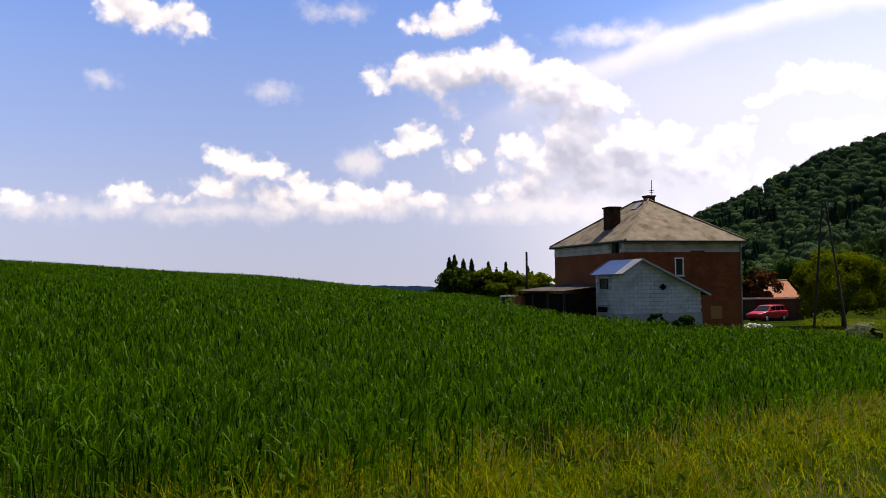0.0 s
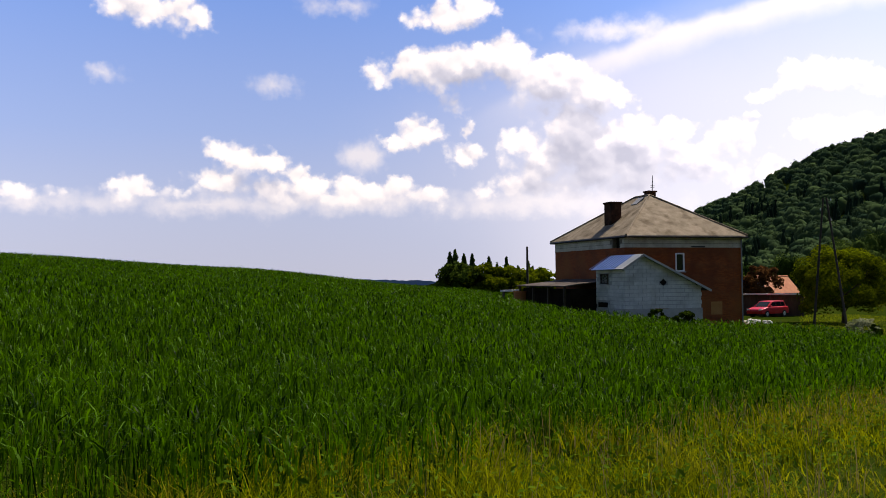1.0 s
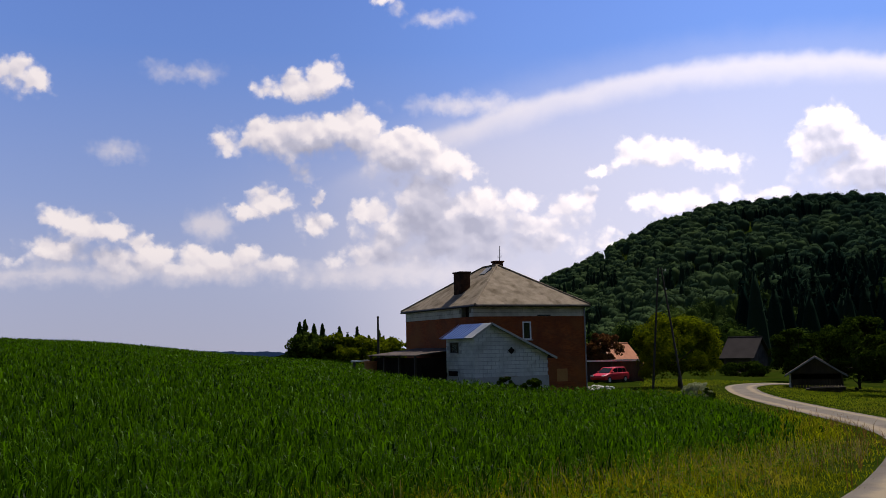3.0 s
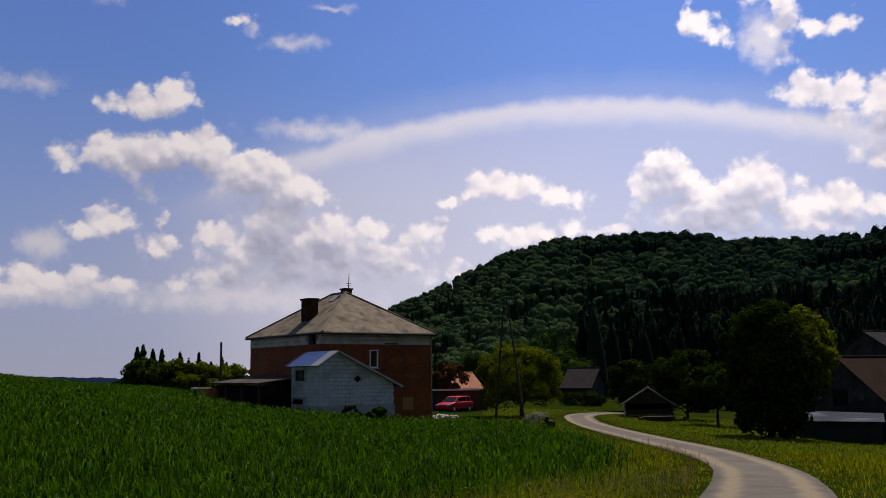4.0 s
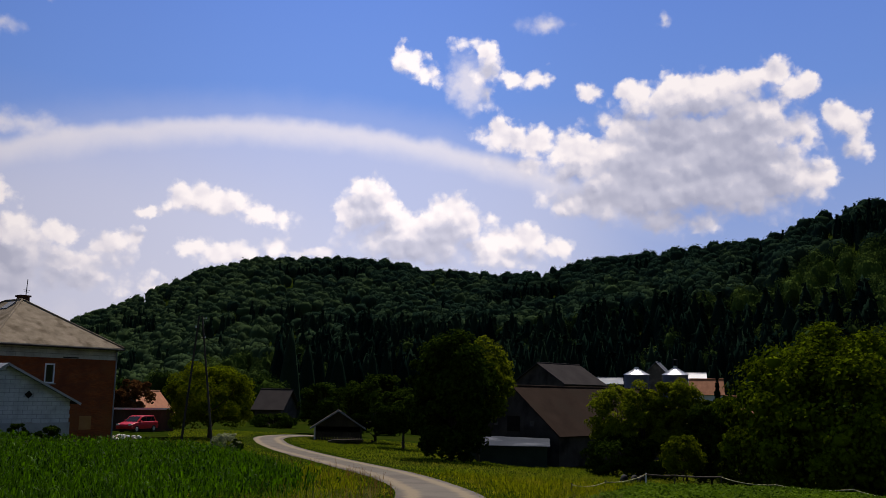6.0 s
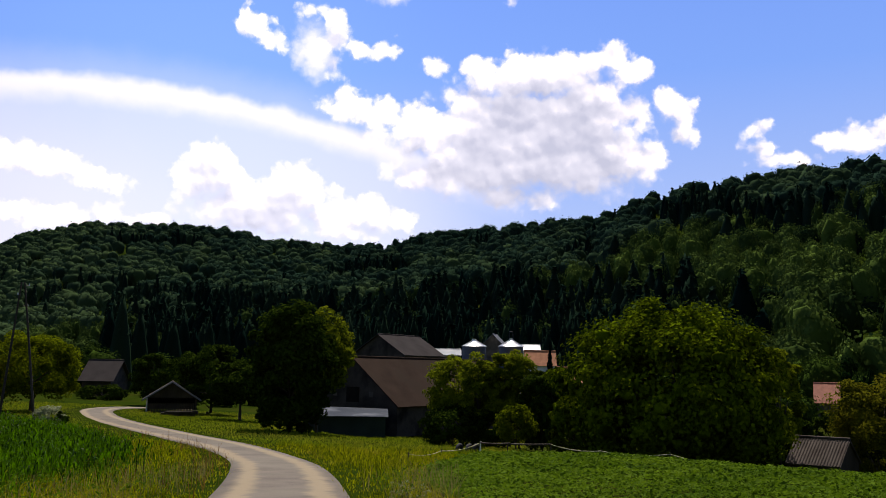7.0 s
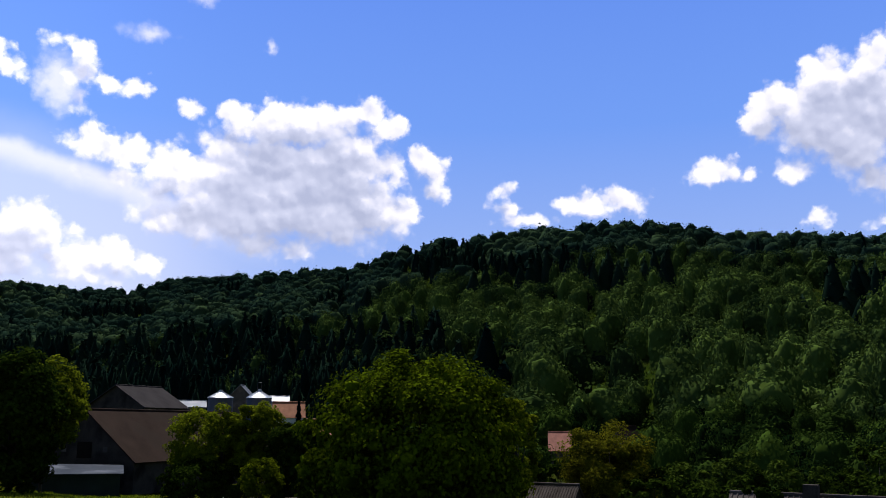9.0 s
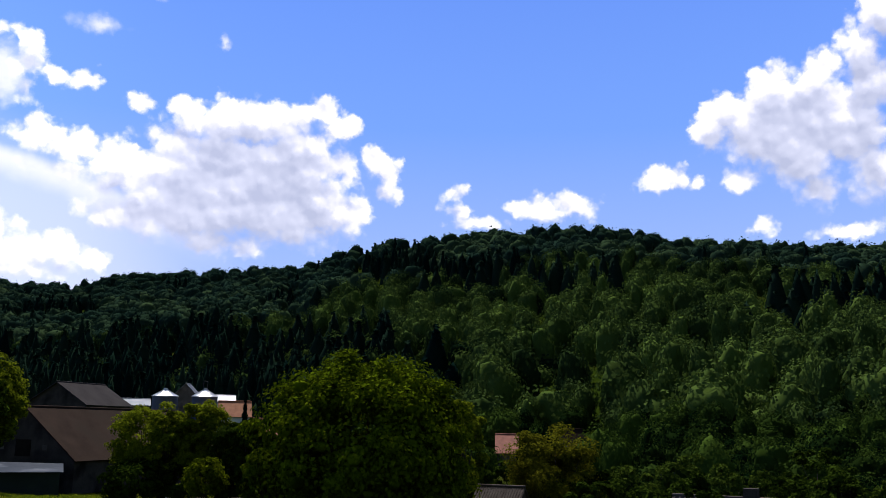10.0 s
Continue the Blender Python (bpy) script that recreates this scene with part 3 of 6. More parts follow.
# thin soft wisps
WISPS = [
    [(-14.0, 4.6, 12.0, 0.7), (-4.0, 4.9, 8.0, 0.8), (6.0, 4.6, 8.0, 0.9), (-24.0, 4.6, 6.0, 0.5)],
    [(-6.1, 16.6, 2.16, 0.52), (-20.1, 12.0, 0.93, 0.41), (-10.3, 11.7, 1.50, 0.50), (-4.9, 7.5, 1.74, 1.03), (11.3, 14.7, 4.06, 0.65)],
    [(-1.9, 22.2, 1.10, 0.61), (1.7, 22.8, 0.96, 0.50), (6.7, 20.6, 0.54, 0.39), (9.3, 19.9, 1.73, 0.40), (11.7, 22.1, 1.42, 0.26)],
    [(43.6, 22.4, 1.34, 0.51), (50.8, 22.4, 0.36, 0.33), (38.4, 19.2, 1.23, 1.88), (46.9, 24.8, 0.87, 0.32)],
]


def cloud_group(banks, label):
    """How deep a direction lies inside the puffs, in degrees; negative outside."""
    g = bpy.data.node_groups.new(label, "ShaderNodeTree")
    g.interface.new_socket("Place", in_out="INPUT", socket_type="NodeSocketVector")
    g.interface.new_socket("Depth", in_out="OUTPUT", socket_type="NodeSocketFloat")
    gi, go = g.nodes.new("NodeGroupInput"), g.nodes.new("NodeGroupOutput")
    total = None
    for bank in banks:
        for a, e, rx, ry in bank:
            d = vec_node(g, "SUBTRACT", gi.outputs[0], (a, e, 0.0))
            d = vec_node(g, "MULTIPLY", d, (1 / rx, 1 / ry, 0.0))
            v = math_node(g, "SUBTRACT", 1.0, vec_node(g, "LENGTH", d))
            v = math_node(g, "MULTIPLY", v, max(0.6, min(rx, ry)))
            total = v if total is None else math_node(g, "SMOOTH_MAX", total, v, 0.3)
    g.links.new(total, go.inputs[0])
    return g


def ramped(nt, value, a, b, lo=0.0, hi=1.0, smooth=True):
    n = nt.nodes.new("ShaderNodeMapRange")
    if smooth:
        n.interpolation_type = "SMOOTHSTEP"
    for k, v in enumerate((value, a, b, lo, hi)):
        if isinstance(v, (int, float)):
            n.inputs[k].default_value = v
        else:
            nt.links.new(v, n.inputs[k])
    return n.outputs[0]


def sky_material():
    m = bpy.data.materials.new("sky_with_clouds")
    m.use_nodes = True
    nt = m.node_tree
    nt.nodes.clear()
    L = nt.links

    def op(kind, a, b=None, c=None):
        return math_node(nt, kind, a, b, c)

    def blend(fac, a, b):
        n = nt.nodes.new("ShaderNodeMix")
        n.data_type = "RGBA"
        L.new(fac, n.inputs[0])
        for k, v in ((6, a), (7, b)):
            if isinstance(v, tuple):
                n.inputs[k].default_value = v
            else:
                L.new(v, n.inputs[k])
        return n.outputs[2]

    def colours(value, stops):
        r = nt.nodes.new("ShaderNodeValToRGB")
        e = r.color_ramp.elements
        e[0].position, e[0].color = stops[0][0], (*stops[0][1], 1)
        e[1].position, e[1].color = stops[-1][0], (*stops[-1][1], 1)
        for p, c in stops[1:-1]:
            e.new(p).color = (*c, 1)
        L.new(value, r.inputs[0])
        return r.outputs[0]
    uv = nt.nodes.new("ShaderNodeUVMap")
    uv.uv_map = "degrees"
    p = uv.outputs[0]
    sep = nt.nodes.new("ShaderNodeSeparateXYZ")
    L.new(p, sep.inputs[0])
    az, el = sep.outputs[0], sep.outputs[1]
    # the air: deep blue above, milky towards the horizon
    air = colours(op("DIVIDE", el, 36.0), ((0.0, (0.43, 0.46, 0.60)), (0.1, (0.40, 0.46, 0.65)), (0.25, (0.28, 0.39, 0.70)), (0.5, (0.15, 0.29, 0.71)), (1.0, (0.08, 0.18, 0.64))))
    # wandering of the outlines, broad and fine
    w1 = noise_node(nt, p, 0.5, 3)
    w2 = noise_node(nt, p, 2.2, 4, 0.55)
    s1 = vec_node(nt, "MULTIPLY", vec_node(nt, "SUBTRACT", w1.outputs["Color"], (0.5, 0.5, 0.5)), (1.7, 1.2, 0.0))
    s2 = vec_node(nt, "MULTIPLY", vec_node(nt, "SUBTRACT", w2.outputs["Color"], (0.5, 0.5, 0.5)), (0.75, 0.6, 0.0))
    q = vec_node(nt, "ADD", vec_node(nt, "ADD", p, s1), s2)
    puffs, thin_puffs = cloud_group(CLOUDS, "cloud_puffs"), cloud_group(WISPS, "wisps")

    def depth(place, group):
        n = nt.nodes.new("ShaderNodeGroup")
        n.node_tree = group
        L.new(place, n.inputs[0])
        return n.outputs[0]

    def heads(place, sizes):
        """Rounded swellings at several sizes and fine tatters, in degrees."""
        total = None
        for scale, gain in sizes:
            vo = nt.nodes.new("ShaderNodeTexVoronoi")
            vo.voronoi_dimensions, vo.feature = "2D", "SMOOTH_F1"
            vo.inputs["Scale"].default_value, vo.inputs["Smoothness"].default_value = scale, 0.3
            L.new(place, vo.inputs["Vector"])
            v = op("MULTIPLY_ADD", vo.outputs["Distance"], -gain, 0.4 * gain)
            total = v if total is None else op("ADD", total, v)
        if len(sizes) < 3:
            return total
        fb = noise_node(nt, place, 3.0, 5, 0.6)
        return op("MULTIPLY_ADD", op("SUBTRACT", fb.outputs[0], 0.5), 0.26, total)
    warped = vec_node(nt, "ADD", p, vec_node(nt, "MULTIPLY", s2, (0.6, 0.6, 0.0)))
    h0 = heads(warped, ((0.6, 0.85), (1.5, 0.36), (3.6, 0.11)))
    broad = heads(warped, ((0.6, 0.85), (1.5, 0.2)))
    h1 = heads(vec_node(nt, "ADD", warped, (0.15, 0.35, 0.0)), ((0.6, 0.85), (1.5, 0.2)))
    d0 = depth(q, puffs)
    d1 = depth(vec_node(nt, "ADD", q, (0.15, 1.3, 0.0)), puffs)
    inside = op("ADD", op("ADD", d0, h0), 0.08)
    above = ramped(nt, d1, -0.35, 1.1)
    mask = ramped(nt, inside, -0.16, op("MULTIPLY_ADD", above, 0.5, 0.46))
    wisp = ramped(nt, op("MULTIPLY_ADD", h0, 0.7, depth(q, thin_puffs)), -0.35, 0.9, 0.0, 0.8)
    # bright heads and rims, grey undersides
    relief = op("MINIMUM", op("MAXIMUM", op("SUBTRACT", broad, h1), -0.25), 0.25)
    lum = op("MULTIPLY_ADD", relief, 0.6, op("MULTIPLY_ADD", above, -0.48, 0.96))
    lum = op("MULTIPLY_ADD", op("SUBTRACT", noise_node(nt, q, 0.33, 2).outputs[0], 0.5), 0.55, lum)
    lum = op("MINIMUM", op("MAXIMUM", lum, 0.3), 1.0)
    cloud = colours(lum, ((0.35, (0.40, 0.42, 0.54)), (0.62, (0.56, 0.57, 0.68)), (0.82, (0.80, 0.77, 0.82)), (1.0, (0.97, 0.92, 0.92))))
    # the thin spreading veil of an anvil, with its brighter rim
    off = op("DIVIDE", op("SUBTRACT", az, 27.0), 18.0)
    rim = op("MULTIPLY_ADD", op("MULTIPLY", off, off), -3.3, VEIL_TOP)
    below = op("SUBTRACT", rim, op("MULTIPLY_ADD", op("SUBTRACT", w1.outputs[0], 0.5), 0.9, el))
    veil = op("MULTIPLY", ramped(nt, below, -0.6, 0.3), ramped(nt, below, 0.3, 1.7, 0.85, 0.42))
    veil = op("ADD", veil, op("MULTIPLY", ramped(nt, below, -2.6, -0.2), ramped(nt, below, -0.2, 0.4, 0.16, 0.0)))
    veil = op("MULTIPLY", veil, ramped(nt, op("ABSOLUTE", off), 0.85, 1.5, 1.0, 0.0))
    hz = vec_node(nt, "MULTIPLY", vec_node(nt, "SUBTRACT", vec_node(nt, "ADD", p, s1), (15.0, 7.5, 0.0)), (1 / 24.0, 1 / 8.5, 0.0))
    haze = ramped(nt, vec_node(nt, "LENGTH", hz), 0.3, 1.0, 0.35, 0.0)
    col = blend(haze, air, (0.55, 0.56, 0.67, 1))
    col = blend(wisp, col, (0.76, 0.74, 0.80, 1))
    col = blend(veil, col, (0.72, 0.71, 0.79, 1))
    low = ramped(nt, el, 3.4, 6.0, 0.2, 1.0)
    cover = op("MULTIPLY", op("MULTIPLY", op("POWER", mask, 1.25), low), 0.97)
    col = blend(cover, col, cloud)
    col = blend(op("MULTIPLY", haze, 0.18), col, (0.64, 0.63, 0.73, 1))
    # the sky is brighter on the sun's side
    glow = nt.nodes.new("ShaderNodeFloatCurve")
    cv = glow.mapping.curves[0]
    cv.points[0].location, cv.points[-1].location = (0.0, 0.47), (1.0, 0.58)
    for a, b in ((0.2, 0.45), (0.36, 0.58), (0.5, 0.67), (0.65, 0.60)):
        cv.points.new(a, b)
    glow.mapping.update()
    L.new(op("DIVIDE", op("ADD", az, 25.0), 115.0), glow.inputs["Value"])
    em = nt.nodes.new("ShaderNodeEmission")
    L.new(op("MULTIPLY", glow.outputs[0], SKY_GLOW), em.inputs[1])
    L.new(col, em.inputs[0])
    out = nt.nodes.new("ShaderNodeOutputMaterial")
    L.new(em.outputs[0], out.inputs[0])
    return m


def sky_backdrop():
    bm = bmesh.new()
    lay = bm.loops.layers.uv.new("degrees")
    azs, els = np.arange(-70, 131, 4.0), np.arange(-6, 43, 4.0)
    grid = [[bm.verts.new((4300 * math.sin(radians(a)) * math.cos(radians(e)), 4300 * math.cos(radians(a)) * math.cos(radians(e)), 1.65 + 4300 * math.sin(radians(e)))) for e in els] for a in azs]
    for i in range(len(azs) - 1):
        for j in range(len(els) - 1):
            f = bm.faces.new((grid[i][j], grid[i + 1][j], grid[i + 1][j + 1], grid[i][j + 1]))
            for loop, (u, v) in zip(f.loops, ((i, j), (i + 1, j), (i + 1, j + 1), (i, j + 1))):
                loop[lay].uv = (azs[u], els[v])
    me = bpy.data.meshes.new("backdrop")
    bm.to_mesh(me)
    bm.free()
    ob = obj("backdrop", me, sky_material())
    tagged(ob, "blue summer sky with white cumulus clouds over the valley", "sky", kind="structure")


sky_backdrop()


# ---------------------------------------------------------------- ground and lane
def ground():
    azs = np.unique(np.concatenate([np.arange(-180, -45, 5.0), np.arange(-45, 100, 1.0), np.arange(100, 181, 5.0)]))
    rs = np.concatenate([np.linspace(1.0, 40, 27), np.geomspace(42, 4600, 60)])
    A, R = np.meshgrid(np.radians(azs), rs, indexing="ij")
    X, Y = R * np.sin(A), R * np.cos(A)
    Z = land(X, Y)
    na, nr = len(azs), len(rs)
    co = np.stack([X, Y, Z], -1).reshape(-1, 3)
    co = np.vstack([co, [[0, 0, 0]]])
    i, j = np.meshgrid(np.arange(na - 1), np.arange(nr - 1), indexing="ij")
    a, b, c, d = i * nr + j, (i + 1) * nr + j, (i + 1) * nr + j + 1, i * nr + j + 1
    tri = np.concatenate([np.stack([a, c, b], -1).reshape(-1, 3), np.stack([a, d, c], -1).reshape(-1, 3)])
    k = np.arange(na - 1) * nr
    tri = np.concatenate([tri, np.stack([np.full(na - 1, len(co) - 1), k, k + nr], -1)])
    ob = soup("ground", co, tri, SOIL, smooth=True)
    tagged(ob, "grassy rolling farmland falling away to a wooded valley", "ground", kind="structure")


ground()

LANE = [(-3.6, -14.0), (-0.6, -4.5), (2.6, 2.9), (6.2, 8.5), (7.6, 10.4), (11.1, 14.6), (16.0, 21.0), (19.5, 26.3), (23.4, 34.0), (26.3, 42.2), (29.0, 51.2), (31.5, 60.0), (33.8, 66.5), (35.4, 70.2), (37.8, 75.3), (41.3, 80.5), (46.0, 84.5), (54.0, 87.5)]


def smooth_line(pts, step=0.8):
    p = np.array(pts, dtype=float)
    out = []
    for i in range(len(p) - 1):
        p0, p1, p2, p3 = p[max(i - 1, 0)], p[i], p[i + 1], p[min(i + 2, len(p) - 1)]
        n = max(2, int(np.hypot(*(p2 - p1)) / step))
        for t in np.linspace(0, 1, n, endpoint=False):
            out.append(0.5 * ((2 * p1) + (p2 - p0) * t + (2 * p0 - 5 * p1 + 4 * p2 - p3) * t * t + (3 * p1 - p0 - 3 * p2 + p3) * t ** 3))
    out.append(p[-1])
    return np.array(out)


LANE_LINE = smooth_line(LANE)


def ribbon(name, mat, offs, lift, wobble=0.0, seed=1):
    line = LANE_LINE
    tan = np.gradient(line, axis=0)
    tan /= np.linalg.norm(tan, axis=1)[:, None]
    side = np.stack([tan[:, 1], -tan[:, 0]], -1)
    rng = np.random.default_rng(seed)
    cols = []
    for k, o in enumerate(offs):
        jig = np.convolve(rng.normal(0, wobble, len(line) + 4), np.ones(5) / 5, "valid") if wobble and k in (0, len(offs) - 1) else np.zeros(len(line))
        cols.append(line + side * (o + jig)[:, None])
    mid = land(line[:, 0], line[:, 1])
    co = np.stack([np.column_stack([c, mid * 0.5 + land(c[:, 0], c[:, 1]) * 0.5 + lift[k]]) for k, c in enumerate(cols)], 1)
    n, m = co.shape[:2]
    i, j = np.meshgrid(np.arange(n - 1), np.arange(m - 1), indexing="ij")
    a, b, c, d = i * m + j, (i + 1) * m + j, (i + 1) * m + j + 1, i * m + j + 1
    tri = np.concatenate([np.stack([a, c, b], -1).reshape(-1, 3), np.stack([a, d, c], -1).reshape(-1, 3)])
    return soup(name, co.reshape(-1, 3), tri, mat, tint=np.tile(np.array(offs), n), smooth=True)


road = tagged(ribbon("road", ASPHALT, (-1.5, -1.4, -0.9, -0.3, 0.3, 0.9, 1.4, 1.5), (-0.25, 0.02, 0.04, 0.055, 0.055, 0.04, 0.02, -0.25), 0.12), "narrow pale worn country lane winding downhill", "road", kind="structure")

# ---------------------------------------------------------------- blades, leaves and trees
def blades(name, xyz, height, width, mat, rng, lean=0.35, segs=3, label="", category="", droop=0.0):
    """Tapered bent blades that stand on the given points."""
    n = len(xyz)
    h = height * rng.uniform(0.65, 1.15, n)
    w = width * rng.uniform(0.7, 1.3, n)
    ph = rng.uniform(0, 2 * np.pi, n)
    side = np.stack([np.cos(ph), np.sin(ph), np.zeros(n)], -1)
    lp = rng.uniform(0, 2 * np.pi, n)
    ln = lean * rng.uniform(0.1, 1.0, n) * h
    away = np.stack([np.cos(lp), np.sin(lp), np.zeros(n)], -1)
    ts = np.linspace(0, 1, segs + 1)
    rows = []
    for t in ts[:-1]:
        c = xyz + np.array([0, 0, 1.0]) * (h * (t - droop * t ** 3))[:, None] + away * (ln * t * t)[:, None]
        ww = w * (1 - 0.55 * t)
        rows += [c - side * ww[:, None] / 2, c + side * ww[:, None] / 2]
    rows.append(xyz + np.array([0, 0, 1.0]) * (h * (1 - droop))[:, None] + away * ln[:, None])
    co = np.stack(rows, 1)
    k = co.shape[1]
    base = np.arange(n)[:, None] * k
    tri = []
    for s in range(segs - 1):
        a = 2 * s
        tri += [[a, a + 1, a + 3], [a, a + 3, a + 2]]
    tri.append([k - 3, k - 2, k - 1])
    tri = (base[:, None, :] + np.array(tri)[None, :, :]).reshape(-1, 3)
    ob = soup(name, co.reshape(-1, 3), tri, mat)
    if label:
        tagged(ob, label, category, kind="stuff")
    return ob


def leaves(centre, normal, size, rng, long=1.5):
    """Corners and triangles of small folded leaves."""
    n = len(centre)
    a = rng.normal(size=(n, 3))
    u = np.cross(normal, a)
    u /= np.linalg.norm(u, axis=1)[:, None] + 1e-9
    v = np.cross(normal, u)
    s = (size * rng.uniform(0.6, 1.35, n))[:, None]
    up = normal * s * 0.18
    co = np.stack([centre - u * s * long / 2, centre - v * s / 2 + up, centre + u * s * long / 2, centre + v * s / 2 + up], 1).reshape(-1, 3)
    b = np.arange(n)[:, None] * 4
    tri = np.concatenate([b + np.array([[0, 1, 2]]), b + np.array([[0, 2, 3]])])
    return co, tri


def unit(v):
    return v / (np.linalg.norm(v, axis=1)[:, None] + 1e-9)


def crown_points(rng, n, clumps, rx, ry, rz, clump, low=-0.75, hollow=0.55, full=0.0):
    """Leaf places in many overlapping clumps spread through a lumpy dome."""
    d = unit(rng.normal(size=(clumps * 3, 3)))
    d = d[d[:, 2] > low][:clumps]
    rad = rng.uniform(hollow, 1.0, len(d)) ** 0.7 * (1 + 0.22 * rng.random(len(d)) ** 3)
    cc = d * rad[:, None] * np.array([rx, ry, rz])
    flank = np.minimum(1 / np.sqrt(np.maximum(1 - d[:, 2] ** 2, 0.05)), 1.9) * 0.92
    cc[:, :2] *= np.where(d[:, 2] < 0, 1 - full + full * flank, 1.0)[:, None]
    ck = clump * rng.uniform(0.6, 1.4, len(d))
    which = rng.integers(0, len(d), n)
    dd = unit(rng.normal(size=(n, 3)))
    dd[:, 2] = np.abs(dd[:, 2]) * np.where(rng.random(n) < 0.75, 1, -1)
    pos = cc[which] + dd * (ck[which] * rng.uniform(0.3, 1.0, n) ** 0.5)[:, None] * np.array([1, 1, 0.75])
    nrm = unit(dd * 0.7 + d[which] * 0.8 + rng.normal(size=(n, 3)) * 0.6 + np.array([0, 0, 0.2]))
    return pos, nrm, cc


def lumps(centres, radii, rng, sub=1):
    """Rough low balls that fill the inside of the leaf clumps."""
    bm = bmesh.new()
    bmesh.ops.create_icosphere(bm, subdivisions=sub, radius=1.0)
    v = np.array([q.co[:] for q in bm.verts])
    f = np.array([[q.index for q in fc.verts] for fc in bm.faces])
    bm.free()
    co = [c + v * r * rng.uniform(0.75, 1.2, (len(v), 1)) * np.array([1, 1, 0.8]) for c, r in zip(centres, radii)]
    tri = [f + len(v) * k for k in range(len(co))]
    return np.vstack(co), np.vstack(tri)


def joined(a, b):
    return np.vstack([a[0], b[0]]), np.vstack([a[1], b[1] + len(a[0])])


def broad_tree(name, az, dist, height, width, mat, seed, label, leaf=0.16, n=9000, clumps=60, trunk_h=0.25, trunk_r=0.16, depth=None, sink=0.1, low=-0.75, clump=None, group="", category="tree", z=None, full=0.0):
    rng = np.random.default_rng(seed)
    x, y = xy(az, dist)
    z = ground_z(x, y) - sink if z is None else z
    t = thing(name, x, y, z, rng.uniform(0, 360), label, category, group)
    rx = width / 2 * 0.86
    ry = (depth or width) / 2 * 0.86
    bottom = trunk_h * height
    rz = (height - bottom) / 2 * 0.9
    cz = bottom + (height - bottom) / 2
    pos, nrm, cc = crown_points(rng, n, clumps, rx, ry, rz, clump or width * 0.13, low, 0.6, full)
    co, tri = leaves(pos + np.array([0, 0, cz]), nrm, np.full(n, leaf), rng)
    co, tri = joined((co, tri), lumps(cc + np.array([0, 0, cz]), np.full(len(cc), (clump or width * 0.13) * (0.36 if width > 5 else 0.14)), rng))
    soup("crown", co, tri, mat, t)
    bm = bmesh.new()
    fork = Vector((0, 0, bottom + 0.25 * rz))
    tube(bm, (0, 0, -0.3), (0.03 * height * rng.normal(), 0.02 * height * rng.normal(), bottom * 0.6), trunk_r * 1.25, trunk_r)
    tube(bm, (0, 0, bottom * 0.4), fork, trunk_r, trunk_r * 0.75)
    tube(bm, fork, (0, 0, cz + rz * 0.6), trunk_r * 0.7, trunk_r * 0.15, 7)
    for c in cc[:14]:
        s = Vector((0, 0, bottom + rng.uniform(0.0, 0.8) * rz))
        e = Vector((c[0], c[1], c[2] + cz))
        mid = s.lerp(e, 0.5) + Vector((0, 0, 0.06 * height * rng.uniform(-0.3, 1)))
        tube(bm, s, mid, trunk_r * 0.45, trunk_r * 0.28, 6)
        tube(bm, mid, e, trunk_r * 0.28, trunk_r * 0.08, 5)
    part("trunk", bm, BARK, t, smooth=True)
    return t


def conifer(name, az, dist, height, width, seed, label, group="", n=2600):
    rng = np.random.default_rng(seed)
    x, y = xy(az, dist)
    t = thing(name, x, y, ground_z(x, y) - 0.1, 0, label, "tree", group)
    h = 1 - rng.uniform(0.0, 0.96, n) ** 0.7
    wave = 0.45 + 0.55 * np.abs(np.sin(h * height * 3.2 + rng.uniform(0, 3)))
    r = (1.02 - h) ** 1.2 * width / 2 * rng.uniform(0.15, 1.0, n) ** 0.5 * wave
    a = rng.uniform(0, 2 * np.pi, n)
    r *= 0.8 + 0.25 * np.sin(3 * a + 9 * h)
    pos = np.stack([r * np.cos(a), r * np.sin(a), h * height - 0.25 * r + rng.normal(0, 0.08, n)], -1)
    nrm = unit(np.stack([np.cos(a) * 0.8, np.sin(a) * 0.8, np.full(n, 0.7)], -1) + rng.normal(size=(n, 3)) * 0.4)
    co, tri = leaves(pos, nrm, np.full(n, 0.2), rng, 1.7)
    soup("crown", co, tri, YOUNG_SPRUCE if height < 7 else SPRUCE, t, tint=np.full(len(co), rng.random()))
    bm = bmesh.new()
    tube(bm, (0, 0, -0.2), (0, 0, height * 0.98), 0.13, 0.02, 7)
    part("trunk", bm, BARK, t)
    return t


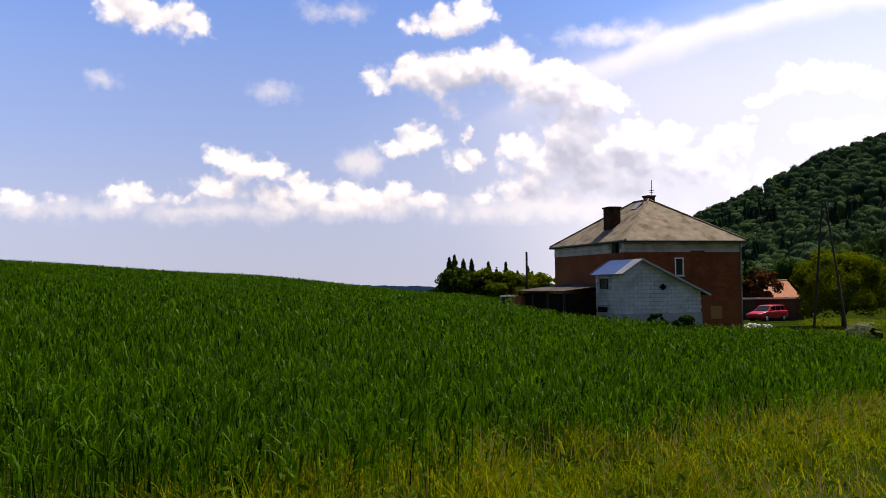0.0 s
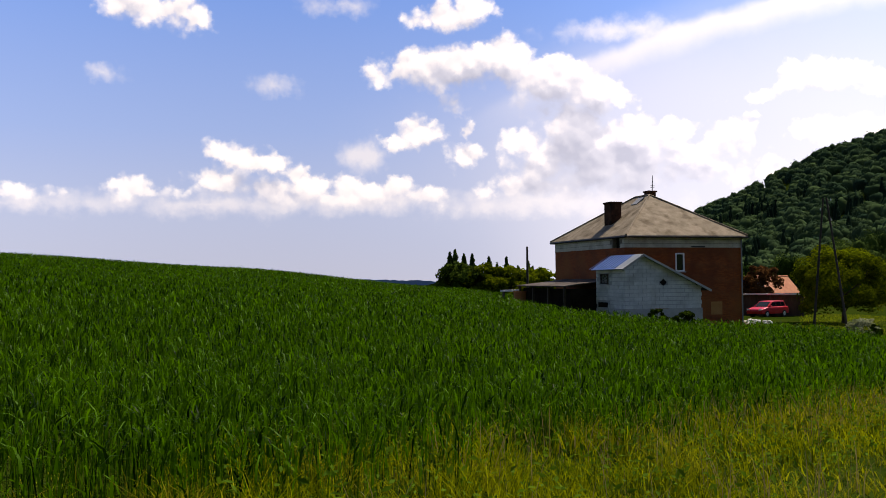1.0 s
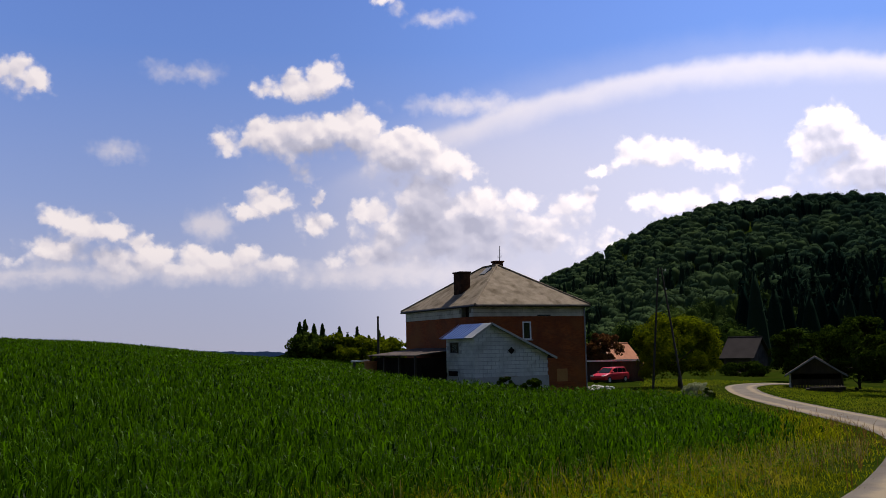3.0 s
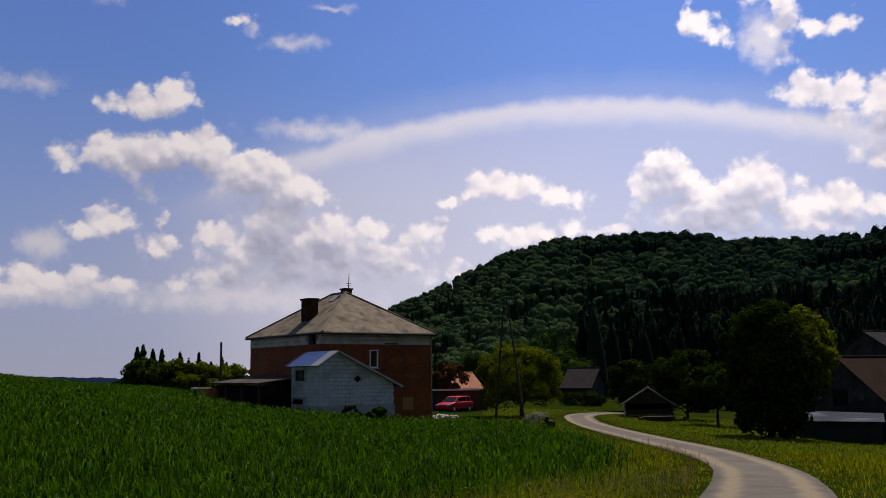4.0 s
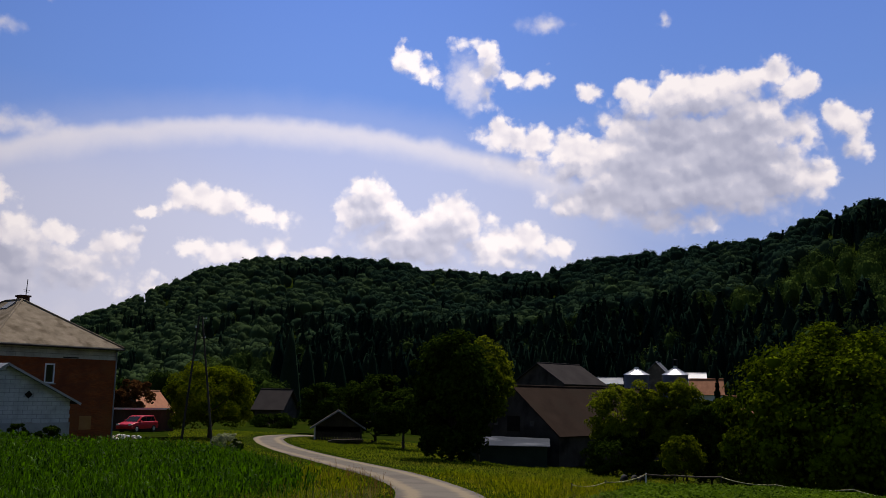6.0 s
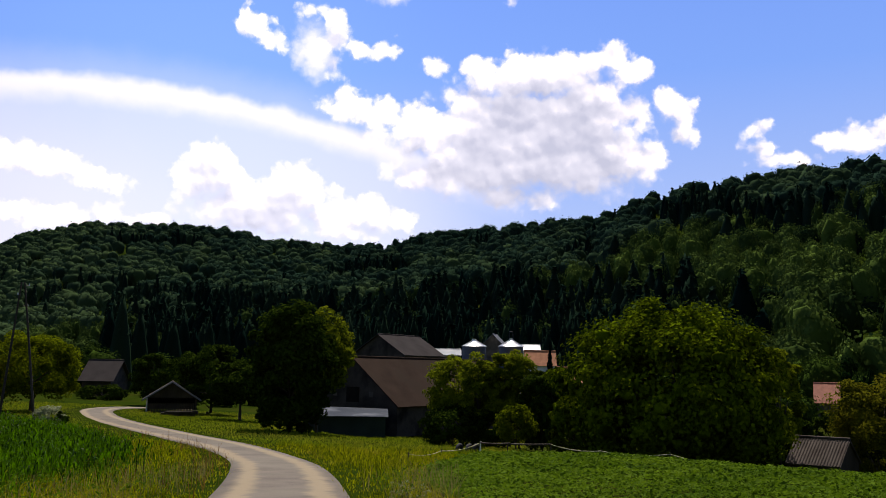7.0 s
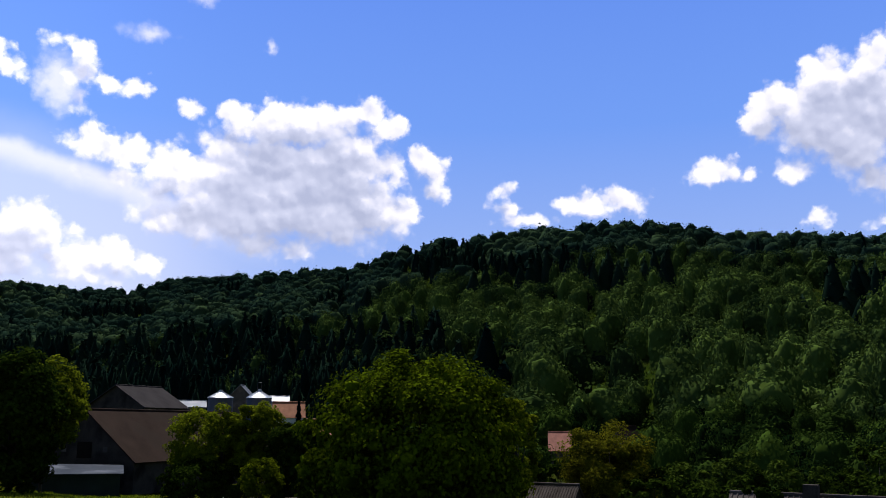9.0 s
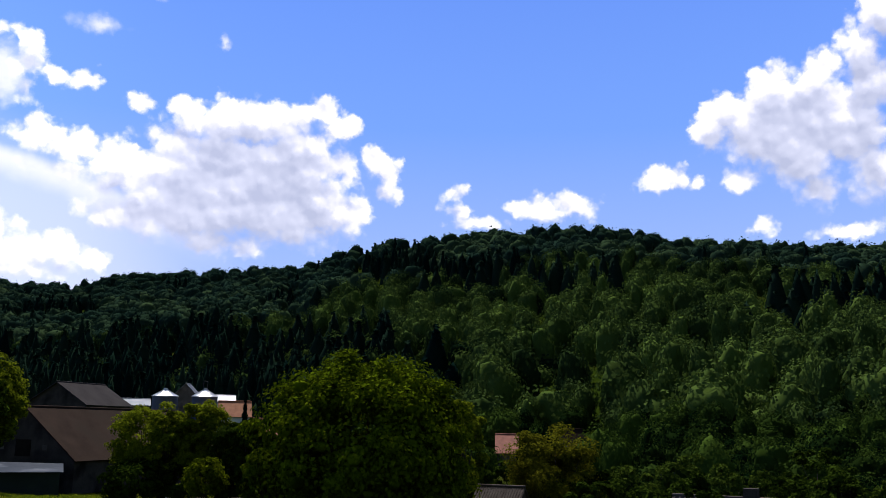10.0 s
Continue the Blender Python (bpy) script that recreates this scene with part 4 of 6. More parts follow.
# ---------------------------------------------------------------- wooded hills
def wood_prototypes(rng, kinds, n, size, far=False):
    """Rounded lumpy crowns one unit wide: a closed core with leaves over it."""
    bm = bmesh.new()
    bmesh.ops.create_icosphere(bm, subdivisions=2 if far else 3, radius=1.0)
    bmesh.ops.delete(bm, geom=[q for q in bm.verts if q.co.z < -0.8], context="VERTS")
    bm.verts.index_update()
    v = np.array([q.co[:] for q in bm.verts])
    f = np.array([[q.index for q in fc.verts] for fc in bm.faces])
    bm.free()
    size3 = np.array([0.44, 0.44, 0.42])
    out = []
    for _ in range(kinds):
        lobes = unit(rng.normal(size=(30, 3)) + np.array([0, 0, 0.35]))
        gain = np.concatenate([rng.uniform(0.1, 0.26, 24), rng.uniform(0.25, 0.5, 6)])
        wide = np.concatenate([np.full(24, 0.06), np.full(6, 0.22)])

        def reach(d):
            e = gain * np.exp((d @ lobes.T - 1) / wide)
            return 0.66 + np.max(e[:, :24], axis=1) * 0.8 + np.max(e[:, 24:], axis=1)
        core = v * ((0.88 if far else 0.78) * reach(v) * rng.uniform(0.85, 1.08, len(v)))[:, None] * size3 + np.array([0, 0, 0.55])
        core[:, 2] = np.where(v[:, 2] < -0.5, 0.08, core[:, 2])
        d = unit(rng.normal(size=(n * 2, 3)) + np.array([0, 0, 0.3]))
        d = d[d[:, 2] > -0.45][:n]
        r = reach(d)
        bump = lobes[np.argmax(d @ lobes.T, axis=1)]
        pos = d * (r * rng.uniform(0.84 if far else 0.8, 1.04 if far else 1.1, len(d)))[:, None] * size3 + np.array([0, 0, 0.55])
        nrm = unit(d * 1.5 - bump * 0.5 + rng.normal(size=(len(d), 3)) * 0.34)
        co, tri = leaves(pos, nrm, np.full(len(d), size), rng, 1.15)
        out.append(joined((co, tri), (core, f)))
    return out


def spruce_prototypes(rng, kinds, n, size):
    """Pointed spruces one unit high: a dark inner cone hung with drooping sprays."""
    turn = np.arange(8) * np.pi / 4
    out = []
    for _ in range(kinds):
        rings = [np.stack([r * np.cos(turn), r * np.sin(turn), np.full(8, z)], -1) for z, r in ((0.04, 0.15), (0.4, 0.11), (0.75, 0.05))]
        core = np.vstack(rings + [np.array([[0, 0, 0.99]])])
        k, k2 = np.arange(8), (np.arange(8) + 1) % 8
        side = [np.stack([k + o, k2 + o, k2 + o + 8], -1) for o in (0, 8)] + [np.stack([k + o, k2 + o + 8, k + o + 8], -1) for o in (0, 8)]
        faces = np.vstack(side + [np.stack([k + 16, k2 + 16, np.full(8, 24)], -1)])
        h = 1 - rng.uniform(0.0, 0.94, n) ** 0.75
        a = rng.uniform(0, 2 * np.pi, n)
        r = np.clip(1.03 - h, 0.012, 1) * 0.2 * rng.uniform(0.55, 1, n) * (0.8 + 0.2 * np.sin(h * 34))
        pos = np.stack([r * np.cos(a), r * np.sin(a), h - r * 0.35], -1)
        nrm = unit(np.stack([np.cos(a), np.sin(a), np.full(n, 0.9)], -1) + rng.normal(size=(n, 3)) * 0.3)
        out.append(joined(leaves(pos, nrm, np.full(n, size), rng, 1.6), (core, faces)))
    return out


def planted(name, protos, x, y, z, height, spread, mat, rng, label, tints):
    cos_, tris, tn, off = [], [], [], 0
    for k in range(len(x)):
        co, tri = protos[rng.integers(len(protos))]
        a = rng.uniform(0, 2 * np.pi)
        ca, sa = math.cos(a), math.sin(a)
        c = np.empty_like(co)
        c[:, 0] = (co[:, 0] * ca - co[:, 1] * sa) * spread[k] + x[k]
        c[:, 1] = (co[:, 0] * sa + co[:, 1] * ca) * spread[k] + y[k]
        c[:, 2] = co[:, 2] * height[k] + z[k]
        cos_.append(c)
        tris.append(tri + off)
        tn.append(np.full(len(c), tints[k]))
        off += len(c)
    ob = soup(name, np.vstack(cos_), np.vstack(tris), mat, None, np.concatenate(tn), smooth=True)
    return tagged(ob, label, "forest", kind="stuff")


def fbm2(x, y, scale, seed=0.0):
    return np.array([noise.fractal(Vector((a / scale, b / scale, seed)), 0.9, 2.0, 3) for a, b in zip(x, y)])


def forest():
    rng = np.random.default_rng(11)
    far, near, spr_far, spr_near = wood_prototypes(rng, 7, 60, 0.068, True), wood_prototypes(rng, 7, 280, 0.052), spruce_prototypes(rng, 4, 30, 0.07), spruce_prototypes(rng, 4, 80, 0.05)
    pts = []
    for az in np.arange(9, 97, 0.25):
        ridge, foot = _spread(HILL, az, 2), _spread(HILL, az, 3)
        r = foot
        while r < ridge * 1.04:
            step = 6.4 + r * 0.0055
            band = 27 < az < 62 and r < foot + 0.33 * (ridge - foot)
            if rng.random() < r * radians(0.25) / step * (1.35 if band else 1.0):
                pts.append((az + rng.uniform(-0.25, 0.25), r + rng.uniform(-0.9, 0.9) * step))
            r += step
    pts = np.array(pts)
    a, r = pts[:, 0], pts[:, 1]
    x, y = r * np.sin(np.radians(a)), r * np.cos(np.radians(a))
    z = land(x, y) - 4.0
    ridge, foot = _spread(HILL, a, 2), _spread(HILL, a, 3)
    s = (r - foot) / (ridge - foot)
    patch = fbm2(x, y, 90.0)
    conif = (((a > 27) & (a < 62) & (s < 0.33) & (patch > -0.55) & (rng.random(len(a)) < 0.86)) | (patch > 0.42) | ((a > 64) & (s > 0.38) & (s < 0.72) & (patch > 0.08) & (rng.random(len(a)) < 0.75)) | (rng.random(len(a)) < 0.02)) & ~((a > 66) & (s < 0.25)) & ~((s > 0.82) & ~((a > 57) & (a < 66)))
    conif |= (a > 57) & (a < 63.5) & (s > 0.9) & (rng.random(len(a)) < 0.6)
    # tint paints haze on the left hill; brighter to the right, darker upslope
    tint = np.clip(0.3 + 0.35 * np.clip((32 - a) / 8, 0, 1) + 0.28 * np.clip((a - 45) / 25, 0, 1) + 0.4 * fbm2(x, y, 60.0, 5.0) - np.where(a > 40, 0.4, 0.1) * np.clip((s - 0.45) / 0.4, 0, 1) + rng.normal(0, 0.2, len(a)), 0, 1)
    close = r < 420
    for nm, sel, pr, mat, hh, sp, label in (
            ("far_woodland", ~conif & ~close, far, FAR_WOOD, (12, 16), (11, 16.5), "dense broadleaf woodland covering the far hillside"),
            ("hillside_woodland", ~conif & close, near, HILL_WOOD, (8, 18), (6.5, 13.5), "dense broadleaf woodland on the lower hillside"),
            ("far_spruce_wood", conif & ~close, spr_far, SPRUCE, (14, 19), (17, 22), "dark spruces scattered through the far hillside"),
            ("spruce_wood", conif & close, spr_near, SPRUCE, (10, 22), (24, 36), "dark stand of tall spruces at the foot of the hill")):
        k = np.where(sel)[0]
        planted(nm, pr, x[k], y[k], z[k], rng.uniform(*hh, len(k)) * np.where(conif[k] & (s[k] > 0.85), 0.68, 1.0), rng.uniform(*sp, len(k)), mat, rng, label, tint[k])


forest()


# ---------------------------------------------------------------- the brick house
def clipped(poly, planes):
    """Cut a flat outline by half planes a*x + b*y <= c."""
    for a, b, c in planes:
        out = []
        for i in range(len(poly)):
            p, q = poly[i], poly[(i + 1) % len(poly)]
            dp, dq = a * p[0] + b * p[1] - c, a * q[0] + b * q[1] - c
            if dp <= 0:
                out.append(p)
            if dp * dq < 0:
                k = dp / (dp - dq)
                out.append((p[0] + (q[0] - p[0]) * k, p[1] + (q[1] - p[1]) * k))
        poly = out
        if len(poly) < 3:
            return []
    return poly


HX, HY, HTURN = 12.22, 62.33, 17.22
HZ = -1.95
HW, HD = 9.15, 11.3


def window_unit(name, parent, x, y, z, w, h, axis="y", mat=WHITE_PAINT, deep=0.12):
    """A framed window that looks along -y or -x, with its pane and sill."""
    def bx(bm, a0, a1, d0, d1, z0, z1):
        if axis == "y":
            box(bm, x + a0, x + a1, y + d0, y + d1, z + z0, z + z1)
        else:
            box(bm, x + d0, x + d1, y + a0, y + a1, z + z0, z + z1)
    bm = bmesh.new()
    bx(bm, 0, 0.09, -0.05, deep, 0, h)
    bx(bm, w - 0.09, w, -0.05, deep, 0, h)
    bx(bm, 0.09, w - 0.09, -0.05, deep, 0, 0.09)
    bx(bm, 0.09, w - 0.09, -0.05, deep, h - 0.09, h)
    win = part(name, bm, mat, parent)
    bm = bmesh.new()
    bx(bm, 0.09, w - 0.09, 0.02, 0.05, 0.09, h - 0.09)
    part("pane", bm, GLASS, win, "dark glass pane")
    bm = bmesh.new()
    bx(bm, -0.08, w + 0.08, -0.12, 0.0, -0.06, -0.003)
    part("sill", bm, CONCRETE, win)
    return win


def pierced(bm, xs, zs, y0, y1):
    """A wall of three by three fields whose middle field is an opening."""
    g = {(i, j, k): bm.verts.new((xs[i], (y0, y1)[k], zs[j])) for i in range(4) for j in range(4) for k in range(2)}
    for i in range(3):
        for j in range(3):
            if (i, j) == (1, 1):
                continue
            for k in range(2):
                bm.faces.new([g[i, j, k], g[i + 1, j, k], g[i + 1, j + 1, k], g[i, j + 1, k]])
    ring = [(0, 0), (1, 0), (2, 0), (3, 0), (3, 1), (3, 2), (3, 3), (2, 3), (1, 3), (0, 3), (0, 2), (0, 1)]
    for loop in (ring, [(1, 1), (2, 1), (2, 2), (1, 2)]):
        for a, b in zip(loop, loop[1:] + loop[:1]):
            bm.faces.new([g[(*a, 0)], g[(*b, 0)], g[(*b, 1)], g[(*a, 1)]])
    return bm


def brick_house():
    h = thing("house", HX, HY, HZ, HTURN, "two-storey red brick house with grey hipped roof and unplastered walls", "house")
    top = 4.49 - HZ
    band = 3.64 - HZ
    t = 0.35
    bm = bmesh.new()
    # walls round a hollow, with the window openings left free
    wx0, wx1, wz0, wz1 = 3.86, 4.56, 2.0 - HZ, 3.27 - HZ
    pierced(bm, (0, wx0, wx1, HW), (0, wz0, wz1, band), 0, t)
    part("wall", bm, BRICK, h, "bare red brick wall")
    for a, b, c, d in ((0, t, t, HD), (HW - t, HW, t, HD), (t, HW - t, HD - t, HD)):
        bm = bmesh.new()
        box(bm, a, b, c, d, 0, band)
        part("wall", bm, BRICK, h, "bare red brick wall")
    hz0, hz1 = band + 0.03, top - 0.08
    for a, b, c, d, e in ((0, HW, 0.004, t, band + 0.001), (0.004, t, t, 0.35 + t, band + 0.001), (0.004, t, 1.35 + t, HD, band + 0.001), (HW - t, HW, t, HD, band + 0.001), (t, HW - t, HD - t, HD, band + 0.001), (0.004, t, 0.35 + t, 1.35 + t, hz1)):
        bm = bmesh.new()
        box(bm, a, b, c, d, e, top)
        part("wall_band", bm, PLASTER_BAND, h, "grey aerated block band under the eaves")
    # courses of pale blocks on the band, with open joints
    rng = random.Random(14)
    course = (top - band) / 3
    for row in range(3):
        za, zb = band + 0.006 + row * course, band + (row + 1) * course - 0.018
        for side, length in (("front", HW), ("side", HD)):
            s = -0.3 * (row % 2)
            while s < length:
                p0, p1 = max(s, 0.0), min(s + 0.588, length)
                s += 0.6
                if p1 - p0 < 0.08 or (side == "side" and p1 > 0.33 + t and p0 < 1.37 + t):
                    continue
                out = rng.uniform(0.012, 0.022)
                bm = bmesh.new()
                if side == "front":
                    box(bm, p0, p1, -out, 0.003, za, zb)
                else:
                    box(bm, -out, 0.003, p0, p1, za, zb)
                part("block", bm, BAND_BLOCK, h)
    bm = bmesh.new()
    box(bm, t - 0.05, t + 0.02, 0.3, 1.8, hz0, hz1)
    part("loft_hatch", bm, SHADE_DARK, h, "dark boarded opening")
    # concrete lintel ring between the brick and the blocks
    bm = bmesh.new()
    box(bm, 5.1, 6.2, -0.04, 0.0, band + 0.02, band + 0.1)
    part("lintel", bm, IRON, h)
    # roof
    o = 0.55
    x0, x1, y0, y1 = -0.17, HW + 0.14, -o, HD + o
    ez, rz = top - 0.03, 7.66 - HZ
    ra, rb = (HW / 2, HW / 2), (HW / 2, HD - HW / 2)
    A, B, C, D = (x0, y0, ez), (x1, y0, ez), (x1, y1, ez), (x0, y1, ez)
    P, Q = (ra[0], ra[1], rz), (rb[0], rb[1], rz)
    bm = bmesh.new()
    tv = [bm.verts.new(v) for v in (A, B, C, D, P, Q)]
    lv = [bm.verts.new((v[0], v[1], v[2] - 0.12)) for v in (A, B, C, D)]
    for f in ((0, 1, 4), (1, 2, 5, 4), (2, 3, 5), (3, 0, 4, 5)):
        bm.faces.new([tv[i] for i in f])
    for i in range(4):
        bm.faces.new((tv[i], lv[i], lv[(i + 1) % 4], tv[(i + 1) % 4]))
    bm.faces.new(lv[::-1])
    roof = part("roof", bm, ROOFING, h, "weathered grey fibre cement hipped roof")
    for p, q in ((A, P), (B, P), (C, Q), (D, Q), (P, Q)):
        bm = bmesh.new()
        tube(bm, Vector(p) + Vector((0, 0, 0.02)), Vector(q) + Vector((0, 0, 0.02)), 0.07, 0.07, 8)
        part("ridge_cap", bm, ROOFING, roof)
    for p, q in ((A, B), (B, C), (C, D), (D, A)):
        bm = bmesh.new()
        tube(bm, Vector(p) - Vector((0, 0, 0.1)), Vector(q) - Vector((0, 0, 0.1)), 0.07, 0.07, 8)
        part("gutter", bm, IRON, roof, "dark metal gutter")
    slope_h = rz - ez

    def chimney(x, y, w, d, z0, z1, name):
        bm = bmesh.new()
        box(bm, x - w / 2, x + w / 2, y - d / 2, y + d / 2, z0, z1 - 0.12)
        c = part(name, bm, SHADED_BRICK, h, "brick chimney stack toned dark for its shaded side")
        bm = bmesh.new()
        box(bm, x - w / 2 - 0.08, x + w / 2 + 0.08, y - d / 2 - 0.08, y + d / 2 + 0.08, z1 - 0.12, z1, 0.02)
        part("cap", bm, SHADED_BRICK, c)
    chimney(1.65, 4.75, 0.8, 1.1, 4.9 - HZ, 7.1 - HZ, "chimney")
    chimney(5.1, 5.4, 0.62, 0.62, 7.0 - HZ, 8.05 - HZ, "chimney")
    bm = bmesh.new()
    tube(bm, (5.28, 5.4, 7.9 - HZ), (5.33, 5.4, 9.22 - HZ), 0.035, 0.025, 8)
    for k, ww in enumerate((0.16, 0.22)):
        tube(bm, (5.3 - ww, 5.4, 8.3 - HZ + 0.14 * k), (5.3 + ww, 5.4, 8.3 - HZ + 0.14 * k), 0.018, 0.018, 6)
    part("antenna", bm, IRON, h, "thin television antenna on the chimney")
    # hatch in the slope
    bm = bmesh.new()
    f = 0.84
    xx, zz = x0 + (ra[0] - x0) * f, ez + slope_h * f
    slab(bm, [(xx - 0.3, 4.6, zz - 0.14), (xx - 0.3, 5.4, zz - 0.14), (xx + 0.3, 5.4, zz + 0.36), (xx + 0.3, 4.6, zz + 0.36)], 0.1)
    part("roof_hatch", bm, PALE_SHEET, roof, "pale metal roof hatch")
    window_unit("window", h, wx0, 0.02, wz0, wx1 - wx0, wz1 - wz0)
    bm = bmesh.new()
    box(bm, 6.6, 7.5, -0.012, 0.0, 0.95, 1.85)
    part("wall_patch", bm, mottled("mortar_smear", (0.34, 0.15, 0.04), (0.42, 0.2, 0.06), 2, 20, 0.9), h, "ochre mortar patch")
    bm = bmesh.new()
    tube(bm, (HW - 0.08, -0.1, 0.1), (HW - 0.08, -0.1, top - 0.25), 0.05, 0.05, 8)
    tube(bm, (HW - 0.08, -0.1, top - 0.25), (HW - 0.05, -o, top - 0.1), 0.05, 0.05, 8)
    part("downpipe", bm, PALE_SHEET, h, "pale metal downpipe")


brick_house()


def annex():
    x0, x1, y0, y1 = -2.14, 3.3, -4.0, -0.02
    a = thing("outbuilding", HX, HY, HZ, HTURN, "small white block outbuilding with a blue and silver metal roof", "shed")
    apex, al, ar = (-1.0, 3.02 - HZ), 2.3 - HZ, 0.98 - HZ
    base = -0.35 - HZ
    sl = (apex[1] - al) / (apex[0] - x0)
    sr = (apex[1] - ar) / (x1 - apex[0])
    lid = [(-sl, 1.0, al - sl * x0), (sr, 1.0, ar + sr * x1)]
    # mortar core, then the blocks standing proud of it
    bm = bmesh.new()
    prism(bm, [(x0 + 0.02, 0), (x1 - 0.02, 0), (x1 - 0.02, ar - 0.02), (apex[0], apex[1] - 0.02), (x0 + 0.02, al - 0.02)], "y", y0 + 0.02, y1)
    part("core", bm, MORTAR, a, "grey mortar between the blocks")
    bm = bmesh.new()
    box(bm, x0 - 0.03, x1 + 0.03, y0 - 0.03, y0 + 0.02, 0, base)
    box(bm, x0 - 0.03, x0 + 0.02, y0 - 0.03, y1, 0, base)
    part("plinth", bm, CONCRETE, a, "rough concrete plinth")
    rng = random.Random(4)
    bw, bh, gap = 0.6, 0.25, 0.026

    def lay(lo, hi, ztop, planes, hole, plane_at, axis):
        row, z = 0, base + 0.005
        while z < ztop:
            s = lo - (bw / 2 if row % 2 else 0.0)
            while s < hi:
                p0, p1 = max(s, lo), min(s + bw - gap, hi)
                q0, q1 = z, z + bh - gap
                s += bw
                if p1 - p0 < 0.06:
                    continue
                if any(p0 < hh[1] and p1 > hh[0] and q0 < hh[3] - 0.03 and q1 > hh[2] + 0.03 for hh in hole):
                    continue
                poly = clipped([(p0, q0), (p1, q0), (p1, q1), (p0, q1)], planes)
                if not poly:
                    continue
                out = rng.uniform(0.0, 0.012)
                b = bmesh.new()
                prism(b, poly, axis, plane_at - out, plane_at + 0.05)
                part("block", b, BLOCK, a)
            z += bh
            row += 1
    lay(x0, x1, apex[1], lid, [(0.54 - 0.05, 0.54 + 0.05, 1.28 - HZ, 1.32 - HZ)], y0, "y")
    wl = (-1.72, -0.68, 1.2 - HZ, 1.88 - HZ)
    wl2 = (-1.6, -0.3, -0.3 - HZ, 0.02 - HZ)
    lay(y0, y1, al, [(0, 1, al)], [wl, wl2], x0, "x")
    bm = bmesh.new()
    s = 0.24
    prism(bm, [(0.54 - s, 1.3 - HZ), (0.54, 1.3 - HZ - s), (0.54 + s, 1.3 - HZ), (0.54, 1.3 - HZ + s)], "y", y0 - 0.02, y0 + 0.03)
    part("diamond_vent", bm, SHADE_DARK, a, "dark diamond-shaped opening")
    window_unit("window", a, x0 + 0.0, wl[0], wl[2], wl[1] - wl[0], wl[3] - wl[2], "x", DARK_WOOD)
    bm = bmesh.new()
    box(bm, x0 - 0.01, x0 + 0.03, wl2[0], wl2[1], wl2[2], wl2[3])
    part("cellar_opening", bm, SHADE_DARK, a, "dark low opening")
    bm = bmesh.new()
    box(bm, -0.1, 0.9, y0 - 0.015, y0 + 0.03, base - 0.3, base + 0.02)
    part("brick_infill", bm, BRICK, a, "red brick infill")
    # roof: the short side blue, a pale strip at the verge, the long side dark underneath
    o = 0.35
    lx, lz = x0 - o, al - sl * o
    rx, rz = x1 + 0.55, ar - sr * 0.55
    bm = bmesh.new()
    slab(bm, [(lx, y0 + 0.8, lz + 0.07), (lx, y1 + 0.1, lz + 0.07), (apex[0], y1 + 0.1, apex[1] + 0.07), (apex[0], y0 + 0.8, apex[1] + 0.07)], 0.05)
    blue = part("roof", bm, BLUE_SHEET, a, "blue metal roof sheet")
    for k in range(9):
        yy = y0 + 0.95 + 0.42 * k
        bm = bmesh.new()
        tube(bm, (lx, yy, lz + 0.085), (apex[0], yy, apex[1] + 0.085), 0.018, 0.018, 5)
        part("seam", bm, BLUE_SHEET, blue)
    bm = bmesh.new()
    slab(bm, [(lx, y0 - 0.3, lz + 0.075), (lx, y0 + 0.8, lz + 0.075), (apex[0], y0 + 0.8, apex[1] + 0.075), (apex[0], y0 - 0.3, apex[1] + 0.075)], 0.05)
    part("roof", bm, PALE_SHEET, a, "shiny silver metal roof sheet")
    bm = bmesh.new()
    slab(bm, [(apex[0] + 0.005, y0 - 0.3, apex[1] + 0.07), (rx, y0 - 0.3, rz + 0.07), (rx, y1, rz + 0.07), (apex[0] + 0.005, y1, apex[1] + 0.07)], 0.05)
    part("roof", bm, GREY_ROOF, a, "grey roof sheet")
    bm = bmesh.new()
    for p, q in (((lx, lz), apex), ((apex[0], apex[1]), (rx, rz))):
        slab(bm, [(p[0], y0 - 0.34, p[1] + 0.09), (q[0], y0 - 0.34, q[1] + 0.09), (q[0], y0 - 0.3, q[1] + 0.09), (p[0], y0 - 0.3, p[1] + 0.09)], 0.14)
    part("bargeboard", bm, CONCRETE, a)


annex()


def canopy():
    c = thing("lean_to_canopy", HX, HY, HZ, HTURN, "low open lean-to with a grey sheet roof beside the house", "canopy")
    bm = bmesh.new()
    z = 1.2 - HZ
    slab(bm, [(-4.1, 0.9, z - 0.1), (-0.05, 0.9, z + 0.35), (-0.05, 9.4, z + 0.35), (-4.1, 9.4, z - 0.1)], 0.07)
    part("roof", bm, CORRUGATED, c, "grey corrugated sheet")
    for yy in (1.2, 3.9, 6.6, 9.2):
        bm = bmesh.new()
        box(bm, -3.95, -3.82, yy - 0.06, yy + 0.06, 0.0, z - 0.17)
        part("post", bm, DARK_WOOD, c)
    # near-black sheet added for the shade beneath the canopy
    bm = bmesh.new()
    box(bm, -3.6, -3.5, 0.95, 9.2, 0.0, z - 0.3)
    box(bm, -3.5, -0.1, 0.95, 1.0, 0, z - 0.3)
    part("shade_sheet", bm, SHADE_DARK, c, "near-black sheet for the shade under the roof")


canopy()


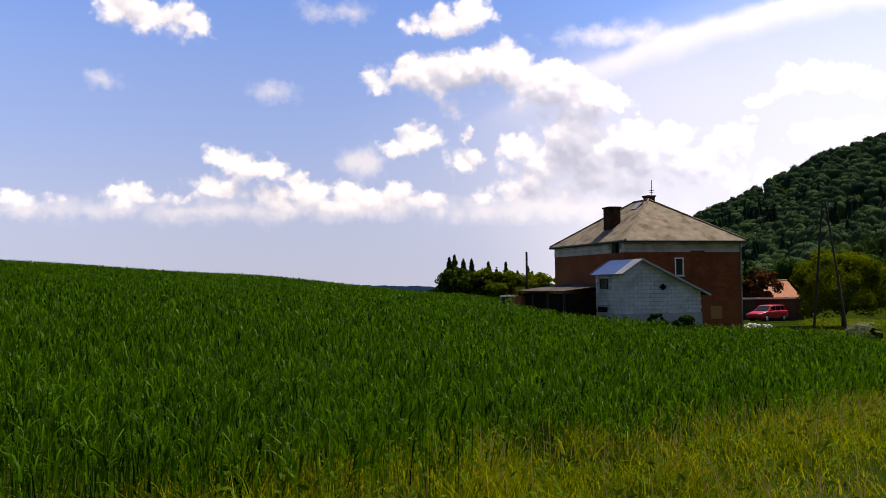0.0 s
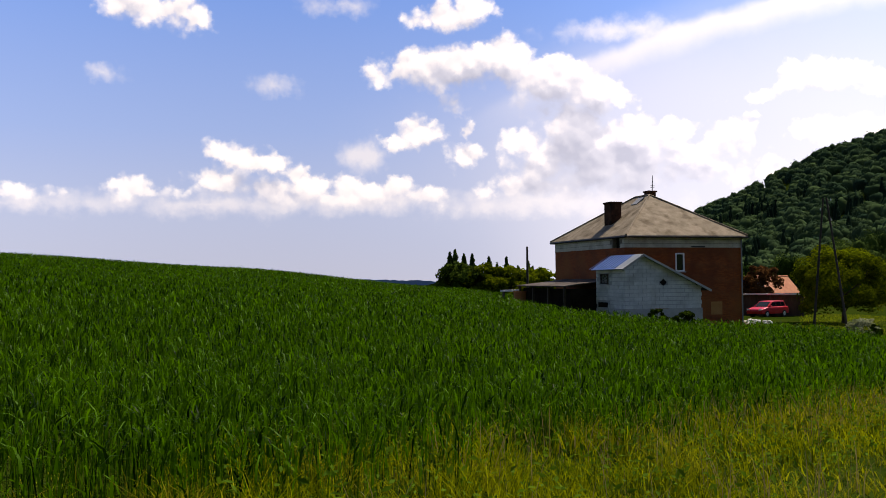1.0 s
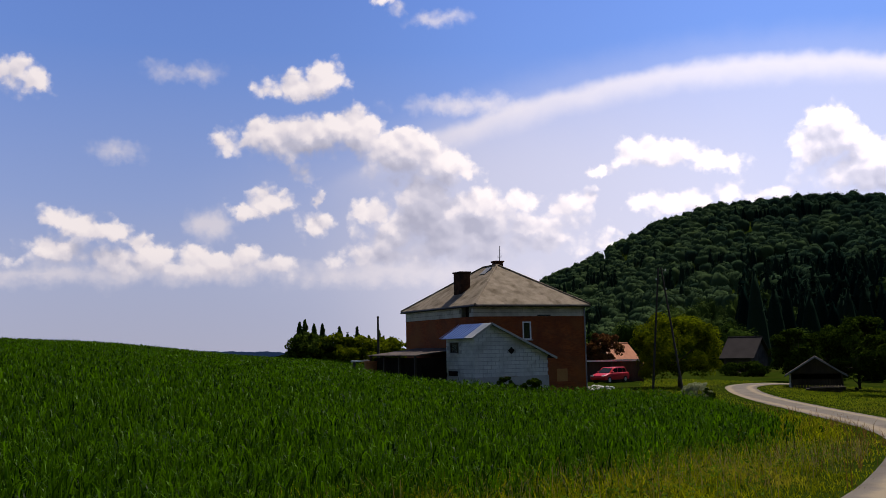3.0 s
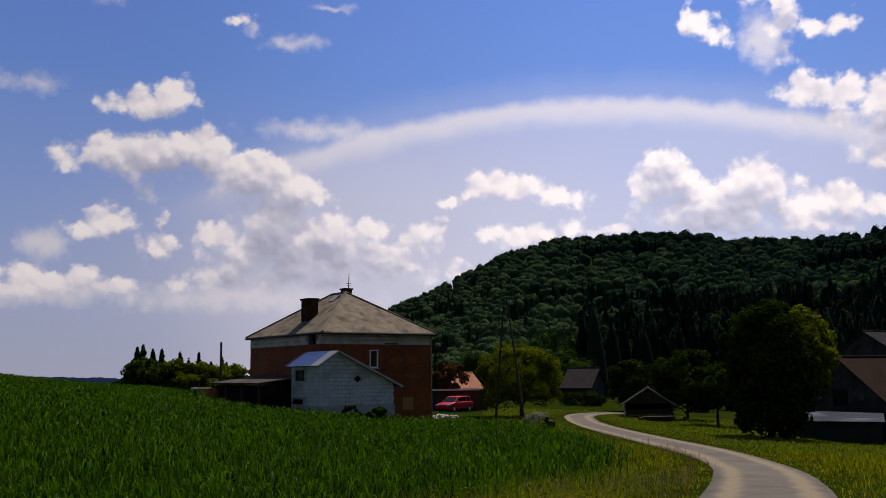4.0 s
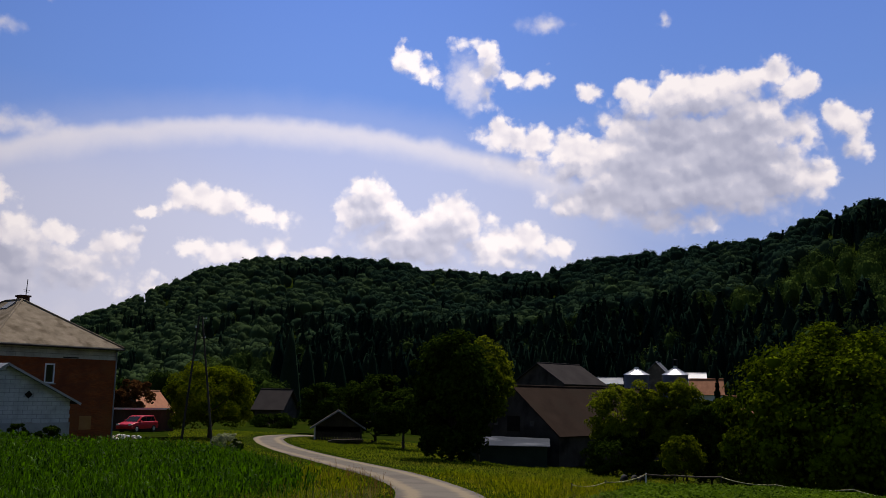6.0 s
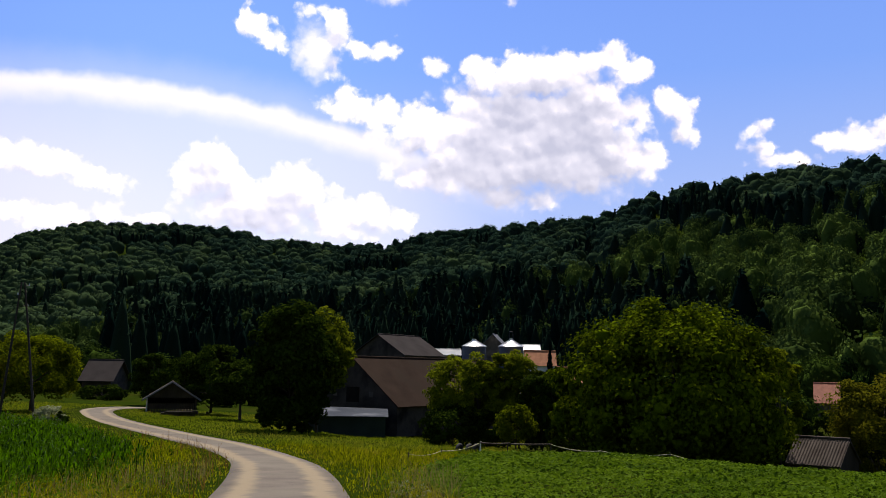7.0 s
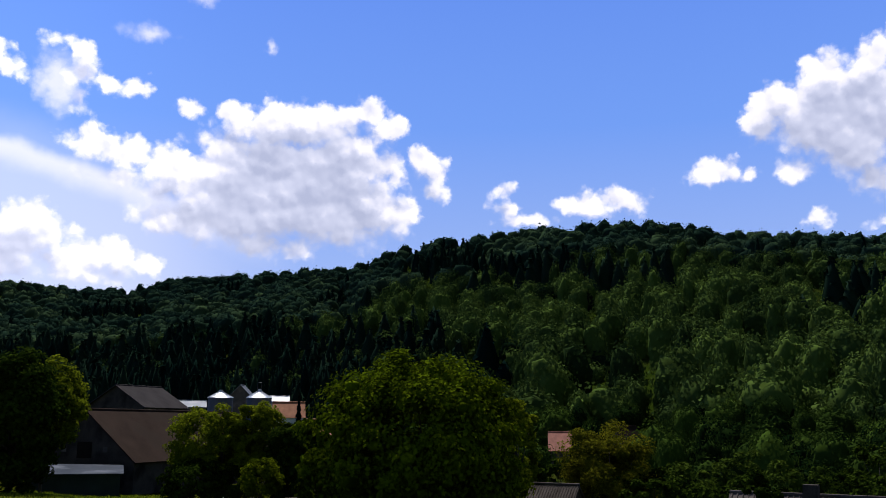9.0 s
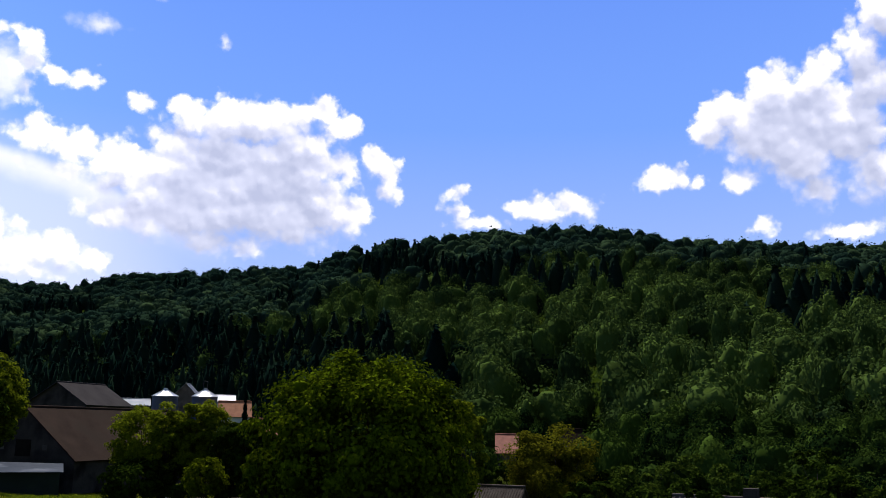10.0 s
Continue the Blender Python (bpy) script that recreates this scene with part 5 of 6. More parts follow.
def gable_building(name, az, dist, turn, w, d, wall, rise, wall_mat, roof_mat, label, category="house", over=0.35, z=None, ribs=0, trim=None, chim=None, group=""):
    """A plain gabled building: gable on the local -y side, the ridge along y, x centred."""
    x, y = xy(az, dist)
    zz = ground_z(x, y) - 0.1 if z is None else z
    b = thing(name, x, y, zz, turn, label, category, group)
    bm = bmesh.new()
    prism(bm, [(-w / 2, -0.3), (w / 2, -0.3), (w / 2, wall), (0, wall + rise), (-w / 2, wall)], "y", 0, d)
    part("wall", bm, wall_mat, b)
    sl = rise / (w / 2)
    for s in (-1, 1):
        bm = bmesh.new()
        ex, ez = s * (w / 2 + over), wall - sl * over
        q = [(0, -over, wall + rise + 0.1), (ex, -over, ez + 0.1), (ex, d + over, ez + 0.1), (0, d + over, wall + rise + 0.1)]
        slab(bm, q, 0.09)
        sheet = part("roof", bm, roof_mat, b)
        for k in range(ribs):
            yy = -over + (d + 2 * over) * (k + 0.5) / ribs
            bm = bmesh.new()
            tube(bm, (0, yy, wall + rise + 0.11), (ex, yy, ez + 0.11), 0.035, 0.035, 6)
            part("rib", bm, roof_mat, sheet)
    bm = bmesh.new()
    tube(bm, (0, -over, wall + rise + 0.12), (0, d + over, wall + rise + 0.12), 0.09, 0.09, 8)
    part("ridge_cap", bm, roof_mat, b)
    if trim:
        for s in (-1, 1):
            bm = bmesh.new()
            ex, ez = s * (w / 2 + over), wall - sl * over
            slab(bm, [(0, -over - 0.05, wall + rise + 0.13), (ex, -over - 0.05, ez + 0.13), (ex, -over + 0.02, ez + 0.13), (0, -over + 0.02, wall + rise + 0.13)], 0.16)
            part("bargeboard", bm, trim, b, "pale bargeboard along the gable")
    if chim:
        bm = bmesh.new()
        box(bm, chim[0] - 0.3, chim[0] + 0.3, chim[1] - 0.3, chim[1] + 0.3, wall, wall + rise + 0.6)
        part("chimney", bm, BARN_WALL, b, "dark masonry chimney")
    return b


def car(name, az, dist, turn, paint, label):
    x, y = xy(az, dist)
    c = thing(name, x, y, ground_z(x, y), turn, label, "car", "cars under the carport")
    # side outline of a small estate car, nose towards +x
    low = [(-2.0, 0.3), (2.0, 0.3), (2.08, 0.5), (2.02, 0.72), (1.1, 0.92), (-1.95, 0.95), (-2.06, 0.6)]
    bm = bmesh.new()
    prism(bm, low, "y", -0.82, 0.82)
    bmesh.ops.bevel(bm, geom=bm.edges[:], offset=0.07, segments=3, affect="EDGES", profile=0.6)
    body = part("body", bm, paint, c, smooth=True)
    bm = bmesh.new()
    prism(bm, [(1.02, 0.9), (0.35, 1.38), (0.05, 1.45), (-1.45, 1.45), (-1.88, 0.92)], "y", -0.7, 0.7)
    bmesh.ops.bevel(bm, geom=bm.edges[:], offset=0.06, segments=3, affect="EDGES", profile=0.6)
    cab = part("cabin", bm, paint, c, smooth=True)
    for s in (-1, 1):
        bm = bmesh.new()
        for p in ([(0.78, 0.97), (0.33, 1.32), (-0.2, 1.36), (-0.2, 0.97)], [(-0.27, 0.97), (-0.27, 1.36), (-0.95, 1.36), (-0.95, 0.97)], [(-1.02, 0.97), (-1.02, 1.36), (-1.4, 1.36), (-1.66, 0.97)]):
            prism(bm, p, "y", s * 0.695, s * 0.712)
        part("side_windows", bm, GLASS, cab, "dark side windows")
    bm = bmesh.new()
    slab(bm, [(1.02, -0.6, 0.95), (1.02, 0.6, 0.95), (0.42, 0.55, 1.38), (0.42, -0.55, 1.38)], 0.02)
    part("windscreen", bm, GLASS, cab, "raked dark windscreen")
    for px in (-1.3, 1.28):
        for s in (-1, 1):
            bm = bmesh.new()
            tube(bm, (px, s * 0.6, 0.3), (px, s * 0.85, 0.3), 0.31, 0.31, 20)
            wh = part("wheel", bm, RUBBER, c)
            bm = bmesh.new()
            tube(bm, (px, s * 0.84, 0.3), (px, s * 0.865, 0.3), 0.19, 0.17, 14)
            part("rim", bm, STEEL, wh)
    for s in (-1, 1):
        bm = bmesh.new()
        box(bm, 1.9, 2.06, s * 0.62 - 0.16, s * 0.62 + 0.16, 0.62, 0.76, 0.03)
        part("headlight", bm, LAMP_GLASS, body, "clear headlight")
        bm = bmesh.new()
        box(bm, 0.6, 0.8, s * 0.8 - 0.1, s * 0.8 + 0.1, 0.95, 1.07, 0.03)
        part("mirror", bm, paint, body)
    return c


car("car", 19.25, 90.0, 216, CAR_RED, "bright red estate car parked beside the brick house")
car("car", 17.8, 97.0, 205, CAR_DARK_RED, "dark red car parked behind another car")


def carport():
    x, y = xy(19.3, 92.0)
    z = ground_z(x, y)
    c = thing("carport", x, y, z, -12, "low dark carport with a pale roof edge behind the cars", "carport")
    bm = bmesh.new()
    box(bm, -6, 3.2, 0, 4, 1.95, 2.08)
    part("roof", bm, GREY_ROOF, c)
    bm = bmesh.new()
    box(bm, -6.05, 3.25, -0.06, 0.0, 1.96, 2.1)
    part("fascia", bm, WHITE_PAINT, c, "white roof edge board")
    bm = bmesh.new()
    box(bm, -6, 3.2, 0.3, 0.4, 0, 1.95)
    part("back_wall", bm, DARK_WOOD, c)
    for px in (-5.8, -2.8, 0.2, 3.05):
        bm = bmesh.new()
        box(bm, px - 0.07, px + 0.07, 0.05, 0.19, -0.1, 1.95)
        part("post", bm, DARK_WOOD, c)


carport()
gable_building("cottage", 18.8, 112.0, -60, 4.2, 4.4, 1.6, 2.1, GREY_WALL, ORANGE_TILE, "cottage with an orange tiled roof behind trees", over=0.4)
gable_building("farmhouse", 27.9, 128.0, 45, 7, 3.6, 2.2, 2.35, BARN_WALL, GREY_ROOF, "low farmhouse with a grey brown roof", over=0.45, z=-2.62)

# open shed beside the lane
def open_shed():
    x, y = xy(30.85, 88.0)
    s = thing("open_shed", x, y, ground_z(x, y) + 0.15, -31, "small open wooden shed with a pale edged gable roof", "shed")
    w, wall, rise, d = 4.4, 1.2, 1.42, 5.0
    bm = bmesh.new()
    box(bm, -w / 2, w / 2, d - 0.1, d, 0, wall)
    prism(bm, [(-w / 2, wall), (w / 2, wall), (0, wall + rise)], "y", d - 0.1, d)
    box(bm, -w / 2, -w / 2 + 0.1, 0, d, 0, wall)
    box(bm, w / 2 - 0.1, w / 2, 0, d, 0, wall)
    part("wall", bm, DARK_WOOD, s, "dark board walls")
    bm = bmesh.new()
    prism(bm, [(-w / 2, wall + 0.02), (w / 2, wall + 0.02), (0, wall + rise)], "y", 0.0, 0.08)
    part("gable_boarding", bm, DARK_WOOD, s)
    for k in range(16):
        bm = bmesh.new()
        px = -w / 2 + 0.15 + (w - 0.3) * k / 16
        box(bm, px, px + 0.2, -0.03, 0.0, 0.0, 0.75)
        part("board", bm, DARK_WOOD, s)
    for px in (-w / 2, w / 2 - 0.14):
        bm = bmesh.new()
        box(bm, px, px + 0.14, -0.04, 0.1, -0.1, wall)
        part("post", bm, WHITE_PAINT if px < 0 else DARK_WOOD, s)
    sl, o = rise / (w / 2), 0.4
    for g in (-1, 1):
        bm = bmesh.new()
        ex, ez = g * (w / 2 + o), wall - sl * o
        slab(bm, [(0, -0.5, wall + rise + 0.1), (ex, -0.5, ez + 0.1), (ex, d + 0.3, ez + 0.1), (0, d + 0.3, wall + rise + 0.1)], 0.07)
        part("roof", bm, CORRUGATED, s)
        bm = bmesh.new()
        slab(bm, [(0, -0.56, wall + rise + 0.13), (ex, -0.56, ez + 0.13), (ex, -0.5, ez + 0.13), (0, -0.5, wall + rise + 0.13)], 0.13)
        part("bargeboard", bm, PALE_SHEET, s, "pale roof edge")


open_shed()

gable_building("barn", 41.5, 76.0, -80, 8.8, 21, 2.2, 3.6, BARN_WALL, BROWN_ROOF, "large old barn with a brown sheet roof and grey gable", "barn", over=0.3, z=-3.45)
gable_building("barn", 42.95, 118.0, -80, 8.0, 8.8, 3.75, 2.45, BARN_WALL, GREY_ROOF, "far barn with a dark gable and grey roof", "barn", over=0.3, z=-0.5)


def silo(az, dist, r, wall, cone, label):
    x, y = xy(az, dist)
    z = ground_z(x, y)
    s = thing("grain_silo", x, y, z, 0, label, "silo", "grain silos")
    bm = bmesh.new()
    n = 40
    rows = int(wall / 0.16)
    prev = None
    for k in range(rows + 1):
        rr = r * (1 + (0.006 if k % 2 else -0.006))
        ring = [bm.verts.new((rr * math.cos(2 * math.pi * i / n), rr * math.sin(2 * math.pi * i / n), wall * k / rows)) for i in range(n)]
        if prev:
            for i in range(n):
                bm.faces.new((prev[i], prev[(i + 1) % n], ring[(i + 1) % n], ring[i]))
        prev = ring
    part("wall", bm, SILO_WALL, s, "corrugated zinc wall toned dark for its shaded side", True)
    bm = bmesh.new()
    tube(bm, (0, 0, wall), (0, 0, wall + cone), r * 1.06, 0.35, 28)
    roof = part("roof", bm, STEEL, s, "bright conical metal roof")
    bm = bmesh.new()
    for i in range(28):
        a = 2 * math.pi * i / 28
        tube(bm, (r * 1.06 * math.cos(a), r * 1.06 * math.sin(a), wall + 0.02), (0.35 * math.cos(a), 0.35 * math.sin(a), wall + cone + 0.02), 0.03, 0.03, 4)
    part("seams", bm, STEEL, roof)
    bm = bmesh.new()
    tube(bm, (0, 0, wall + cone - 0.1), (0, 0, wall + cone + 0.3), 0.35, 0.35, 14)
    part("cap", bm, STEEL, roof)
    return s, wall + cone


silo(48.83, 160.0, 2.05, 9.6, 1.0, "galvanised steel grain silo with a bright conical roof")
s2, s2top = silo(51.08, 158.0, 2.05, 9.72, 1.1, "galvanised steel grain silo with a feed pipe frame on top")
bm = bmesh.new()
for px in (-0.5, 0.5):
    tube(bm, (px, 0, s2top - 0.3), (px, 0, s2top + 1.5), 0.06, 0.06, 6)
tube(bm, (-0.5, 0, s2top + 1.4), (0.5, 0, s2top + 1.4), 0.06, 0.06, 6)
part("feed_frame", bm, IRON, s2, "dark pipe frame")


def a_pole():
    la, lb = xy(21.66, 58.0), xy(23.58, 57.0)
    tp = xy(22.45, 57.5)
    z = 6.1
    p = thing("utility_pole", *tp, ground_z(*tp), 0, "dark tarred A-shaped wooden utility pole at the field edge", "utility pole")
    g = ground_z(*tp)
    for q, o in ((la, -0.09), (lb, 0.09)):
        bm = bmesh.new()
        tube(bm, (q[0] - tp[0], q[1] - tp[1], ground_z(*q) - g - 0.4), (o, 0, z - g), 0.075, 0.05, 12)
        part("leg", bm, POLE_WOOD, p)
    for k, zz in enumerate((0.15, 0.7, 1.3)):
        bm = bmesh.new()
        s = -1 if k % 2 else 1
        tube(bm, (0.1 * s, 0, z - g - zz), (0.3 * s, -0.1, z - g - zz - 0.03), 0.015, 0.015, 6)
        part("arm", bm, IRON, p, "thin iron arm")
        bm = bmesh.new()
        tube(bm, (0.3 * s, -0.1, z - g - zz - 0.03), (0.3 * s, -0.1, z - g - zz + 0.09), 0.035, 0.025, 8)
        part("insulator", bm, WHITE_PAINT, p, "white ceramic insulator")


a_pole()
bm = bmesh.new()
px, py = xy(5.2, 92.0)
pole2 = thing("utility_pole", px, py, ground_z(px, py), 0, "distant dark wooden pole beside the house", "utility pole")
tube(bm, (0, 0, -0.3), (0, 0, 4.75 - ground_z(px, py)), 0.13, 0.1, 10)
part("shaft", bm, POLE_WOOD, pole2)



# ---------------------------------------------------------------- more of the farm
def lean_to():
    x, y = xy(38.75, 69.0)
    z = ground_z(x, y) - 0.62
    b = thing("lean_to_store", x, y, z, -43, "low grey-green sheet store with a pale flat roof by the barn", "shed")
    w, d, h0, h1 = 5.7, 4.2, 1.62, 2.0
    bm = bmesh.new()
    prism(bm, [(0, -0.4), (d, -0.4), (d, h1), (0, h0)], "x", 0, w)
    part("wall", bm, GREEN_WALL, b)
    bm = bmesh.new()
    slab(bm, [(-0.25, -0.3, h0 + 0.06), (w + 0.2, -0.3, h0 + 0.06), (w + 0.2, d, h1 + 0.06), (-0.25, d, h1 + 0.2)], 0.06)
    part("roof", bm, DULL_SHEET, b, "pale streaked metal sheet roof")
    for k in range(1, 4):
        bm = bmesh.new()
        box(bm, w * k / 4 - 0.03, w * k / 4 + 0.03, -0.03, 0.0, -0.2, h0)
        part("wall_batten", bm, GREEN_WALL, b)


lean_to()
win_parent = [o for o in scene.objects if o.name == "barn"][0]
bm = bmesh.new()
box(bm, -0.7, 0.6, -0.03, 0.02, 2.3, 3.5)
part("hayloft_door", bm, SHADE_DARK, win_parent, "dark boarded loft opening")
for wx_ in (-1.9, 1.8):
    bm = bmesh.new()
    box(bm, wx_ - 0.2, wx_ + 0.2, -0.03, 0.02, 2.75, 3.15)
    part("vent", bm, GREY_WALL, win_parent, "small pale vent opening")

gable_building("store", 47.9, 150.0, 43, 6, 8, 4.4, 0.9, GREY_WALL, PALE_SHEET, "long low farm store with a pale sheet roof", "shed", z=-0.7)
gable_building("farm_building", 52.0, 150.0, -140, 4.2, 4.4, 3.1, 2.05, WHITE_PAINT, ORANGE_TILE, "small farm building with a faded red roof", "farm building", z=-0.6)
gable_building("store", 52.75, 166.0, 38, 6, 6, 5.5, 0.95, WHITE_PAINT, WHITE_PAINT, "white-roofed farm store behind the silos", "shed", z=-0.6)
gable_building("farm_building", 49.95, 178.0, -60, 3.6, 5, 6.1, 1.8, GREY_WALL, SILO_WALL, "narrow gabled farm building between the silos", "farm building", z=0.3)
gable_building("cottage", 55.5, 112.0, 34, 4, 2.8, 1.9, 1.5, GREY_WALL, ORANGE_TILE, "small cottage with an orange tiled roof among trees", z=-1.55)
gable_building("cottage", 69.75, 130.0, 21, 6, 2.5, 1.6, 2.2, GREY_WALL, RED_TILE, "cottage with a red tiled roof among valley trees", z=-3.4)
gable_building("cottage", 73.6, 155.0, 50, 4.2, 3.4, 2.0, 2.6, GREY_WALL, BROWN_ROOF, "cottage with a brown roof among valley trees", z=-3.35)
gable_building("low_shed", 70.2, 54.0, 3, 3.4, 2.6, 2.15, 1.2, DARK_WOOD, CORRUGATED, "low dark shed with an old corrugated roof below the field", "shed", z=-5.2, ribs=18, over=0.12)
gable_building("farm_shed", 79.2, 45.0, 178.2, 5.6, 10.0, 2.05, 1.75, GREY_WALL, CORRUGATED, "farm shed with a grey corrugated roof and a chimney", "shed", z=-5.25, ribs=44, over=0.25, chim=(0.6, 3.3))

# fence of slack tape and rails at the edge of the low crop
def fence():
    f = thing("tape_fence", *xy(49.2, 44.0), ground_z(*xy(49.2, 44.0)), 0, "slack pale electric tape fence on thin posts", "fence")
    o = Vector(f.location)
    stops = [xy(44.9, 36.0), xy(46.9, 39.0), xy(49.25, 43.0), xy(50.9, 43.5), xy(53.5, 43.5), xy(56.5, 42.0), xy(60.5, 40.5), xy(64, 39.5)]
    tops = []
    for k, (x, y) in enumerate(stops):
        z = ground_z(x, y)
        h = (0.34, 0.36, 0.62, 0.6, 0.6, 0.35, 0.45, 0.35)[k]
        bm = bmesh.new()
        tube(bm, Vector((x, y, z - 0.2)) - o, Vector((x + 0.03, y, z + h)) - o, 0.035, 0.03, 7)
        part("post", bm, WHITE_PAINT if k == 2 else DARK_WOOD, f)
        tops.append(Vector((x, y, z + h - 0.06)) - o)
    for k in range(len(tops) - 1):
        bm = bmesh.new()
        p, q = tops[k], tops[k + 1]
        sag = 0.03 if k in (2, 3) else 0.12
        prev = p
        for i in range(1, 9):
            t = i / 8
            c = p.lerp(q, t) - Vector((0, 0, sag * 4 * t * (1 - t)))
            tube(bm, prev, c, 0.04 if k in (2, 3) else 0.018, None, 6)
            prev = c
        part("rail" if k in (2, 3) else "tape", bm, DARK_WOOD if k in (2, 3) else TAPE, f)


fence()


def tyre(az, dist, label):
    x, y = xy(az, dist)
    t = thing("old_tyre", x, y, ground_z(x, y) - 0.38, 20, label, "tyre", "old tyres by the fence")
    bm = bmesh.new()
    n, m = 20, 8
    ring = [[bm.verts.new(((0.32 + 0.1 * math.cos(2 * math.pi * j / m)) * math.cos(2 * math.pi * i / n), 0.1 * math.sin(2 * math.pi * j / m), 0.4 + (0.32 + 0.1 * math.cos(2 * math.pi * j / m)) * math.sin(2 * math.pi * i / n))) for j in range(m)] for i in range(n)]
    for i in range(n):
        for j in range(m):
            bm.faces.new((ring[i][j], ring[(i + 1) % n][j], ring[(i + 1) % n][(j + 1) % m], ring[i][(j + 1) % m]))
    part("rubber", bm, RUBBER, t, smooth=True)


for a in (48.0, 48.6, 49.0):
    tyre(a, 46.5, "old black tyre standing in the grass by the fence")


def log_pile():
    x, y = xy(31.3, 83.5)
    p = thing("log_pile", x, y, ground_z(x, y), -30, "low pile of weathered boards and logs before the shed", "log pile")
    rng = random.Random(8)
    for k in range(14):
        bm = bmesh.new()
        r = rng.uniform(0.06, 0.11)
        yy, zz = rng.uniform(-0.6, 0.6), 0.08 + 0.14 * (k // 6)
        tube(bm, (-1.3 + rng.uniform(-0.3, 0.3), yy, zz), (1.2 + rng.uniform(-0.4, 0.4), yy + rng.uniform(-0.2, 0.2), zz + rng.uniform(-0.03, 0.05)), r, r * 0.9, 8)
        part("log", bm, CORRUGATED, p)


log_pile()


def stone_heap():
    x, y = xy(18.75, 69.0)
    p = thing("stone_heap", x, y, ground_z(x, y), 0, "small heap of pale stones at the house corner", "stones")
    rng = random.Random(3)
    for k in range(16):
        bm = bmesh.new()
        bmesh.ops.create_icosphere(bm, subdivisions=2, radius=rng.uniform(0.14, 0.28))
        for v in bm.verts:
            v.co *= rng.uniform(0.85, 1.12)
            v.co.z *= 0.7
        bmesh.ops.translate(bm, verts=bm.verts[:], vec=(rng.uniform(-1.0, 1.0), rng.uniform(-0.4, 0.4), 0.12 + rng.uniform(0, 0.22)))
        part("stone", bm, BLOCK, p)


stone_heap()
x, y = xy(4.75, 70.0)
pot = thing("terracotta_tub", x, y, ground_z(x, y), 0, "round orange terracotta tub beside the lean-to", "tub")
bm = bmesh.new()
tube(bm, (0, 0, 0), (0, 0, 1.05), 0.42, 0.52, 20)
tube(bm, (0, 0, 1.05), (0, 0, 1.14), 0.56, 0.56, 20)
part("tub", bm, ORANGE_TILE, pot)
x, y = xy(4.15, 71.0)
tab = thing("board_stack", x, y, ground_z(x, y), 15, "white boards laid on trestles beside the lean-to", "boards")
for k in range(3):
    bm = bmesh.new()
    box(bm, -0.75, 0.75, -0.25 + 0.02 * k, 0.25, 0.98 + 0.05 * k, 1.02 + 0.05 * k)
    part("board", bm, WHITE_PAINT, tab)
for px in (-0.55, 0.55):
    bm = bmesh.new()
    box(bm, px - 0.05, px + 0.05, -0.2, 0.2, 0, 0.98)
    part("trestle", bm, DARK_WOOD, tab)


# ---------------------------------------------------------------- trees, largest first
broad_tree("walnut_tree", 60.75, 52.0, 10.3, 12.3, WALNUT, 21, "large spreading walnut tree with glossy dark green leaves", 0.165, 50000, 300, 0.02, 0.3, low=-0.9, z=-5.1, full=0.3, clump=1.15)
broad_tree("ash_tree", 39.4, 66.5, 8.6, 4.8, OLIVE_LEAF, 122, "lighter green leafy tree beside a dark ash tree", 0.16, 13000, 110, 0.3, 0.1, low=-0.9, clump=0.6)
broad_tree("ash_tree", 37.7, 64.0, 8.7, 5.6, FRUIT_LEAF, 22, "tall dark leafy tree standing in front of the barn", 0.17, 34000, 220, 0.0, 0.2, low=-0.97, clump=0.75, full=0.7)
broad_tree("maple_tree", 23.3, 78.0, 6.0, 7.4, BRIGHT_LEAF, 23, "yellow-green tree in full sun near the poles", 0.13, 26000, 64, 0.08, 0.16, low=-0.85, full=0.35, clump=0.95)
broad_tree("fruit_tree", 33.1, 92.0, 7.0, 6.4, FRUIT_LEAF, 24, "round dark green orchard tree behind the open shed", 0.18, 15000, 60, 0.08, 0.14, full=0.5, low=-0.9, group="orchard trees")
broad_tree("fruit_tree", 29.9, 104.0, 5.6, 5.2, FRUIT_LEAF, 25, "round green orchard tree behind the open shed", 0.19, 10000, 50, 0.06, 0.14, full=0.5, low=-0.9, group="orchard trees")
broad_tree("fruit_tree", 31.5, 108.0, 6.2, 5.0, FRUIT_LEAF, 26, "round green orchard tree behind the open shed", 0.19, 10000, 50, 0.06, 0.14, full=0.5, low=-0.9, group="orchard trees")
broad_tree("fruit_tree", 34.8, 80.0, 5.0, 5.2, FRUIT_LEAF, 27, "spreading orchard tree with a bare trunk by the lane", 0.16, 12000, 50, 0.26, 0.12, group="orchard trees")
broad_tree("shrub", 47.9, 62.0, 5.9, 4.6, OLIVE_LEAF, 28, "tall olive green shrub in front of the barn roof", 0.12, 16000, 150, 0.22, 0.08, low=-0.9, clump=0.48, full=0.3, group="shrubs by the barn", category="shrub")
broad_tree("shrub", 51.6, 60.5, 6.2, 3.2, OLIVE_LEAF, 29, "tall leafy shrub in front of the silos", 0.12, 13000, 130, 0.05, 0.08, low=-0.95, clump=0.42, full=0.6, group="shrubs by the barn", category="shrub")
broad_tree("shrub", 49.7, 61.5, 5.6, 3.4, OLIVE_LEAF, 128, "leafy olive green shrub between taller shrubs", 0.12, 11000, 110, 0.2, 0.07, low=-0.9, clump=0.42, group="shrubs by the barn", category="shrub")
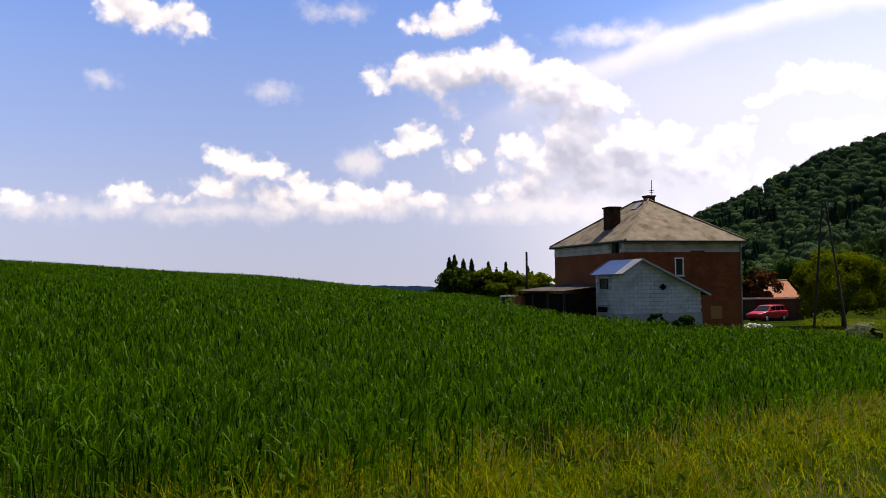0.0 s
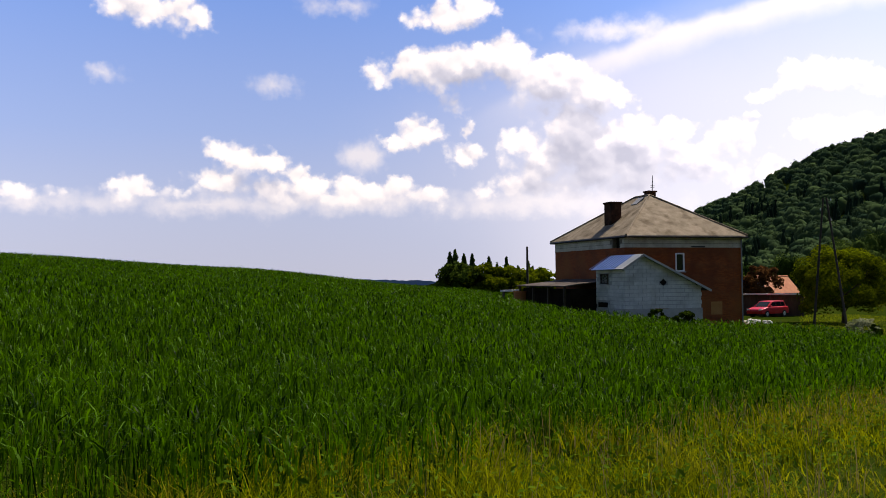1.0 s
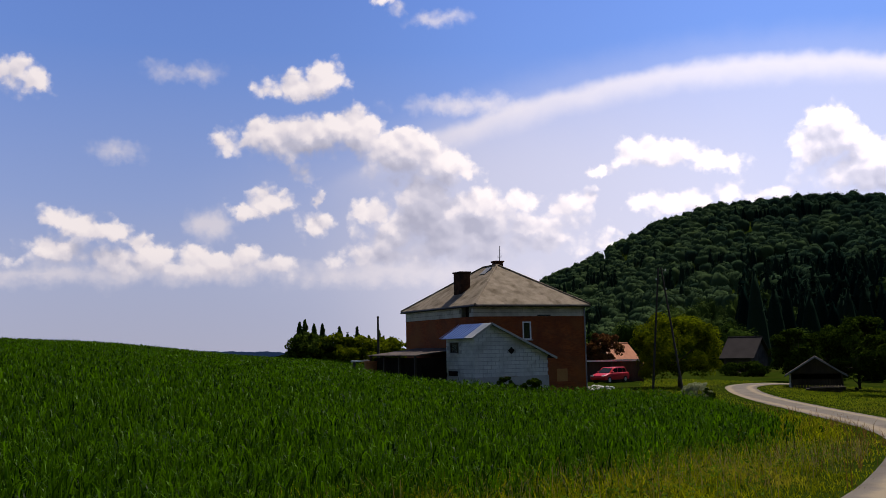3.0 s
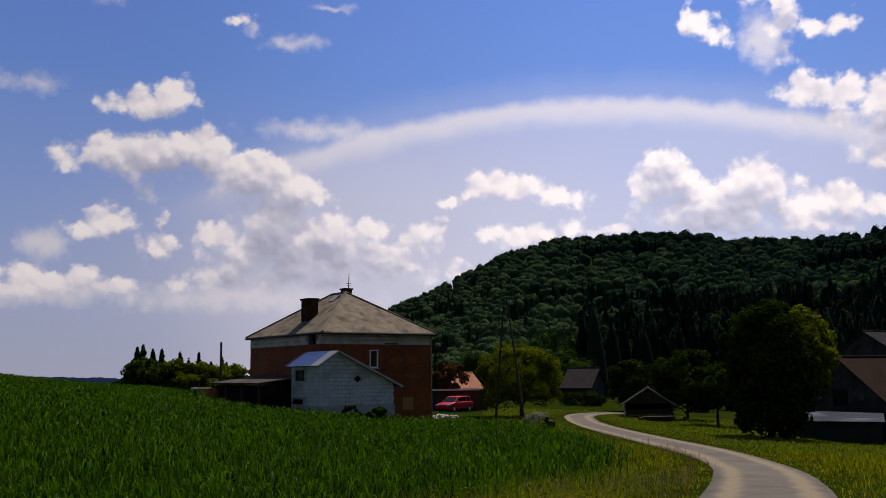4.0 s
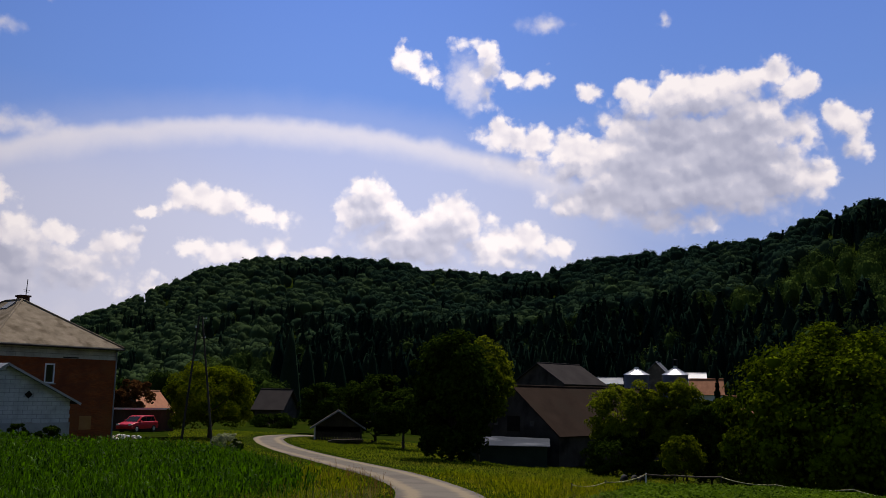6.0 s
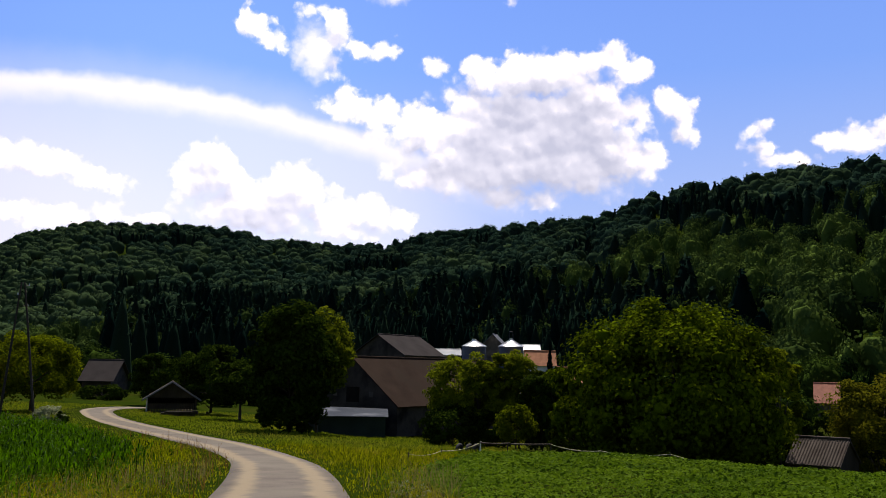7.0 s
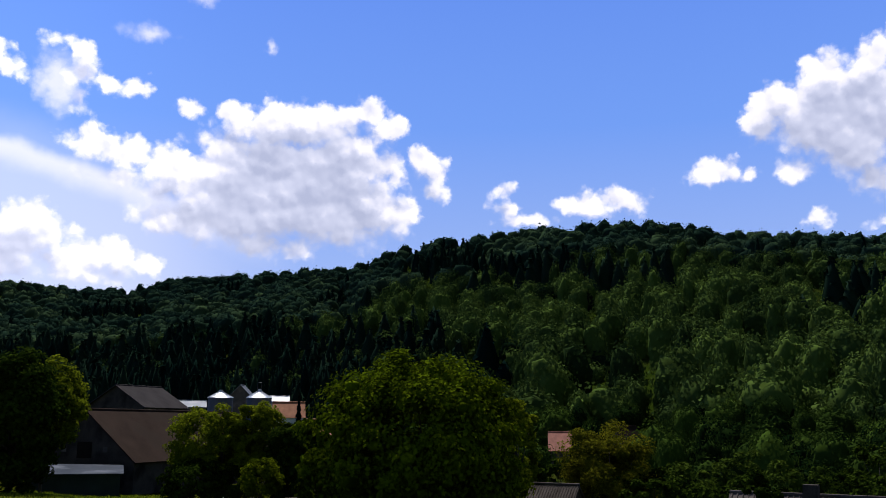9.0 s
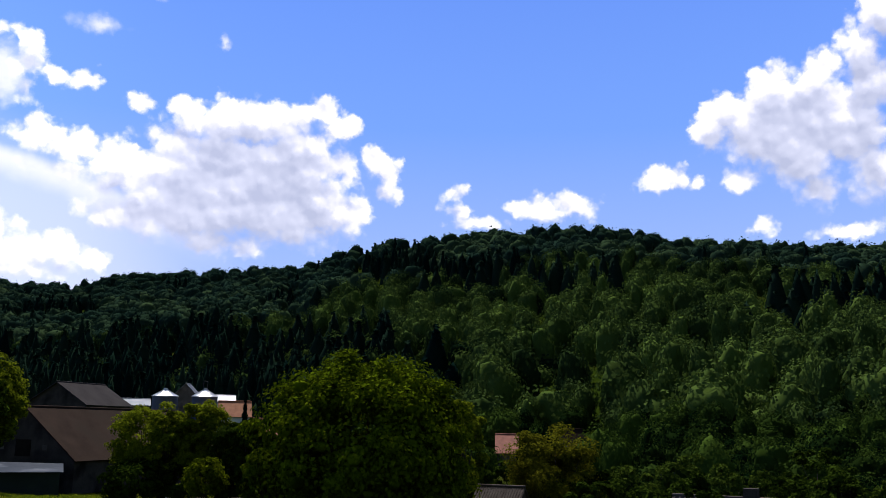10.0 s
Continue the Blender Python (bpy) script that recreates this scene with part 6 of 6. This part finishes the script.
# next two low shrubs are added to fill the black shade under the tall ones
broad_tree("shrub", 47.6, 59.5, 2.5, 4.4, FRUIT_LEAF, 129, "added low dark shrub standing for shade against the barn wall", 0.13, 7000, 70, 0.0, 0.06, low=-0.97, clump=0.45, full=0.8, group="shrubs by the barn", category="shrub")
broad_tree("shrub", 50.2, 59.5, 2.4, 4.0, FRUIT_LEAF, 131, "added low dark shrub standing for shade behind the rail", 0.13, 7000, 70, 0.0, 0.06, low=-0.97, clump=0.45, full=0.8, group="shrubs by the barn", category="shrub")
broad_tree("shrub", 53.0, 58.5, 5.6, 2.6, FRUIT_LEAF, 130, "dark leafy shrub near the walnut tree", 0.13, 11000, 60, 0.03, 0.06, low=-0.95, clump=0.42, full=0.7, group="shrubs by the barn", category="shrub")
broad_tree("shrub", 51.4, 54.0, 2.7, 2.3, BRIGHT_LEAF, 30, "small light green shrub at the field edge", 0.11, 5000, 60, 0.12, 0.05, low=-0.9, clump=0.32, group="shrubs by the barn", category="shrub")
broad_tree("shrub", 54.9, 54.0, 3.7, 3.0, WALNUT, 31, "dark leafy shrub beside the walnut tree", 0.14, 12000, 60, 0.0, 0.08, low=-0.97, clump=0.42, full=0.7, group="shrubs by the barn", category="shrub")
broad_tree("shrub", 49.1, 60.0, 5.9, 3.2, OLIVE_LEAF, 132, "tall airy olive green shrub before the silos", 0.12, 11000, 70, 0.25, 0.07, low=-0.9, clump=0.4, group="shrubs by the barn", category="shrub")
broad_tree("shrub", 50.7, 60.0, 6.1, 3.0, OLIVE_LEAF, 133, "tall airy olive green shrub before the silos", 0.12, 11000, 70, 0.25, 0.07, low=-0.9, clump=0.4, group="shrubs by the barn", category="shrub")
broad_tree("shrub", 54.0, 57.5, 5.3, 2.6, FRUIT_LEAF, 134, "dark leafy shrub near the walnut tree", 0.13, 9000, 50, 0.03, 0.06, low=-0.95, clump=0.4, full=0.6, group="shrubs by the barn", category="shrub")
# added shrub in place of the dark shade below the farmhouse roof
broad_tree("shrub", 27.0, 118.0, 1.7, 6.0, FRUIT_LEAF, 135, "added low dark shrub standing for shade before the farmhouse", 0.2, 4000, 40, 0.0, 0.05, low=-0.95, clump=0.5, full=0.7, category="shrub")
broad_tree("shrub", 80.6, 41.0, 3.1, 1.9, FRUIT_LEAF, 136, "slender dark leafy shrub before the farm shed", 0.1, 7000, 50, 0.0, 0.05, low=-0.95, clump=0.26, full=0.5, category="shrub")
broad_tree("wild_carrot", 45.0, 17.6, 0.55, 0.9, BLOSSOM, 137, "clump of white wild flowers at the crop edge", 0.02, 220, 30, 0.2, 0.01, clump=0.05, category="flowers")
broad_tree("alder_tree", 66.6, 76.0, 9.2, 4.0, OLIVE_LEAF, 32, "slender olive green tree behind the walnut", 0.16, 14000, 60, 0.05, 0.12, low=-0.95, full=0.4)
broad_tree("willow_tree", 72.1, 58.0, 6.7, 5.9, WILLOW_LEAF, 33, "yellowish olive tree beside the corrugated shed", 0.11, 32000, 90, 0.0, 0.1, low=-0.97, clump=0.8, full=0.7)
broad_tree("maple_tree", 18.9, 97.0, 5.0, 3.7, COPPER_LEAF, 34, "small tree with coppery leaves behind the carport", 0.18, 7000, 45, 0.1, 0.1, low=-0.9)
broad_tree("blossom_shrub", 24.3, 56.5, 1.25, 1.7, BLOSSOM, 35, "low shrub full of white blossom at the pole foot", 0.05, 3600, 60, 0.1, 0.04, clump=0.16, category="shrub")
broad_tree("shrub", 24.9, 55.0, 1.0, 0.9, FRUIT_LEAF, 36, "small dark shrub at the field edge", 0.1, 1500, 16, 0.1, 0.03, category="shrub")
broad_tree("elder_shrub", 14.6, 57.0, 1.1, 1.5, FRUIT_LEAF, 37, "low green shrub before the white outbuilding", 0.08, 4000, 22, 0.05, 0.03, category="shrub")
broad_tree("elder_shrub", 13.0, 57.6, 1.1, 1.2, FRUIT_LEAF, 38, "low green shrub before the white outbuilding", 0.08, 2500, 16, 0.05, 0.03, category="shrub")
rngv = np.random.default_rng(77)
for k, (a, d, h, w) in enumerate(((74.5, 56, 4.6, 4.4), (76.2, 62, 5.4, 4.8), (77.6, 58, 4.4, 4.2), (80.2, 60, 5.0, 4.8), (82.6, 62, 6.0, 5.2), (85.2, 64, 5.2, 5.0), (88.0, 62, 5.6, 5.0), (91.0, 62, 5.4, 5.0), (73.4, 66, 5.0, 4.4), (69.6, 84, 4.6, 5.6), (79.0, 70, 6.5, 5.4), (86.8, 74, 7.0, 6.0))):
    broad_tree("valley_tree", a, d, h, w, (FRUIT_LEAF, GREEN_MIX, FRUIT_LEAF)[k % 3], 50 + k, "dense green tree in the hollow below the field", 0.17, 6000, 60, 0.0, 0.1, low=-0.95, full=0.5, clump=0.5, group="trees in the hollow")
for k in range(15):
    a = 0.35 + 6.6 * k / 15 + rngv.uniform(-0.15, 0.15)
    h = (4.4, 5.0, 4.2, 4.9, 3.9)[k % 5] + rngv.uniform(-0.4, 0.5) + 0.03 * k + (0.5 if k in (0, 2) else 0)
    if k in (5, 9, 13):
        broad_tree("hedge_shrub", a, 103 + rngv.uniform(-4, 4), h - 1.7, 4.6, BRIGHT_LEAF, 140 + k, "bushy light green shrub in the row behind the house", 0.2, 2500, 24, 0.05, 0.06, group="hedge shrubs", category="shrub")
        continue
    broad_tree("hedge_shrub", a + 0.25, 101 + rngv.uniform(-3, 3), h - 1.9, 4.2, GREEN_MIX if k < 3 else BRIGHT_LEAF, 240 + k, "leafy green shrub filling the row behind the house", 0.2, 2200, 24, 0.0, 0.06, group="hedge shrubs", category="shrub", low=-0.95, full=0.6)
    conifer("spruce_tree", a, 104 + rngv.uniform(-5, 5), h - (0.5 if k < 4 else 0.9), (5.0 if k < 4 else 3.6) + rngv.uniform(0, 1.0), 90 + k, "young dark green spruce in the row behind the house", "spruce row")
conifer("spruce_tree", 53.45, 128.0, 10.6, 3.6, 120, "dark spruce beside the red-roofed farm building", "spruce row")
conifer("spruce_tree", 47.9, 172.0, 10.5, 4.0, 121, "grey-green spruce behind the silos", "spruce row")


def valley_wood():
    rng = np.random.default_rng(31)
    pr = wood_prototypes(rng, 6, 440, 0.044)
    ps = spruce_prototypes(rng, 3, 130, 0.04)
    X, T, K = [], [], []
    for a0, a1, r0, r1, gap in ((64, 98, 76, 165, 4.6), (26, 41, 118, 190, 8.0), (41, 56, 182, 240, 6.0), (56, 64, 95, 200, 6.0), (12, 26, 150, 220, 10.0)):
        r = r0
        while r < r1:
            for a in np.arange(a0, a1, math.degrees(gap / r)):
                aa, rr = a + rng.uniform(-0.5, 0.5) * math.degrees(gap / r), r + rng.uniform(-2, 2)
                if 73.5 < aa < 76.5 and 118 < rr < 175:
                    continue
                if (67.6 < aa < 70.6 and rr < 136) or (71.8 < aa < 74.6 and rr < 161) or (24.5 < aa < 28.8 and rr < 142) or (53.8 < aa < 56.2 and rr < 118):
                    continue
                X.append((aa, rr))
            r += gap
    X = np.array(X)
    x, y = X[:, 1] * np.sin(np.radians(X[:, 0])), X[:, 1] * np.cos(np.radians(X[:, 0]))
    z = land(x, y) - 0.4
    con = (rng.random(len(x)) < np.where((X[:, 0] > 27) & (X[:, 0] < 62) & (X[:, 1] > 150), 0.9, 0.0))
    tint = np.clip(0.34 + 0.3 * fbm2(x, y, 25.0, 9.0) + rng.normal(0, 0.3, len(x)), 0, 1)
    k = np.where(~con)[0]
    planted("valley_woodland", pr, x[k], y[k], z[k], 4.2 + 4.4 * rng.random(len(k)) ** 1.4, 3.8 + 4.0 * rng.random(len(k)) ** 1.4, GREEN_WOOD, rng, "mixed broadleaf trees filling the valley floor", tint[k])
    k = np.where(con)[0]
    planted("valley_spruces", ps, x[k], y[k], z[k], rng.uniform(11, 17, len(k)), rng.uniform(13, 18, len(k)), SPRUCE, rng, "dark spruces along the valley floor", tint[k])


valley_wood()


def far_hills():
    rng = np.random.default_rng(5)
    azs = np.arange(-16, 16, 0.25)
    top = -5.5 + 9.0 * np.array([noise.fractal(Vector((a * 0.35, 3.3, 0)), 0.8, 2.0, 4) for a in azs])
    top += rng.normal(0, 1.0, len(azs))
    co = []
    for a, t in zip(azs, top):
        x, y = xy(a, 3300.0)
        x2, y2 = xy(a, 3700.0)
        co += [(x, y, -40.0), (x2, y2, t)]
    n = len(azs) - 1
    i = np.arange(n) * 2
    tri = np.concatenate([np.stack([i, i + 2, i + 3], -1), np.stack([i, i + 3, i + 1], -1)])
    # woods tinted blue: the distance haze is in the base colour
    m = mottled("hazy_distant_woods", (0.045, 0.075, 0.1), (0.07, 0.1, 0.13), 0.004, 0.05, 1.0, spec=0.0, bump=0.0)
    tagged(soup("backdrop_hills", np.array(co), tri, m), "low blue wooded hills on the horizon", "hills", kind="structure")


far_hills()


# ---------------------------------------------------------------- field, verges, crop
EDGE = [(1.0, -6.5), (4.6, -2.4), (6.4, -1.3), (8.2, 0.0), (11.2, 2.6), (16.6, 7.2), (21.0, 10.8), (26.0, 14.2), (34.0, 18.2), (42.0, 20.8), (50.0, 22.3), (55.0, 22.9), (58.0, 22.6), (60.0, 14.0), (64.0, 9.5), (75.0, 8.0), (120.0, 9.0)]


def edge_x(y):
    return np.interp(y, [e[0] for e in EDGE], [e[1] for e in EDGE])


def lane_gap(x, y):
    p = LANE_LINE[::2]
    return np.min(np.hypot(x[:, None] - p[None, :, 0], y[:, None] - p[None, :, 1]), axis=1)


def scatter(rng, a0, a1, r0, r1, per_m2):
    n = int(0.5 * radians(a1 - a0) * (r1 * r1 - r0 * r0) * per_m2)
    r = np.sqrt(rng.uniform(r0 * r0, r1 * r1, n))
    a = np.radians(rng.uniform(a0, a1, n))
    return r * np.sin(a), r * np.cos(a)


def at_ground(x, y, dz=-0.02):
    return np.column_stack([x, y, land(x, y) + dz])


def patchy(x, y, scale, seed):
    """Smooth clumpy noise between 0 and 1, from sums of waves."""
    rng = np.random.default_rng(seed)
    v = np.zeros(len(x))
    for k in range(7):
        a, f = rng.uniform(0, 2 * np.pi), (1.0 + 0.55 * k) / scale
        v += np.sin((x * np.cos(a) + y * np.sin(a)) * f * 2 * np.pi + rng.uniform(0, 6.3)) / (1 + 0.35 * k)
    return 0.5 + v / 4.4


def in_wheat(x, y, rng):
    k = x < edge_x(y) + rng.normal(0, 0.45, len(x)) + 1.6 * (patchy(x, y, 3.5, 2) - 0.5)
    hx, hy = x - HX, y - HY
    ca, sa = math.cos(radians(HTURN)), math.sin(radians(HTURN))
    lx, ly = hx * ca + hy * sa, -hx * sa + hy * ca
    return k & ~((lx > -5.5) & (lx < HW + 2) & (ly > -5.0) & (ly < HD + 8))


def wheat_field():
    rng = np.random.default_rng(41)
    for r0, r1, per, w, segs, leaf in ((3.5, 11, 260, 0.011, 3, 0.017), (11, 22, 120, 0.016, 2, 0.025), (22, 48, 42, 0.03, 2, 0.048), (48, 112, 11, 0.07, 1, 0.11)):
        x, y = scatter(rng, -34, 33, r0, r1, per)
        k = in_wheat(x, y, rng) & (patchy(x, y, 0.55 if r1 > 22 else 0.38, 3) + rng.normal(0, 0.14, len(x)) > (0.38 if r1 > 22 else 0.5))
        x, y = x[k], y[k]
        grow = 0.8 + 0.3 * patchy(x, y, 2.2, 4)
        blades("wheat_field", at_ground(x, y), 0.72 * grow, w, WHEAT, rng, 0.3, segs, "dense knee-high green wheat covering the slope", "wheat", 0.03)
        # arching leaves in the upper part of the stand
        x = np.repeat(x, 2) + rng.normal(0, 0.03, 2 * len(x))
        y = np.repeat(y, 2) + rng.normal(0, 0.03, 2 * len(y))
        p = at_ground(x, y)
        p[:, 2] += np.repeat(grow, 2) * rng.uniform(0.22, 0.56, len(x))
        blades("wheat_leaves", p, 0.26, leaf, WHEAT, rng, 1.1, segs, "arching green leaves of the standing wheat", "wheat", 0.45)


def verges():
    rng = np.random.default_rng(43)
    for r0, r1, per, w, segs, h in ((2.6, 9, 560, 0.009, 3, 0.42), (9, 20, 230, 0.015, 3, 0.44), (20, 45, 70, 0.03, 2, 0.4), (45, 100, 42, 0.055, 1, 0.32)):
        x, y = scatter(rng, -25 if r1 < 46 else 17, 52, r0, r1, per)
        g = lane_gap(x, y)
        az, r = np.degrees(np.arctan2(x, y)), np.hypot(x, y)
        k = (x > edge_x(y) - 1.0 + rng.normal(0, 0.4, len(x))) & (g > 1.42 + 0.16 * np.abs(rng.normal(size=len(x))))
        k &= ~((az > crop_az(r)) & (r < 43) & (g > 3.1))
        k &= ~((az < 21) & (r > 60))
        k &= (patchy(x, y, 0.6, 5) + rng.normal(0, 0.22, len(x)) > 0.34)
        x, y, g = x[k], y[k], g[k]
        tall = np.clip((g - 1.45) / 1.6, 0.35, 1.0) * (0.35 + 1.1 * patchy(x, y, 1.9, 6))
        tall = np.where(np.hypot(x, y) > 48, tall * 0.6, tall)
        az = np.degrees(np.arctan2(x, y))
        lush = (g + rng.normal(0, 0.8, len(x)) + 5 * (patchy(x, y, 2.6, 12) - 0.5) > np.where(az > 35, 9.0, 6.0)) if r1 < 46 else np.zeros(len(x), dtype=bool)
        if lush.any():
            blades("lush_grass", at_ground(x[lush], y[lush]), h * tall[lush] * 0.8, w, VERGE_GREEN, rng, 1.0, segs, "lush green grass along the edge of the wheat", "grass", 0.3)
        x, y, tall = x[~lush], y[~lush], tall[~lush]
        blades("roadside_grass", at_ground(x, y), h * tall, w, VERGE if r1 < 46 else LAWN, rng, 1.0, segs, "rough yellow-green roadside grass with dry patches", "grass", 0.25)
    # short trodden grass where one stands beside the lane
    x, y = scatter(rng, -180, 180, 0.5, 6.5, 150)
    az, r = np.degrees(np.arctan2(x, y)), np.hypot(x, y)
    k = (lane_gap(x, y) > 1.45) & ((r < 2.7) | (np.abs(az) > 40))
    x, y, r = x[k], y[k], r[k]
    blades("trodden_grass", at_ground(x, y), np.clip(0.05 + 0.07 * r, 0.06, 0.3), 0.011, VERGE, rng, 1.0, 2, "short trodden grass beside the lane", "grass", 0.25)
    # broad-leaved weeds in clumps
    x, y = scatter(rng, -14, 46, 3.0, 24, 150)
    k = (x > edge_x(y) - 0.6) & (lane_gap(x, y) > 2.1) & (patchy(x, y, 1.6, 8) > 0.52)
    x, y = x[k], y[k]
    n = len(x)
    p = at_ground(x, y)
    p[:, 2] += rng.uniform(0.1, 0.5, n)
    co, tri = leaves(p, unit(rng.normal(size=(n, 3)) * 0.6 + np.array([0, 0, 1.0])), np.full(n, 0.03), rng, 2.4)
    tagged(soup("roadside_weeds", co, tri, CROP), "clumps of leafy weeds in the roadside grass", "weeds", kind="stuff")
    x, y = scatter(rng, -8, 48, 3.5, 26, 34)
    g = lane_gap(x, y)
    k = (x > edge_x(y) - 0.2) & (g > 1.9) & (patchy(x, y, 3.0, 9) > 0.56)
    x, y = x[k], y[k]
    blades("seeding_grass", at_ground(x, y), 0.62, 0.009, SEED, rng, 0.5, 3, "tall dry grass stems gone to seed", "grass", 0.1)


def sorrel():
    rng = np.random.default_rng(61)
    x, y = scatter(rng, 20, 36, 17, 52, 5)
    g = lane_gap(x, y)
    k = (x > edge_x(y) - 1.5) & (g > 1.5) & (g < 5.0) & (patchy(x, y, 4.0, 19) > 0.42) & (x < np.interp(y, LANE_LINE[:, 1], LANE_LINE[:, 0]))
    x, y = x[k], y[k]
    blades("sorrel_stems", at_ground(x, y), 0.6, 0.02, SORREL, rng, 0.6, 2, "reddish brown sorrel and seeding grass beside the lane", "grass", 0.1)


def crop_az(r):
    return np.interp(r, [10, 17, 28, 43], [47.5, 46.2, 45.9, 49.5])


def low_crop():
    rng = np.random.default_rng(47)
    for r0, r1, per, size in ((7, 12, 300, 0.047), (12, 24, 180, 0.064), (24, 44, 75, 0.1)):
        x, y = scatter(rng, 44, 99, r0, r1, per)
        az, r = np.degrees(np.arctan2(x, y)), np.hypot(x, y)
        k = (az > crop_az(r) + rng.normal(0, 0.25, len(x))) & (lane_gap(x, y) > 3.2)
        x, y = x[k], y[k]
        n = len(x)
        pos = at_ground(x, y, 0.0)
        hump = 0.5 + 0.5 * np.sin(x * 3.1 + np.sin(y * 2.0)) * np.sin(y * 2.7)
        pos[:, 2] += rng.uniform(0.03, 0.12, n) + 0.16 * hump * rng.uniform(0.6, 1, n)
        nrm = unit(rng.normal(size=(n, 3)) * 0.5 + np.array([0, 0, 1.0]))
        co, tri = leaves(pos, nrm, np.full(n, size), rng, 1.4)
        tagged(soup("low_crop", co, tri, CROP), "low leafy bright green crop in the lower field", "crop", kind="stuff")


wheat_field()
verges()
sorrel()
low_crop()
